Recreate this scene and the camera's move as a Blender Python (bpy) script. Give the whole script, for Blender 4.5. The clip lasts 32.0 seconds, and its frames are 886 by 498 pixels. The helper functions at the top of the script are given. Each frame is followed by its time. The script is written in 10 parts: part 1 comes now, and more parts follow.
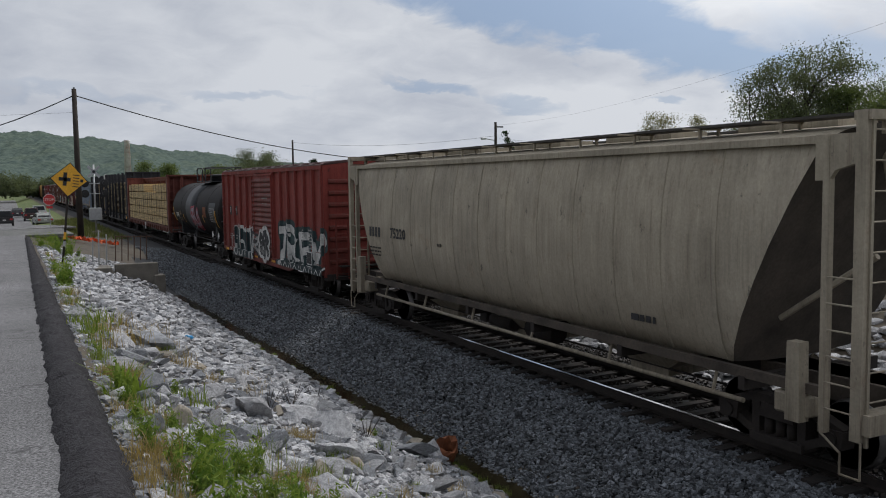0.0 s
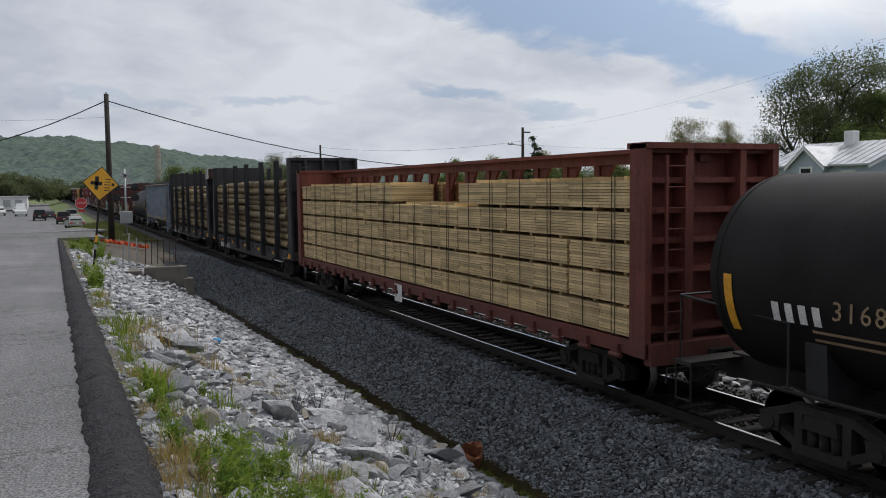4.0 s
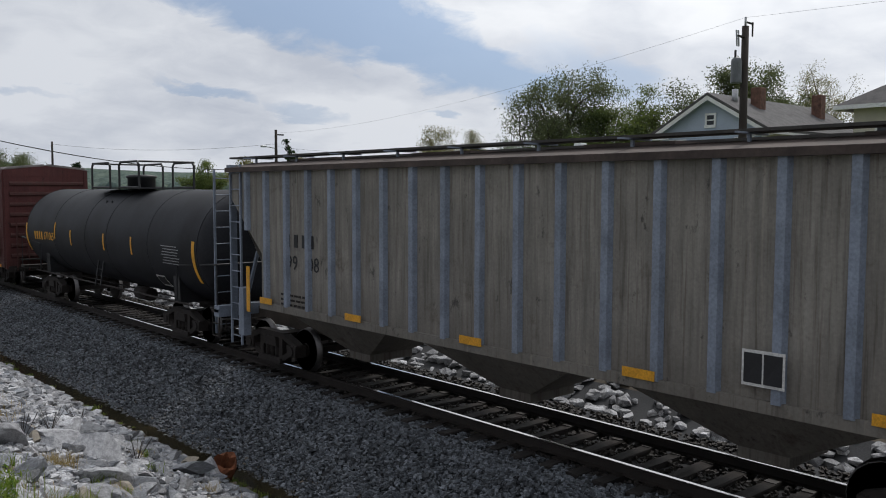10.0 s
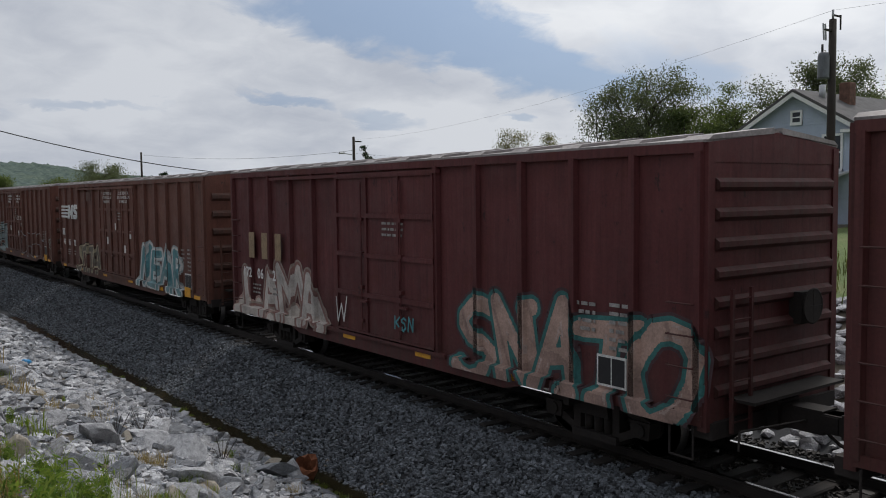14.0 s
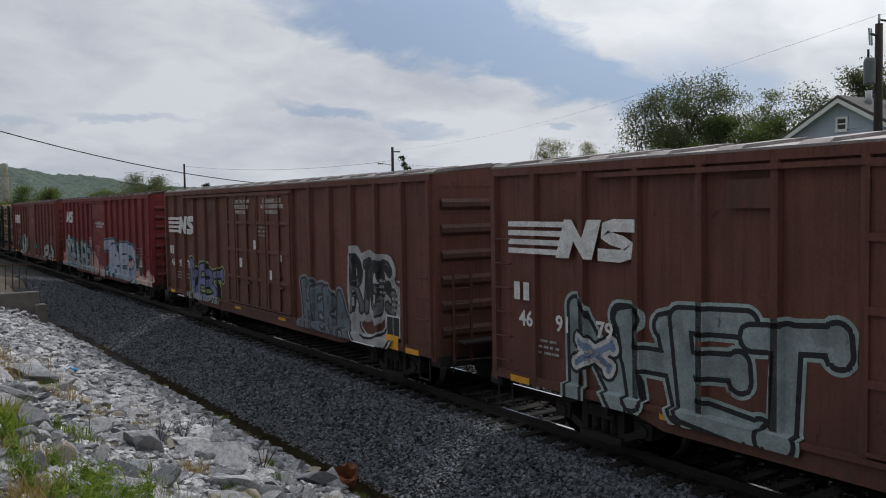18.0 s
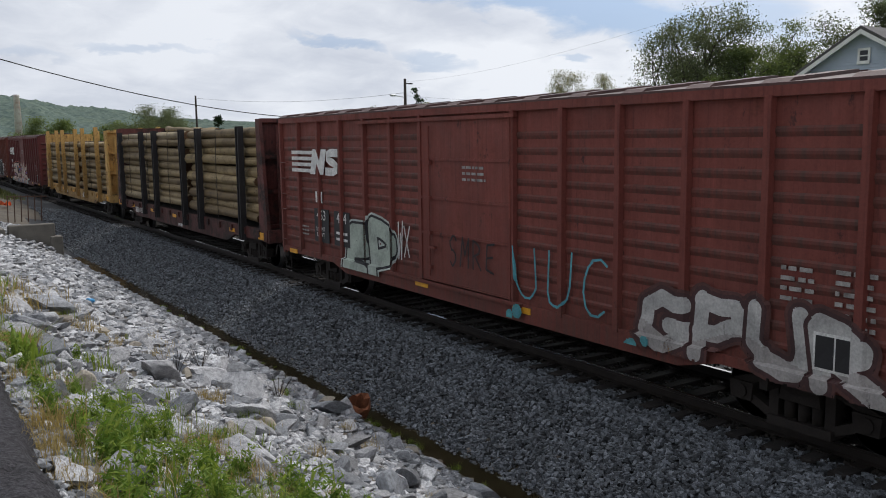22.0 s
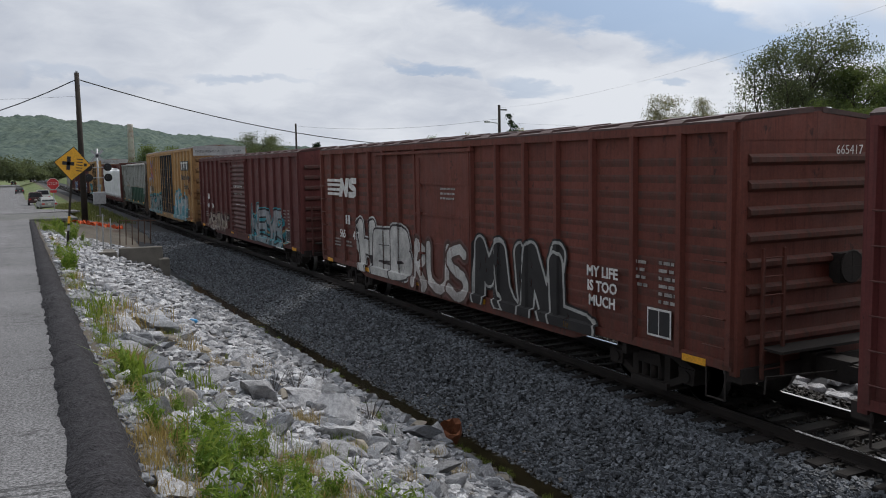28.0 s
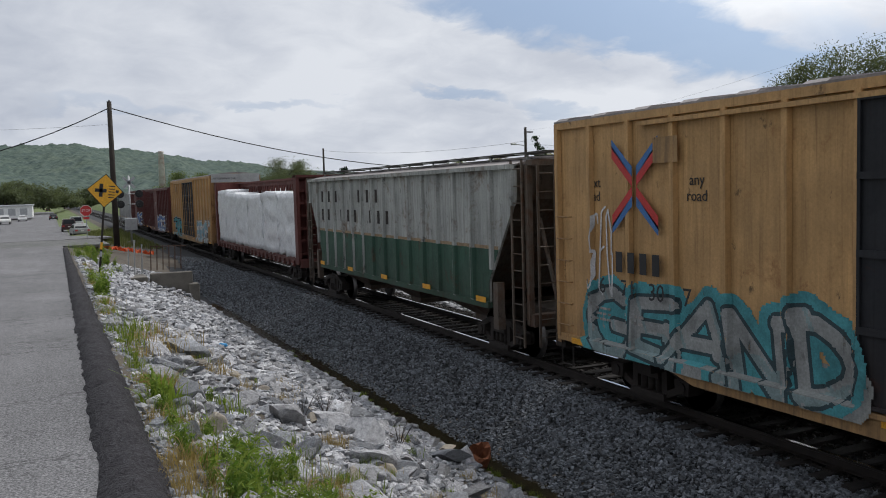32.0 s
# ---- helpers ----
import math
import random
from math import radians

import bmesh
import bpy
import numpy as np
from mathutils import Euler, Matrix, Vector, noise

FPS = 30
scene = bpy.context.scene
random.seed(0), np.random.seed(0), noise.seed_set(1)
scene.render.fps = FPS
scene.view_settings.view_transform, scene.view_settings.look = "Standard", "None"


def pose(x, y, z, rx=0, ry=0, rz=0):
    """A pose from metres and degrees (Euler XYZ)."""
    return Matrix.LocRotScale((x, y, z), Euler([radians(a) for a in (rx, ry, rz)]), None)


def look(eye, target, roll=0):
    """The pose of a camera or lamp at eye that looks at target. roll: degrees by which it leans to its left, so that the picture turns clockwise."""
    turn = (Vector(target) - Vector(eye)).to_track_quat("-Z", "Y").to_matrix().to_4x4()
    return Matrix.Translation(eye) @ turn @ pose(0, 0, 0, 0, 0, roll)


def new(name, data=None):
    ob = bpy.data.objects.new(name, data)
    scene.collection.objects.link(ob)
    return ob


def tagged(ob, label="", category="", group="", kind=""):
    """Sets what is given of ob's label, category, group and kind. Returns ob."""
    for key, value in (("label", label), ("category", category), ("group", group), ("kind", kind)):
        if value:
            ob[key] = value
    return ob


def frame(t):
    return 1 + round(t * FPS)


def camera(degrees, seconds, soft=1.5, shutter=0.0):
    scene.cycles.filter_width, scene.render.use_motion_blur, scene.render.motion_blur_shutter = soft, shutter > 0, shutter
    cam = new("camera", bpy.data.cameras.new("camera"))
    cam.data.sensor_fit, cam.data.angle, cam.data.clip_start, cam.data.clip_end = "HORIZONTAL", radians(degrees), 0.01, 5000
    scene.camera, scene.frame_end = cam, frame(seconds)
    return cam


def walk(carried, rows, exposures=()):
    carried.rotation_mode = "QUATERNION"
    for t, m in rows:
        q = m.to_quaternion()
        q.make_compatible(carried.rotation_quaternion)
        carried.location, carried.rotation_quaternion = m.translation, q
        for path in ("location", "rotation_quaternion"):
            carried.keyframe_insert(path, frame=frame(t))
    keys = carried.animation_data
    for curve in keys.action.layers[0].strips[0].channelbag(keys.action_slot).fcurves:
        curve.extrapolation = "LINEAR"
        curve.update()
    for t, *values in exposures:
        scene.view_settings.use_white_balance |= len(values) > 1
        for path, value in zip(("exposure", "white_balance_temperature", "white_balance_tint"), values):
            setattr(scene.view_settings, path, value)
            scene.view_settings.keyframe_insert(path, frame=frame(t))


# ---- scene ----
# ---------- camera ----------
# world: x to the right of the track, y along it away from the camera, z up from the rail tops
EYE = (0.0, 0.0, 3.925)
cam = camera(55.42, 32.0, soft=1.0, shutter=0.0)
# the phone's own exposure and white balance
EXPOSURES = [(t, ev, 6220, 11) for t, ev in ((0, -0.32), (1.8, -0.14), (2.6, -0.22), (4, -0.22), (7, -0.15), (10, -0.22), (12, -0.22), (13, -0.36), (14, -0.36), (17, -0.2), (18, -0.34), (19, -0.34), (20, -0.3), (21, -0.04), (23, 0.08), (24, 0.14), (24.7, -0.05), (25, -0.25), (28, -0.14), (32, -0.12))]
TURNS = (
    (0.0, 85.44, 0.84, -27.04),
    (0.5, 84.99, 1.03, -26.81),
    (1.0, 84.60, 1.10, -26.86),
    (1.5, 84.15, 1.12, -26.96),
    (2.0, 84.44, 1.33, -27.03),
    (2.5, 85.06, 0.73, -27.28),
    (3.0, 85.28, 1.20, -26.21),
    (3.5, 85.34, 0.49, -26.06),
    (4.0, 85.81, 0.64, -25.23),
    (4.5, 85.62, 0.74, -25.28),
    (6.5, 85.56, 0.69, -26.39),
    (7.0, 85.35, 0.60, -27.47),
    (7.5, 85.17, 0.55, -27.66),
    (8.0, 85.41, 0.73, -28.05),
    (8.5, 85.72, 0.77, -28.07),
    (9.0, 85.92, 0.80, -29.06),
    (9.5, 85.95, 0.21, -36.23),
    (10.0, 86.00, -0.15, -41.77),
    (10.5, 85.74, 0.07, -42.34),
    (11.0, 85.68, 0.11, -41.65),
    (11.5, 85.92, 0.52, -39.81),
    (12.0, 86.03, 0.90, -38.09),
    (12.5, 86.07, 0.72, -37.55),
    (13.0, 86.30, 0.68, -37.06),
    (13.5, 86.30, 0.62, -36.87),
    (14.0, 86.30, 0.67, -36.60),
    (14.5, 86.33, 0.68, -36.45),
    (16.5, 86.78, 0.90, -34.92),
    (17.0, 87.03, 1.05, -34.33),
    (17.5, 87.00, 1.01, -34.11),
    (18.0, 86.99, 0.92, -33.99),
    (18.5, 86.96, 0.79, -33.72),
    (19.0, 86.84, 0.91, -33.40),
    (19.5, 86.62, 0.91, -33.06),
    (20.0, 85.93, 0.82, -32.79),
    (20.5, 85.62, 0.74, -32.75),
    (21.0, 82.69, 0.46, -33.07),
    (21.5, 81.95, 0.65, -33.21),
    (22.0, 82.49, 0.78, -33.12),
    (22.5, 82.46, 0.68, -32.94),
    (23.0, 82.46, 0.92, -32.76),
    (23.5, 82.92, 0.82, -32.75),
    (24.0, 83.47, 0.89, -32.46),
    (24.5, 84.31, 0.93, -31.73),
    (25.0, 84.56, 1.32, -29.89),
    (25.5, 84.49, 1.49, -27.26),
    (27.5, 84.11, 1.16, -26.27),
    (28.0, 84.32, 0.96, -26.80),
    (28.5, 85.15, 1.11, -26.67),
    (29.0, 85.37, 1.27, -26.53),
    (29.5, 85.41, 1.32, -26.44),
    (30.0, 85.37, 1.46, -26.17),
    (30.5, 85.50, 1.59, -25.70),
    (31.0, 85.74, 1.58, -25.40),
    (31.5, 85.86, 1.55, -25.15),
    (32.0, 85.90, 1.63, -24.99),
)
walk(cam, [(t, pose(*EYE, rx, ry, rz)) for t, rx, ry, rz in TURNS], EXPOSURES)
# ---------- materials ----------
def base_mat(name):
    m = bpy.data.materials.new(name)
    m.use_nodes = True
    return m, m.node_tree, m.node_tree.nodes["Principled BSDF"]


def noise_node(nt, vec, scale, detail=4.0, rough=0.55, distort=0.0):
    n = nt.nodes.new("ShaderNodeTexNoise")
    n.inputs["Scale"].default_value, n.inputs["Detail"].default_value = scale, detail
    n.inputs["Roughness"].default_value, n.inputs["Distortion"].default_value = rough, distort
    nt.links.new(vec, n.inputs["Vector"])
    return n


def ramp_node(nt, fac, stops):
    r = nt.nodes.new("ShaderNodeValToRGB")
    e = r.color_ramp.elements
    while len(e) < len(stops):
        e.new(0.5)
    for k, (p, c) in enumerate(stops):
        e[k].position = p
        e[k].color = (*c, 1) if len(c) == 3 else c
    nt.links.new(fac, r.inputs[0])
    return r


def mix_node(nt, fac, a, b, mode="MIX"):
    m = nt.nodes.new("ShaderNodeMixRGB")
    m.blend_type = mode
    for sock, v in ((m.inputs[0], fac), (m.inputs[1], a), (m.inputs[2], b)):
        if isinstance(v, (int, float)):
            sock.default_value = v
        elif isinstance(v, (tuple, list)):
            sock.default_value = (*v, 1)
        else:
            nt.links.new(v, sock)
    return m


def math_node(nt, op, a, b=0.0, c=None, clamp=False):
    m = nt.nodes.new("ShaderNodeMath")
    m.operation, m.use_clamp = op, clamp
    for sock, v in zip(m.inputs, (a, b, c)):
        if v is None:
            continue
        if isinstance(v, (int, float)):
            sock.default_value = v
        else:
            nt.links.new(v, sock)
    return m.outputs[0]


def coords(nt, kind="Object", scale=(1, 1, 1)):
    tc = nt.nodes.new("ShaderNodeTexCoord")
    mp = nt.nodes.new("ShaderNodeMapping")
    mp.inputs["Scale"].default_value = scale
    nt.links.new(tc.outputs[kind], mp.inputs[0])
    return mp.outputs[0]


def bump(nt, bsdf, height, strength=0.3, dist=0.02):
    b = nt.nodes.new("ShaderNodeBump")
    b.inputs["Strength"].default_value, b.inputs["Distance"].default_value = strength, dist
    nt.links.new(height, b.inputs["Height"])
    nt.links.new(b.outputs[0], bsdf.inputs["Normal"])


def vary(name, c, rough=0.7, metal=0.0, amount=0.35, scale=3.0, grain=40.0, relief=0.15, per_piece=0.0, c2=None, spec=0.5, speck=0.22):
    """A surface of one colour with large stains, fine grain, a little relief and, on pieces, a tone of its own."""
    m, nt, b = base_mat(name)
    v = coords(nt)
    big, fine = noise_node(nt, v, scale, 5), noise_node(nt, v, grain, 3)
    lo = c2 or tuple(x * (1 - amount) for x in c)
    hi = tuple(min(1, x * (1 + amount * 0.5)) for x in c)
    r = ramp_node(nt, big.outputs[0], [(0.3, lo), (0.55, c), (0.75, hi)])
    g = ramp_node(nt, fine.outputs[0], [(0.3, (1 - speck,) * 3), (0.7, (1 + speck * 0.55,) * 3)])
    col = mix_node(nt, 1.0, r.outputs[0], g.outputs[0], "MULTIPLY")
    if per_piece:
        oi = nt.nodes.new("ShaderNodeObjectInfo")
        geo = nt.nodes.new("ShaderNodeNewGeometry")
        sm = math_node(nt, "FRACT", math_node(nt, "ADD", oi.outputs["Random"], geo.outputs["Random Per Island"]))
        p = ramp_node(nt, sm, [(0.0, (1 - per_piece,) * 3), (1.0, (1 + per_piece * 0.6,) * 3)])
        col = mix_node(nt, 1.0, col.outputs[0], p.outputs[0], "MULTIPLY")
    nt.links.new(col.outputs[0], b.inputs["Base Color"])
    b.inputs["Roughness"].default_value, b.inputs["Metallic"].default_value = rough, metal
    b.inputs["Specular IOR Level"].default_value = spec
    if relief:
        bump(nt, b, fine.outputs[0], relief, 0.01)
    return m


TAGS = {}


def car_paint(name, c, rust=0.35, streak=0.5, dirt=(0.05, 0.035, 0.028), tags=(), rough=0.62, rust_c=(0.10, 0.035, 0.02), chalk=0.0):
    """Weathered railcar paint: streaks down the side, rust blotches and ragged road dirt. It remembers the tags of its car:
    (y, z, half width, half height, fill, second fill, outline, seed, kind)."""
    c = tuple(min(1.0, 1.18 * q) for q in c)
    m, nt, b = base_mat(name)
    L = nt.links.new
    tc = nt.nodes.new("ShaderNodeTexCoord")
    v = tc.outputs["Object"]
    sep = nt.nodes.new("ShaderNodeSeparateXYZ")
    L(v, sep.inputs[0])
    st = nt.nodes.new("ShaderNodeMapping")
    st.inputs["Scale"].default_value = (5, 5, 0.35)
    L(v, st.inputs[0])
    streaks = noise_node(nt, st.outputs[0], 1.6, 5, 0.6)
    big = noise_node(nt, v, 0.9, 5, 0.6)
    fine = noise_node(nt, v, 22.0, 4, 0.65)
    lo, hi = tuple(x * 0.62 for x in c), tuple(min(1, x * 1.3 + 0.012 + chalk) for x in c)
    r = ramp_node(nt, streaks.outputs[0], [(0.28, lo), (0.5, c), (0.78, hi)])
    col = mix_node(nt, streak, c, r.outputs[0]).outputs[0]
    tone = ramp_node(nt, big.outputs[0], [(0.25, (0.72,) * 3), (0.75, (1.18,) * 3)])
    col = mix_node(nt, 1.0, col, tone.outputs[0], "MULTIPLY").outputs[0]
    TAGS[m.name] = tuple(tags)
    # rust blotches
    rb = noise_node(nt, v, 1.7, 8, 0.72, 0.3)
    rmask = ramp_node(nt, rb.outputs[0], [(0.62 - rust * 0.16, (0, 0, 0)), (0.74 - rust * 0.12, (1, 1, 1))])
    rf = math_node(nt, "MULTIPLY", rmask.outputs[0], min(1.0, 0.35 + rust))
    col = mix_node(nt, rf, col, rust_c).outputs[0]
    # scuffs down to primer, thin rust runs and chalky weathering
    sm = nt.nodes.new("ShaderNodeMapping")
    sm.inputs["Scale"].default_value = (2.2, 2.2, 1.2)
    L(v, sm.inputs[0])
    scuff = noise_node(nt, sm.outputs[0], 1.5, 9, 0.74)
    sf = ramp_node(nt, scuff.outputs[0], [(0.62 - rust * 0.05, (0, 0, 0)), (0.68 - rust * 0.05, (0.8,) * 3)])
    col = mix_node(nt, sf.outputs[0], col, tuple(0.16 * x + 0.008 for x in c)).outputs[0]
    rm = nt.nodes.new("ShaderNodeMapping")
    rm.inputs["Scale"].default_value = (13, 13, 0.42)
    L(v, rm.inputs[0])
    runs = noise_node(nt, rm.outputs[0], 1.3, 6, 0.65)
    rn = ramp_node(nt, runs.outputs[0], [(0.30, (0.55, 0.5, 0.48)), (0.46, (1.0,) * 3), (0.60, (1.0,) * 3), (0.76, (1.45, 1.4, 1.35))])
    col = mix_node(nt, min(1.0, 0.35 + streak * 0.6), col, mix_node(nt, 1.0, col, rn.outputs[0], "MULTIPLY").outputs[0]).outputs[0]
    # road dirt thrown up from the wheels, in ragged streaks
    zlow = math_node(nt, "MULTIPLY_ADD", sep.outputs[2], -0.6, 1.35, clamp=True)
    dm = math_node(nt, "MULTIPLY", zlow, ramp_node(nt, streaks.outputs[0], [(0.35, (0.05,) * 3), (0.65, (0.75,) * 3)]).outputs[0])
    col = mix_node(nt, dm, col, dirt).outputs[0]
    g = ramp_node(nt, fine.outputs[0], [(0.3, (0.86,) * 3), (0.7, (1.1,) * 3)])
    col = mix_node(nt, 1.0, col, g.outputs[0], "MULTIPLY").outputs[0]
    L(col, b.inputs["Base Color"])
    rr = ramp_node(nt, rb.outputs[0], [(0.3, (rough - 0.1,) * 3), (0.7, (rough + 0.2,) * 3)])
    L(rr.outputs[0], b.inputs["Roughness"])
    b.inputs["Specular IOR Level"].default_value = 0.35
    bump(nt, b, fine.outputs[0], 0.12, 0.01)
    return m


def leaf_mat(name, c, c2):
    m, nt, b = base_mat(name)
    geo = nt.nodes.new("ShaderNodeNewGeometry")
    r = ramp_node(nt, geo.outputs["Random Per Island"], [(0.0, c), (1.0, c2)])
    nt.links.new(r.outputs[0], b.inputs["Base Color"])
    b.inputs["Roughness"].default_value = 0.65
    b.inputs["Specular IOR Level"].default_value = 0.25
    tr = nt.nodes.new("ShaderNodeBsdfTranslucent")
    tint = mix_node(nt, 1.0, r.outputs[0], (1.2, 1.15, 0.7), "MULTIPLY")
    nt.links.new(tint.outputs[0], tr.inputs[0])
    mx = nt.nodes.new("ShaderNodeMixShader")
    mx.inputs[0].default_value = 0.45
    nt.links.new(b.outputs[0], mx.inputs[1])
    nt.links.new(tr.outputs[0], mx.inputs[2])
    nt.links.new(mx.outputs[0], nt.nodes["Material Output"].inputs[0])
    return m


def asphalt_mat(name, c, grain=60.0, relief=0.6, deep=0.012):
    m, nt, b = base_mat(name)
    v = coords(nt)
    a, f = noise_node(nt, v, 0.35, 5, 0.6), noise_node(nt, v, grain, 3, 0.7)
    sv = coords(nt, scale=(1.0, 0.06, 1))
    s = noise_node(nt, sv, 1.4, 4, 0.55)
    r = ramp_node(nt, a.outputs[0], [(0.3, tuple(x * 0.78 for x in c)), (0.7, tuple(x * 1.15 for x in c))])
    t = ramp_node(nt, s.outputs[0], [(0.3, (0.84,) * 3), (0.7, (1.1,) * 3)])
    g = ramp_node(nt, f.outputs[0], [(0.34, (0.36,) * 3), (0.5, (1.0,) * 3), (0.66, (1.9,) * 3)])
    col = mix_node(nt, 1.0, mix_node(nt, 1.0, r.outputs[0], t.outputs[0], "MULTIPLY").outputs[0], g.outputs[0], "MULTIPLY")
    crack = noise_node(nt, coords(nt, scale=(0.35, 1.0, 1.0)), 0.55, 5, 0.6, 0.3)
    near = math_node(nt, "ABSOLUTE", math_node(nt, "SUBTRACT", crack.outputs[0], 0.5))
    line = ramp_node(nt, near, [(0.0, (0.35,) * 3), (0.0045, (1.0,) * 3)])
    col = mix_node(nt, 1.0, col.outputs[0], line.outputs[0], "MULTIPLY")
    nt.links.new(col.outputs[0], b.inputs["Base Color"])
    b.inputs["Roughness"].default_value = 0.88
    b.inputs["Specular IOR Level"].default_value = 0.3
    bump(nt, b, f.outputs[0], relief, deep)
    return m


M = {}
M["asphalt"] = asphalt_mat("road asphalt", (0.15, 0.148, 0.152), 55)
M["asphalt_dark"] = asphalt_mat("cross street asphalt", (0.13, 0.13, 0.125))
M["curb"] = asphalt_mat("rolled asphalt curb", (0.030, 0.028, 0.032), 38, 1.0, 0.04)
M["earth"] = vary("brown earth", (0.085, 0.07, 0.052), 0.95, amount=0.45, scale=1.2, grain=30, relief=0.4)
# bed far darker than its stones: the shade in their gaps, painted
M["gravel_gap_shade"] = vary("dark gravel bed", (0.026, 0.027, 0.03), 0.95, amount=0.35, scale=0.8, grain=28, relief=0.6)
M["ballast"] = vary("grey ballast stone", (0.135, 0.146, 0.162), 0.7, amount=0.3, scale=4, grain=50, speck=0.5, per_piece=0.85, relief=0.2)
M["riprap"] = vary("pale limestone", (0.47, 0.47, 0.485), 0.88, amount=0.5, scale=5, grain=48, per_piece=0.5, relief=0.9, speck=0.5)
M["riprap_tan"] = vary("tan limestone", (0.31, 0.275, 0.225), 0.9, amount=0.35, scale=5, grain=35, per_piece=0.3, relief=0.35)
M["riprap_wet"] = vary("wet brown stone", (0.12, 0.095, 0.07), 0.5, amount=0.5, scale=4, grain=40, per_piece=0.6, relief=0.3)
M["riprap_grey"] = vary("grey limestone", (0.27, 0.28, 0.30), 0.9, amount=0.45, scale=5, grain=48, per_piece=0.4, relief=0.9, speck=0.5)
M["mud"] = vary("wet brown mud", (0.045, 0.034, 0.018), 0.55, amount=0.5, scale=2.5, grain=14, relief=0.4)
M["water"] = vary("muddy ditch water", (0.032, 0.026, 0.013), 0.14, amount=0.5, scale=2, grain=12, relief=0.05)
# tie wood taken down to near black to carry the train's shade
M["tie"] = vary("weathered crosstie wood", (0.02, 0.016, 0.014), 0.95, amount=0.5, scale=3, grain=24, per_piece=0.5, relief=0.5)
M["rail"] = vary("rusty rail steel", (0.02, 0.014, 0.011), 0.7, amount=0.4, scale=4, grain=50, relief=0.2)
M["rail_top"] = vary("polished rail head", (0.55, 0.54, 0.54), 0.13, 1.0, amount=0.15, scale=6, grain=60, relief=0.02)
M["concrete"] = vary("grey concrete", (0.155, 0.142, 0.122), 0.9, amount=0.3, scale=2, grain=30, relief=0.3)
M["pole"] = vary("weathered pole wood", (0.034, 0.026, 0.021), 0.9, amount=0.4, scale=2, grain=30, relief=0.4)
M["galv"] = vary("galvanised steel", (0.42, 0.43, 0.44), 0.5, 0.6, amount=0.2, scale=4, grain=40, relief=0.05)
M["steel_dark"] = vary("dark rusty steel", (0.026, 0.02, 0.017), 0.85, 0.05, amount=0.4, scale=3, grain=30, relief=0.2)
M["wheel"] = vary("worn wheel steel", (0.035, 0.027, 0.024), 0.6, 0.3, amount=0.4, scale=3, grain=30, relief=0.1)
M["wheel_rim"] = vary("bright wheel tread", (0.2, 0.19, 0.185), 0.45, 1.0, amount=0.2, scale=6, grain=40, relief=0.02)
M["black"] = vary("black paint", (0.018, 0.018, 0.02), 0.55, amount=0.4, scale=3, grain=30, relief=0.05)
M["cable"] = vary("black cable", (0.012, 0.012, 0.012), 0.7, amount=0.2, relief=0)
M["white_paint"] = vary("worn white paint", (0.72, 0.71, 0.68), 0.65, amount=0.25, scale=5, grain=40, relief=0.05)
M["stencil_paint"] = vary("faded stencil paint", (0.34, 0.32, 0.30), 0.7, amount=0.6, scale=7, grain=40, relief=0.05)
M["cream"] = vary("faded cream paint", (0.30, 0.21, 0.12), 0.7, amount=0.3, scale=5, grain=40, relief=0.05)
M["yellow"] = vary("reflective yellow", (0.75, 0.36, 0.02), 0.5, amount=0.2, scale=5, grain=40, relief=0.02)
M["sign_yellow"] = vary("sign yellow", (0.75, 0.38, 0.02), 0.45, amount=0.1, scale=3, grain=40, relief=0)
M["red_sign"] = vary("sign red", (0.5, 0.03, 0.03), 0.45, amount=0.1, relief=0)
M["orange"] = vary("orange mesh plastic", (0.75, 0.16, 0.04), 0.6, amount=0.3, scale=4, relief=0.1)
M["blue_litter"] = vary("blue plastic", (0.06, 0.3, 0.6), 0.35, amount=0.2, relief=0)
M["green_tag"] = vary("fluorescent green paper", (0.25, 0.95, 0.12), 0.6, amount=0.05, relief=0)
M["rust_pipe"] = vary("rusty iron", (0.22, 0.075, 0.03), 0.85, amount=0.5, scale=9, grain=50, relief=0.3)
M["glass"] = vary("dark window glass", (0.02, 0.024, 0.028), 0.08, amount=0.2, relief=0)
# blue lifted in the oak green to paint in the air's haze
M["leaf_a"] = leaf_mat("oak leaves", (0.075, 0.095, 0.055), (0.13, 0.155, 0.088))
M["leaf_b"] = leaf_mat("spring leaves", (0.085, 0.12, 0.04), (0.15, 0.19, 0.075))
M["leaf_pale"] = leaf_mat("budding leaves", (0.16, 0.17, 0.09), (0.26, 0.24, 0.15))
M["leaf_dark"] = leaf_mat("conifer needles", (0.012, 0.028, 0.014), (0.03, 0.055, 0.025))
M["grass"] = leaf_mat("grass", (0.09, 0.16, 0.02), (0.22, 0.27, 0.06))
M["straw"] = leaf_mat("dry grass", (0.24, 0.18, 0.08), (0.36, 0.28, 0.13))
M["weed"] = leaf_mat("weeds", (0.09, 0.17, 0.025), (0.22, 0.29, 0.06))
M["bark"] = vary("tree bark", (0.06, 0.048, 0.038), 0.95, amount=0.4, scale=3, grain=20, relief=0.5)
# ---------- light ----------
SUN_AZ, SUN_EL = 70.0, 52.0     # degrees: from +y towards +x, and above the horizon
world = bpy.data.worlds.new("world")
scene.world = world
world.use_nodes = True


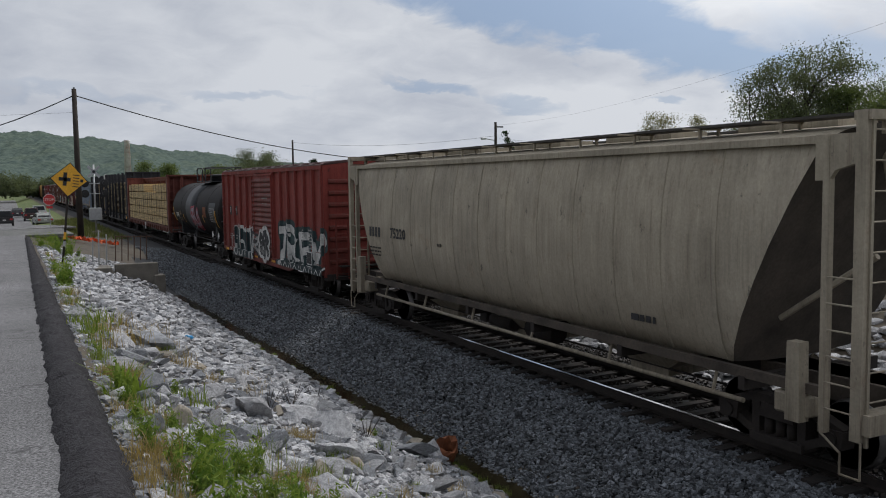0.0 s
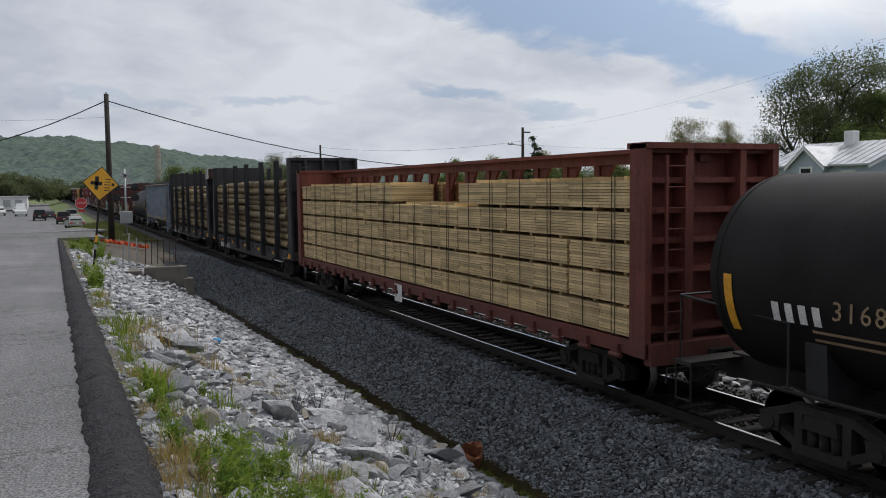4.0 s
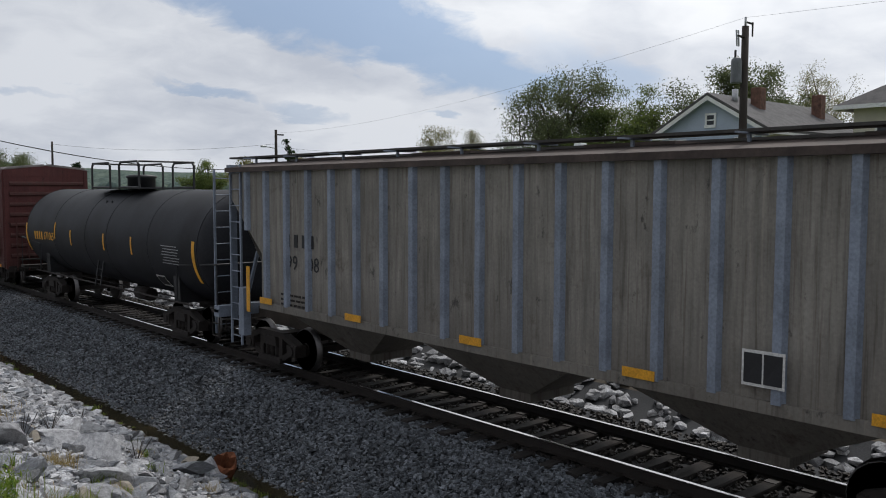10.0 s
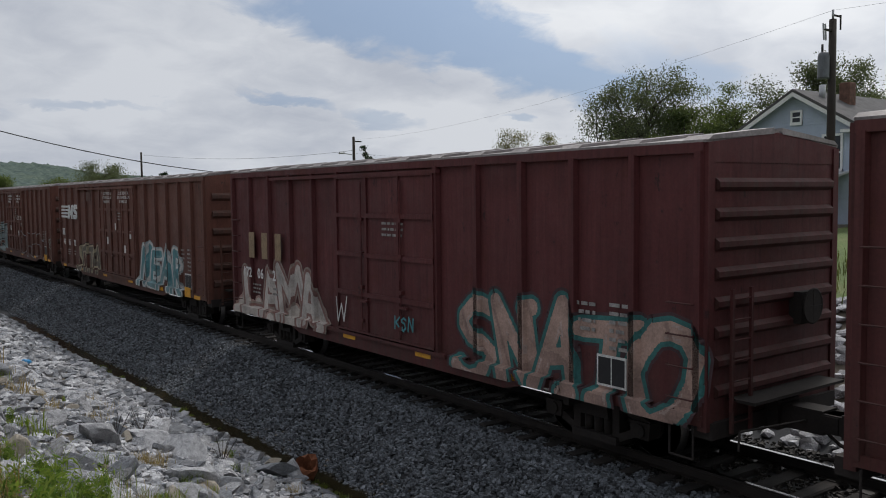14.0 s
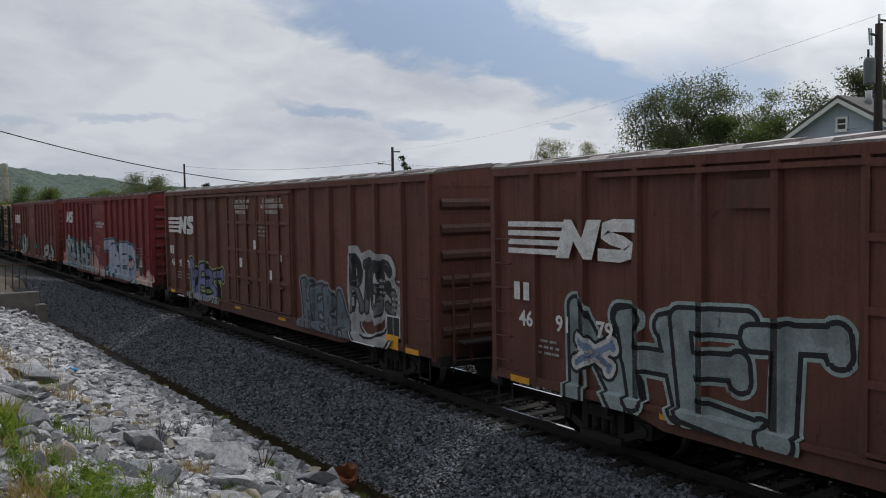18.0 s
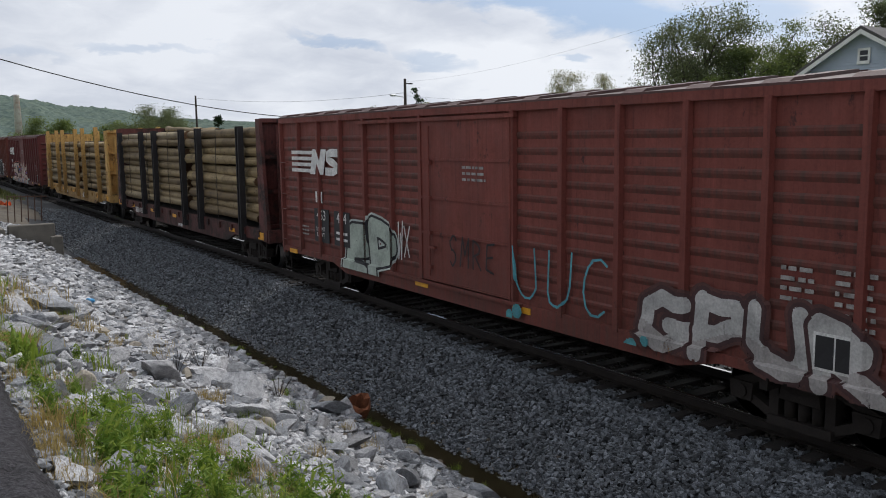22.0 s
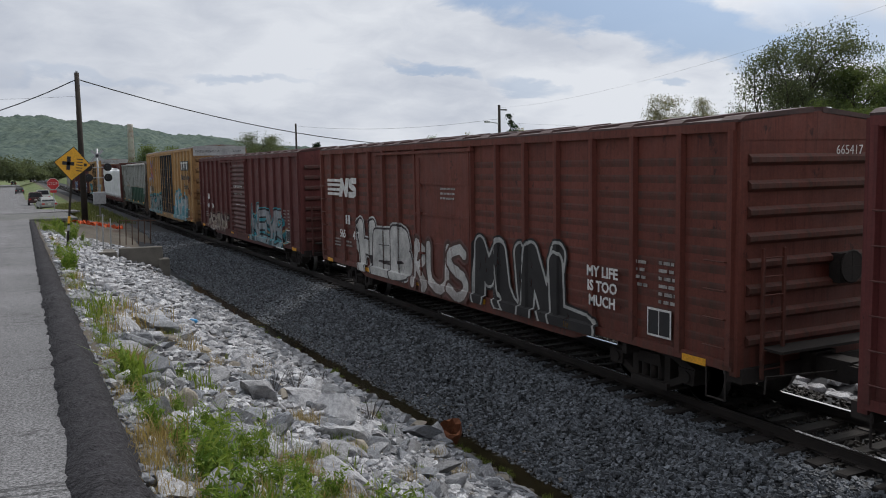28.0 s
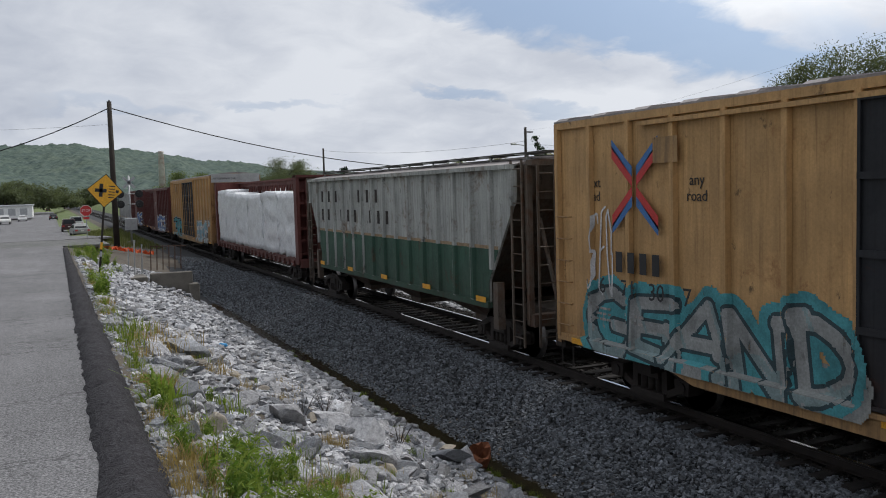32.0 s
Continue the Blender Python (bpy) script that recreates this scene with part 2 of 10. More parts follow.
def sky_nodes():
    nt = world.node_tree
    nt.nodes.clear()
    n, l = nt.nodes.new, nt.links.new
    out = n("ShaderNodeOutputWorld")
    bg = n("ShaderNodeBackground")
    bg.inputs["Strength"].default_value = 0.1
    sky = n("ShaderNodeTexSky")
    sky.sky_type, sky.sun_disc = "NISHITA", False
    sky.sun_elevation, sky.sun_rotation = radians(SUN_EL), radians(SUN_AZ)
    sky.dust_density = 1.5
    tc = n("ShaderNodeTexCoord")
    sep = n("ShaderNodeSeparateXYZ")
    l(tc.outputs["Generated"], sep.inputs[0])
    # the cloud sheet: the direction met with a flat layer
    up = n("ShaderNodeMath")
    up.operation = "MAXIMUM"
    l(sep.outputs["Z"], up.inputs[0])
    up.inputs[1].default_value = 0.0
    add = n("ShaderNodeMath")
    l(up.outputs[0], add.inputs[0])
    add.inputs[1].default_value = 0.30
    dx, dy = n("ShaderNodeMath"), n("ShaderNodeMath")
    for m, axis in ((dx, "X"), (dy, "Y")):
        m.operation = "DIVIDE"
        l(sep.outputs[axis], m.inputs[0])
        l(add.outputs[0], m.inputs[1])
    com = n("ShaderNodeCombineXYZ")
    l(dx.outputs[0], com.inputs[0])
    l(dy.outputs[0], com.inputs[1])
    mp = n("ShaderNodeMapping")
    mp.inputs["Location"].default_value = CLOUD_SHIFT
    mp.inputs["Rotation"].default_value = (0, 0, 0.0)
    mp.inputs["Scale"].default_value = (1.0, 1.25, 1)
    l(com.outputs[0], mp.inputs[0])
    big = n("ShaderNodeTexNoise")
    big.inputs["Scale"].default_value, big.inputs["Detail"].default_value = 1.5, 4
    big.inputs["Roughness"].default_value, big.inputs["Distortion"].default_value = 0.45, 0.25
    l(mp.outputs[0], big.inputs["Vector"])
    # a long rift of thin cloud crosses the sheet, with a few small gaps beyond it
    soft = n("ShaderNodeTexNoise")
    soft.inputs["Scale"].default_value, soft.inputs["Detail"].default_value = 3.2, 5
    soft.inputs["Roughness"].default_value = 0.5
    l(com.outputs[0], soft.inputs["Vector"])
    rs = n("ShaderNodeSeparateXYZ")
    l(com.outputs[0], rs.inputs[0])
    wisp = noise_node(nt, com.outputs[0], 6.5, 7, 0.62, 0.4)
    wu = math_node(nt, "ADD", rs.outputs[0], math_node(nt, "MULTIPLY_ADD", big.outputs[0], 0.5, -0.25))
    wv = math_node(nt, "ADD", rs.outputs[1], math_node(nt, "MULTIPLY_ADD", soft.outputs[0], 0.34, -0.17))
    wv = math_node(nt, "ADD", wv, math_node(nt, "MULTIPLY_ADD", wisp.outputs[0], 0.26, -0.13))

    def gap(u, v, ru, rv, soften):
        a = math_node(nt, "POWER", math_node(nt, "ABSOLUTE", math_node(nt, "DIVIDE", math_node(nt, "SUBTRACT", wu, u), ru)), 2.0)
        b = math_node(nt, "POWER", math_node(nt, "ABSOLUTE", math_node(nt, "DIVIDE", math_node(nt, "SUBTRACT", wv, v), rv)), 2.0)
        return math_node(nt, "MULTIPLY_ADD", math_node(nt, "ADD", a, b), -soften, soften, clamp=True)
    thin = gap(1.28, 1.63, 0.72, 0.21, 1.7)
    for u, v, ru, rv, k in ((1.06, 2.17, 0.17, 0.05, 0.7), (1.42, 2.14, 0.2, 0.07, 0.55), (0.64, 2.38, 0.2, 0.05, 0.45), (1.86, 1.42, 0.35, 0.16, 0.7), (0.2, 2.5, 0.3, 0.06, 0.3), (1.75, 1.9, 0.06, 0.03, 0.6)):
        thin = math_node(nt, "MAXIMUM", thin, math_node(nt, "MULTIPLY", gap(u, v, ru, rv, 1.2), k))
    cover = n("ShaderNodeMath")
    cover.operation = "SUBTRACT"
    cover.inputs[0].default_value = 1.0
    l(math_node(nt, "MULTIPLY", thin, 0.9), cover.inputs[1])
    shade = n("ShaderNodeValToRGB")
    e = shade.color_ramp.elements
    e[0].position, e[0].color = 0.34, (6.2, 6.5, 7.05, 1)
    e[1].position, e[1].color = 0.60, (8.7, 8.85, 9.0, 1)
    l(math_node(nt, "ADD", big.outputs[0], math_node(nt, "MULTIPLY_ADD", wisp.outputs[0], 0.34, -0.17)), shade.inputs[0])
    # haze whitens the sky towards the horizon
    hz = n("ShaderNodeMapRange")
    hz.inputs["From Min"].default_value, hz.inputs["From Max"].default_value = 0.03, 0.13
    hz.inputs["To Min"].default_value, hz.inputs["To Max"].default_value = 0.85, 0.0
    l(sep.outputs["Z"], hz.inputs[0])
    mx = n("ShaderNodeMath")
    mx.operation = "MAXIMUM"
    l(cover.outputs[0], mx.inputs[0])
    l(hz.outputs[0], mx.inputs[1])
    veil = n("ShaderNodeMixRGB")
    veil.inputs[0].default_value = 0.8
    l(sky.outputs[0], veil.inputs[1])
    veil.inputs[2].default_value = (3.5, 4.7, 6.6, 1)
    mix = n("ShaderNodeMixRGB")
    l(mx.outputs[0], mix.inputs[0])
    l(veil.outputs[0], mix.inputs[1])
    l(shade.outputs[0], mix.inputs[2])
    # the cloud glows towards the sun and greys away from it
    dot = n("ShaderNodeVectorMath")
    dot.operation = "DOT_PRODUCT"
    l(tc.outputs["Generated"], dot.inputs[0])
    ra, re_ = radians(SUN_AZ), radians(SUN_EL)
    dot.inputs[1].default_value = (math.sin(ra) * math.cos(re_), math.cos(ra) * math.cos(re_), math.sin(re_))
    glow = ramp_node(nt, math_node(nt, "MULTIPLY_ADD", dot.outputs["Value"], 0.5, 0.5), [(0.15, (0.36, 0.37, 0.40)), (0.62, (0.84, 0.85, 0.87)), (0.8, (0.97, 0.97, 0.97)), (1.0, (1.9, 1.85, 1.75))])
    fin = mix_node(nt, 1.0, mix.outputs[0], glow.outputs[0], "MULTIPLY")
    l(fin.outputs[0], bg.inputs["Color"])
    l(bg.outputs[0], out.inputs[0])


CLOUD_SHIFT = (3.1, 1.7, 0.0)
sky_nodes()
sun = new("sun", bpy.data.lights.new("sun", "SUN"))
sun.data.energy, sun.data.angle, sun.data.color = 2.0, radians(9.0), (1.0, 0.95, 0.87)
_a, _e = radians(SUN_AZ), radians(SUN_EL)
sun.matrix_world = look((math.sin(_a) * math.cos(_e) * 50, math.cos(_a) * math.cos(_e) * 50, math.sin(_e) * 50), (0, 0, 0))
scene.view_settings.exposure = 0.0
# ---------- building helpers ----------
def mesh_of(bm, name, mat, smooth=False):
    me = bpy.data.meshes.new(name)
    bm.to_mesh(me)
    bm.free()
    for mm in (mat if isinstance(mat, (list, tuple)) else [mat]):
        me.materials.append(mm)
    if smooth:
        me.polygons.foreach_set("use_smooth", [True] * len(me.polygons))
    return me


def part(name, bm, mat, parent, label="", smooth=False):
    me = bm if isinstance(bm, bpy.types.Mesh) else mesh_of(bm, name, mat, smooth)
    ob = new(name, me)
    ob.parent = parent
    if label:
        ob["label"] = label
    return ob


def thing(name, label, category, m=None, group="", kind=""):
    ob = new(name)
    ob.empty_display_size = 0.3
    if m is not None:
        ob.matrix_world = m
    return tagged(ob, label, category, group, kind)


def solid(name, bm, mat, label, category="", m=None, group="", kind="", smooth=False):
    ob = new(name, bm if isinstance(bm, bpy.types.Mesh) else mesh_of(bm, name, mat, smooth))
    if m is not None:
        ob.matrix_world = m
    return tagged(ob, label, category, group, kind)


def box(bm, x0, x1, y0, y1, z0, z1, idx=0, m=None):
    p = [(x, y, z) for x in (x0, x1) for y in (y0, y1) for z in (z0, z1)]
    if m is not None:
        p = [m @ Vector(q) for q in p]
    v = [bm.verts.new(q) for q in p]
    for f in ((0, 1, 3, 2), (4, 6, 7, 5), (0, 4, 5, 1), (2, 3, 7, 6), (0, 2, 6, 4), (1, 5, 7, 3)):
        bm.faces.new([v[i] for i in f]).material_index = idx
    return bm


def boxes(*args):
    bm = bmesh.new()
    for a in args:
        box(bm, *a)
    return bm


def bevelled(x0, x1, y0, y1, z0, z1, w=0.02, seg=1):
    bm = boxes((x0, x1, y0, y1, z0, z1))
    bmesh.ops.bevel(bm, geom=bm.edges[:], offset=w, segments=seg, affect="EDGES")
    return bm


def prism(bm, pts, axis, a, b, idx=0):
    """An outline in the two other axes, pushed out from a to b along an axis (0, 1 or 2)."""
    def at(p, q):
        c = list(p)
        c.insert(axis, q)
        return c
    lo, hi = [bm.verts.new(at(p, a)) for p in pts], [bm.verts.new(at(p, b)) for p in pts]
    n = len(pts)
    for i in range(n):
        bm.faces.new((lo[i], lo[(i + 1) % n], hi[(i + 1) % n], hi[i])).material_index = idx
    bm.faces.new(lo[::-1]).material_index = idx
    bm.faces.new(hi).material_index = idx
    return bm


def rod(bm, p, q, r, n=8, r2=None, idx=0, caps=True):
    p, q = Vector(p), Vector(q)
    d = (q - p).normalized()
    s = d.orthogonal().normalized()
    t = d.cross(s)
    r2 = r if r2 is None else r2
    ring = [[bm.verts.new(c + (s * math.cos(k * math.tau / n) + t * math.sin(k * math.tau / n)) * rr) for k in range(n)] for c, rr in ((p, r), (q, r2))]
    for k in range(n):
        f = bm.faces.new((ring[0][k], ring[0][(k + 1) % n], ring[1][(k + 1) % n], ring[1][k]))
        f.material_index, f.smooth = idx, n > 6
    if caps:
        bm.faces.new(ring[0][::-1]).material_index = idx
        bm.faces.new(ring[1]).material_index = idx
    return bm


def lathe(bm, profile, c, axis=1, n=24, idx=0):
    """Rings (along, radius) turned about an axis through c."""
    rings = []
    for along, r in profile:
        ring = []
        for k in range(n):
            a = k * math.tau / n
            q = [0, 0, 0]
            q[axis] = along
            q[(axis + 1) % 3], q[(axis + 2) % 3] = r * math.cos(a), r * math.sin(a)
            ring.append(bm.verts.new(Vector(q) + Vector(c)))
        rings.append(ring)
    for a, b in zip(rings, rings[1:]):
        for k in range(n):
            f = bm.faces.new((a[k], a[(k + 1) % n], b[(k + 1) % n], b[k]))
            f.smooth, f.material_index = True, idx
    for ring, flip in ((rings[0], True), (rings[-1], False)):
        bm.faces.new(ring[::-1] if flip else ring).material_index = idx
    return bm


def raw_mesh(name, verts, faces, mat, smooth=False):
    me = bpy.data.meshes.new(name)
    me.from_pydata(verts, [], faces)
    for mm in (mat if isinstance(mat, (list, tuple)) else [mat]):
        me.materials.append(mm)
    if smooth:
        me.polygons.foreach_set("use_smooth", [True] * len(me.polygons))
    me.update()
    return me


def ico(sub=1):
    bm = bmesh.new()
    bmesh.ops.create_icosphere(bm, subdivisions=sub, radius=1.0)
    v, f = np.array([q.co for q in bm.verts]), [tuple(q.index for q in p.verts) for p in bm.faces]
    bm.free()
    return v, f


def clumps(name, spots, mat, rng, sub=1, rough=0.3, smooth=False, angular=False):
    """Many small uneven lumps in one mesh: spots of (place, (sx, sy, sz), turn)."""
    bv, bf = ico(sub)
    bf = np.array(bf)
    V, Fc = [], []
    for k, (c, s, a) in enumerate(spots):
        q = bv * (1 + rng.uniform(-rough, rough, (len(bv), 1)))
        if angular:
            for _ in range(6):
                nrm = rng.normal(size=3)
                nrm /= np.linalg.norm(nrm)
                q = q - np.maximum(0, q @ nrm - rng.uniform(0.35, 0.75))[:, None] * nrm
        q = q * np.array(s)
        ca, sa = math.cos(a), math.sin(a)
        q = np.stack([q[:, 0] * ca - q[:, 1] * sa, q[:, 0] * sa + q[:, 1] * ca, q[:, 2]], 1) + np.array(c)
        V.append(q)
        Fc.append(bf + k * len(bv))
    return raw_mesh(name, np.concatenate(V).tolist(), np.concatenate(Fc).tolist(), mat, smooth)


FONT = {}


def lettering(name, text, size, mat, parent, y, z, x=-1.63, label="", spread=1.0, end=None, align="CENTER", bold=0.0):
    """Words on the side that faces -x (or, with end, on the end that faces -y at that y), as a thin raised mesh."""
    key = (text, size, spread, align, mat.name, end is None, bold)
    if key not in FONT:
        cu = bpy.data.curves.new("letters", "FONT")
        cu.body, cu.size, cu.align_x, cu.align_y = text, size, align, "CENTER"
        cu.space_character, cu.extrude, cu.resolution_u, cu.offset = spread, 0.0015, 2, bold
        ob = bpy.data.objects.new("letters", cu)
        me = bpy.data.meshes.new_from_object(ob)
        bpy.data.objects.remove(ob)
        me.materials.clear()
        me.materials.append(mat)
        me.transform(pose(0, 0, 0, 90, 0, -90) if end is None else pose(0, 0, 0, 90, 0, 0))
        FONT[key] = me
    ob = part(name, FONT[key], mat, parent, label)
    ob.location = (x, y, z) if end is None else (x, end, z)
    return ob
# ---------- ground ----------
def road_z(y):
    if y < 63:
        return 2.325 - 0.0185 * max(-30.0, y)
    return 1.16 - 0.034 * min(y - 63, 47) - 0.003 * max(0.0, min(y - 110, 400))


def edge_x(y):
    return 0.15 + 0.0072 * min(y, 120.0)


def ditch_x(y):
    return 6.92 - 0.016 * max(0.0, min(y - 10, 30))


def ground_z(x, y):
    """The lie of the land across the track."""
    e = edge_x(y) + 0.32
    rz = road_z(y)
    far = min(1.0, max(0.0, (y - (36.0 if x < 5.4 else 43.0)) / 9.0))
    if x < e:
        z = rz - 0.02
    elif x < ditch_x(y):
        f = (x - e) / (ditch_x(y) - e)
        lowest = -1.12 * (1 - far) + 0.15 * far
        z = rz - 0.06 + (lowest - rz + 0.06) * (f ** (0.92))
    elif x < 9.05:
        lowest = -1.12 * (1 - far) + 0.15 * far
        f = min(1.0, max(0.0, (x - ditch_x(y) - 0.35)) / (9.05 - ditch_x(y) - 0.35))
        z = lowest + (-0.2 - lowest) * f
    elif x < 12.4:
        z = -0.215
    elif x < 13.2:
        z = -0.215 - (x - 12.4) * 0.23
    elif x < 17.5:
        z = -0.4 + (x - 13.2) / 4.3 * 1.9
    else:
        z = 1.5 + min(2.0, (x - 17.5) * 0.03)
    return z


def build_ground():
    xs = [-3000, -900, -300, -120, -60, -30, -15, -8.3, -8.0, -4, 0.0] + [0.3 + 0.35 * k for k in range(36)] + [13.2, 14, 15, 16, 17.5, 20, 26, 34, 45, 60, 90, 150, 300, 900, 3000]
    xs = sorted(set(xs))
    ys = [-400, -120, -60, -30] + [-15 + 1.0 * k for k in range(80)] + [67, 70, 75, 80, 85, 95, 110, 130, 160, 200, 260, 350, 500, 800, 1400, 2500, 4200]
    V, Fc = [], []
    for y in ys:
        for x in xs:
            z = ground_z(x, y) + 0.05 * noise.noise(Vector((x * 0.7, y * 0.7, 3.0))) * (0.4 < x < 9 or x > 13)
            V.append((x, y, z - 0.03))
    n = len(xs)
    for j in range(len(ys) - 1):
        for i in range(n - 1):
            Fc.append((j * n + i, j * n + i + 1, (j + 1) * n + i + 1, (j + 1) * n + i))
    me = raw_mesh("ground", V, Fc, [M["earth"], M["gravel_gap_shade"], M["grassland"], M["mud"]], True)
    for p in me.polygons:
        c = p.center
        if c.y > 75 and (c.x < 6 or c.x > 14) or c.x > 17.5 or c.x < -8.5:
            p.material_index = 2
        elif abs(c.x - ditch_x(c.y) - 0.15) < 0.5 and c.y < 40:
            p.material_index = 3
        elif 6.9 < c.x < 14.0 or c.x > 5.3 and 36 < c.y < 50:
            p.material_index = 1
    return solid("ground", me, None, "earth and gravel ground falling from the road to the track", "ground", kind="structure")


def grassland():
    m, nt, b = base_mat("grassland")
    v = coords(nt)
    a, f = noise_node(nt, v, 0.12, 6, 0.6), noise_node(nt, v, 9.0, 4, 0.7)
    r = ramp_node(nt, a.outputs[0], [(0.3, (0.07, 0.10, 0.025)), (0.5, (0.10, 0.14, 0.035)), (0.7, (0.17, 0.155, 0.07))])
    g = ramp_node(nt, f.outputs[0], [(0.3, (0.6,) * 3), (0.7, (1.3,) * 3)])
    c = mix_node(nt, 1.0, r.outputs[0], g.outputs[0], "MULTIPLY")
    nt.links.new(c.outputs[0], b.inputs["Base Color"])
    b.inputs["Roughness"].default_value = 0.95
    bump(nt, b, f.outputs[0], 0.6, 0.05)
    return m


M["grassland"] = grassland()
build_ground()


def strip(name, left, right, ys, z, mat, label, thick=0.12, category="road"):
    """A paved strip between two edge lines, with thickness."""
    V, Fc = [], []
    for y in ys:
        for x, dz in ((left(y), 0.0), (right(y), 0.0), (right(y), -thick), (left(y), -thick)):
            V.append((x, y, z(x, y) + dz))
    for j in range(len(ys) - 1):
        for i in range(4):
            Fc.append((j * 4 + i, j * 4 + (i + 1) % 4, (j + 1) * 4 + (i + 1) % 4, (j + 1) * 4 + i))
    Fc += [(3, 2, 1, 0), tuple(len(V) - 4 + i for i in range(4))]
    return solid(name, raw_mesh(name, V, Fc, mat), None, label, category, kind="structure")


YS = [-30 + 2.0 * k for k in range(41)]
strip("road", lambda y: -7.6, edge_x, YS, lambda x, y: road_z(y) + 0.012, M["asphalt"], "sunlit worn grey asphalt road beside the railway")
strip("cross_street", lambda y: -90.0, lambda y: 2.9, [50.05, 56, 62.9], lambda x, y: road_z(y) + 0.006 if x < 3 else 0.05, M["asphalt_dark"], "dark asphalt cross street leading to the crossing")
strip("road", lambda y: -12.5 - 0.02 * (y - 50), lambda y: edge_x(y) + (3.6 if 66 < y < 150 else 0.2), [63, 66, 70, 75, 80, 85, 100, 110, 130, 149, 152, 180, 260, 400], lambda x, y: road_z(y) + 0.014, M["asphalt"], "wide pale asphalt street beyond the crossing")


def build_curb():
    """A rolled asphalt kerb: one long ragged ridge."""
    rng = np.random.default_rng(5)
    prof = ((-0.05, -0.04), (-0.01, 0.02), (0.04, 0.06), (0.10, 0.085), (0.17, 0.095), (0.24, 0.085), (0.30, 0.05), (0.35, -0.02), (0.39, -0.1), (0.43, -0.22))
    V, Fc = [], []
    ys = np.arange(-6, 46, 0.09)
    for y in ys:
        wob, tall = 0.045 * noise.noise(Vector((0, y * 1.3, 0))) + 0.025 * noise.noise(Vector((3, y * 5, 0))), 1 + 0.3 * noise.noise(Vector((5, y * 0.9, 0)))
        wide = 1.0 - 0.010 * max(0, y - 5)
        for k, (dx, dz) in enumerate(prof):
            V.append((edge_x(y) + dx * max(0.55, wide) + wob + rng.uniform(-0.013, 0.013), y + rng.uniform(-0.02, 0.02), road_z(y) + dz * tall + rng.uniform(-0.013, 0.013) + 0.02 * noise.noise(Vector((k * 0.9, y * 5, 7)))))
    n = len(prof)
    for j in range(len(ys) - 1):
        for i in range(n - 1):
            Fc.append((j * n + i, (j + 1) * n + i, (j + 1) * n + i + 1, j * n + i + 1))
    solid("kerb", raw_mesh("kerb", V, Fc, M["curb"], True), None, "rolled black asphalt kerb with crumbling edges", "kerb", kind="structure")


build_curb()


# ---------- track ----------
XC, GAUGE = 10.655, 1.51


TIES = []


def build_track():
    rng = np.random.default_rng(11)
    prof = ((-0.07, -0.17), (0.07, -0.17), (0.07, -0.158), (0.012, -0.14), (0.012, -0.045), (0.036, -0.03), (0.036, -0.003))
    outline = list(prof) + [(-a, b) for a, b in prof[::-1][:-1]]
    outline = [p for i, p in enumerate(outline) if p not in outline[:i]]
    for side in (-1, 1):
        bm = bmesh.new()
        prism(bm, [(a + XC + side * GAUGE / 2, b) for a, b in outline], 1, -60, 900)
        r = solid("rail", bm, M["rail"], "rusty steel running rail with a polished head", "rail", group="rails of the main track")
        bm = boxes((XC + side * GAUGE / 2 - 0.032, XC + side * GAUGE / 2 + 0.032, -60, 900, -0.003, 0.0))
        part("rail_head", bm, M["rail_top"], r, "polished bright running surface")
    me = []
    for k in range(4):
        w = 0.225
        bm = bmesh.new()
        box(bm, -1.3, 1.3, -w / 2, w / 2, -0.17, 0.0)
        bmesh.ops.bevel(bm, geom=bm.edges[:], offset=0.015, segments=1, affect="EDGES")
        for v in bm.verts:
            v.co += Vector(rng.uniform(-0.012, 0.012, 3)) + Vector((0, 0, 0))
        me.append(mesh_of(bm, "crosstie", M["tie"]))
    y, i, far_v = -6.0, 0, []
    TIES.clear()
    while y < 120:
        m = pose(XC - 0.05 + rng.uniform(-0.08, 0.08), y, -0.165, 0, rng.uniform(-0.5, 0.5), rng.uniform(-1.2, 1.2))
        if i < 140:
            t = solid("crosstie", me[i % 4], None, "weathered wooden crosstie bedded in ballast, darkened for the train's shade", "crosstie", m, "crossties of the main track")
            for side in (-1, 1):
                pm = M.setdefault("plate_mesh", mesh_of(boxes((-0.17, 0.17, -0.09, 0.09, 0, 0.012)), "tie_plate", M["rail"]))
                p = part("tie_plate", pm, None, t)
                p.location = (side * GAUGE / 2, 0, 0.002)
        else:
            far_v.append(m)
        TIES.append(y)
        y += 0.53 + rng.uniform(-0.03, 0.03)
        i += 1
    bm = bmesh.new()
    for m in far_v:
        box(bm, -1.3, 1.3, -0.11, 0.11, -0.17, 0, 0, m)
    for k in range(400):
        box(bm, XC - 1.3, XC + 1.3, y + k * 0.54, y + k * 0.54 + 0.22, -0.34, -0.18)
    solid("crossties", bm, M["tie"], "far run of dark wooden crossties", "crosstie", kind="stuff")


build_track()


def stones(name, rng, count, place, sizes, mat, label, flat=0.6, sub=1, rough=0.28, kind="stuff"):
    spots = []
    for _ in range(count):
        q = place()
        if q is None:
            continue
        x, y = q
        s = sizes(x, y)
        spots.append(((x, y, ground_z(x, y) - 0.03 + s * flat * rng.uniform(0.05, 0.5)), (s, s * rng.uniform(0.55, 0.95), s * flat * rng.uniform(0.6, 1.2)), rng.uniform(0, 6.28)))
    return solid(name, clumps(name, spots, mat, rng, sub, 0.12, angular=True), None, label, "stones", kind=kind)


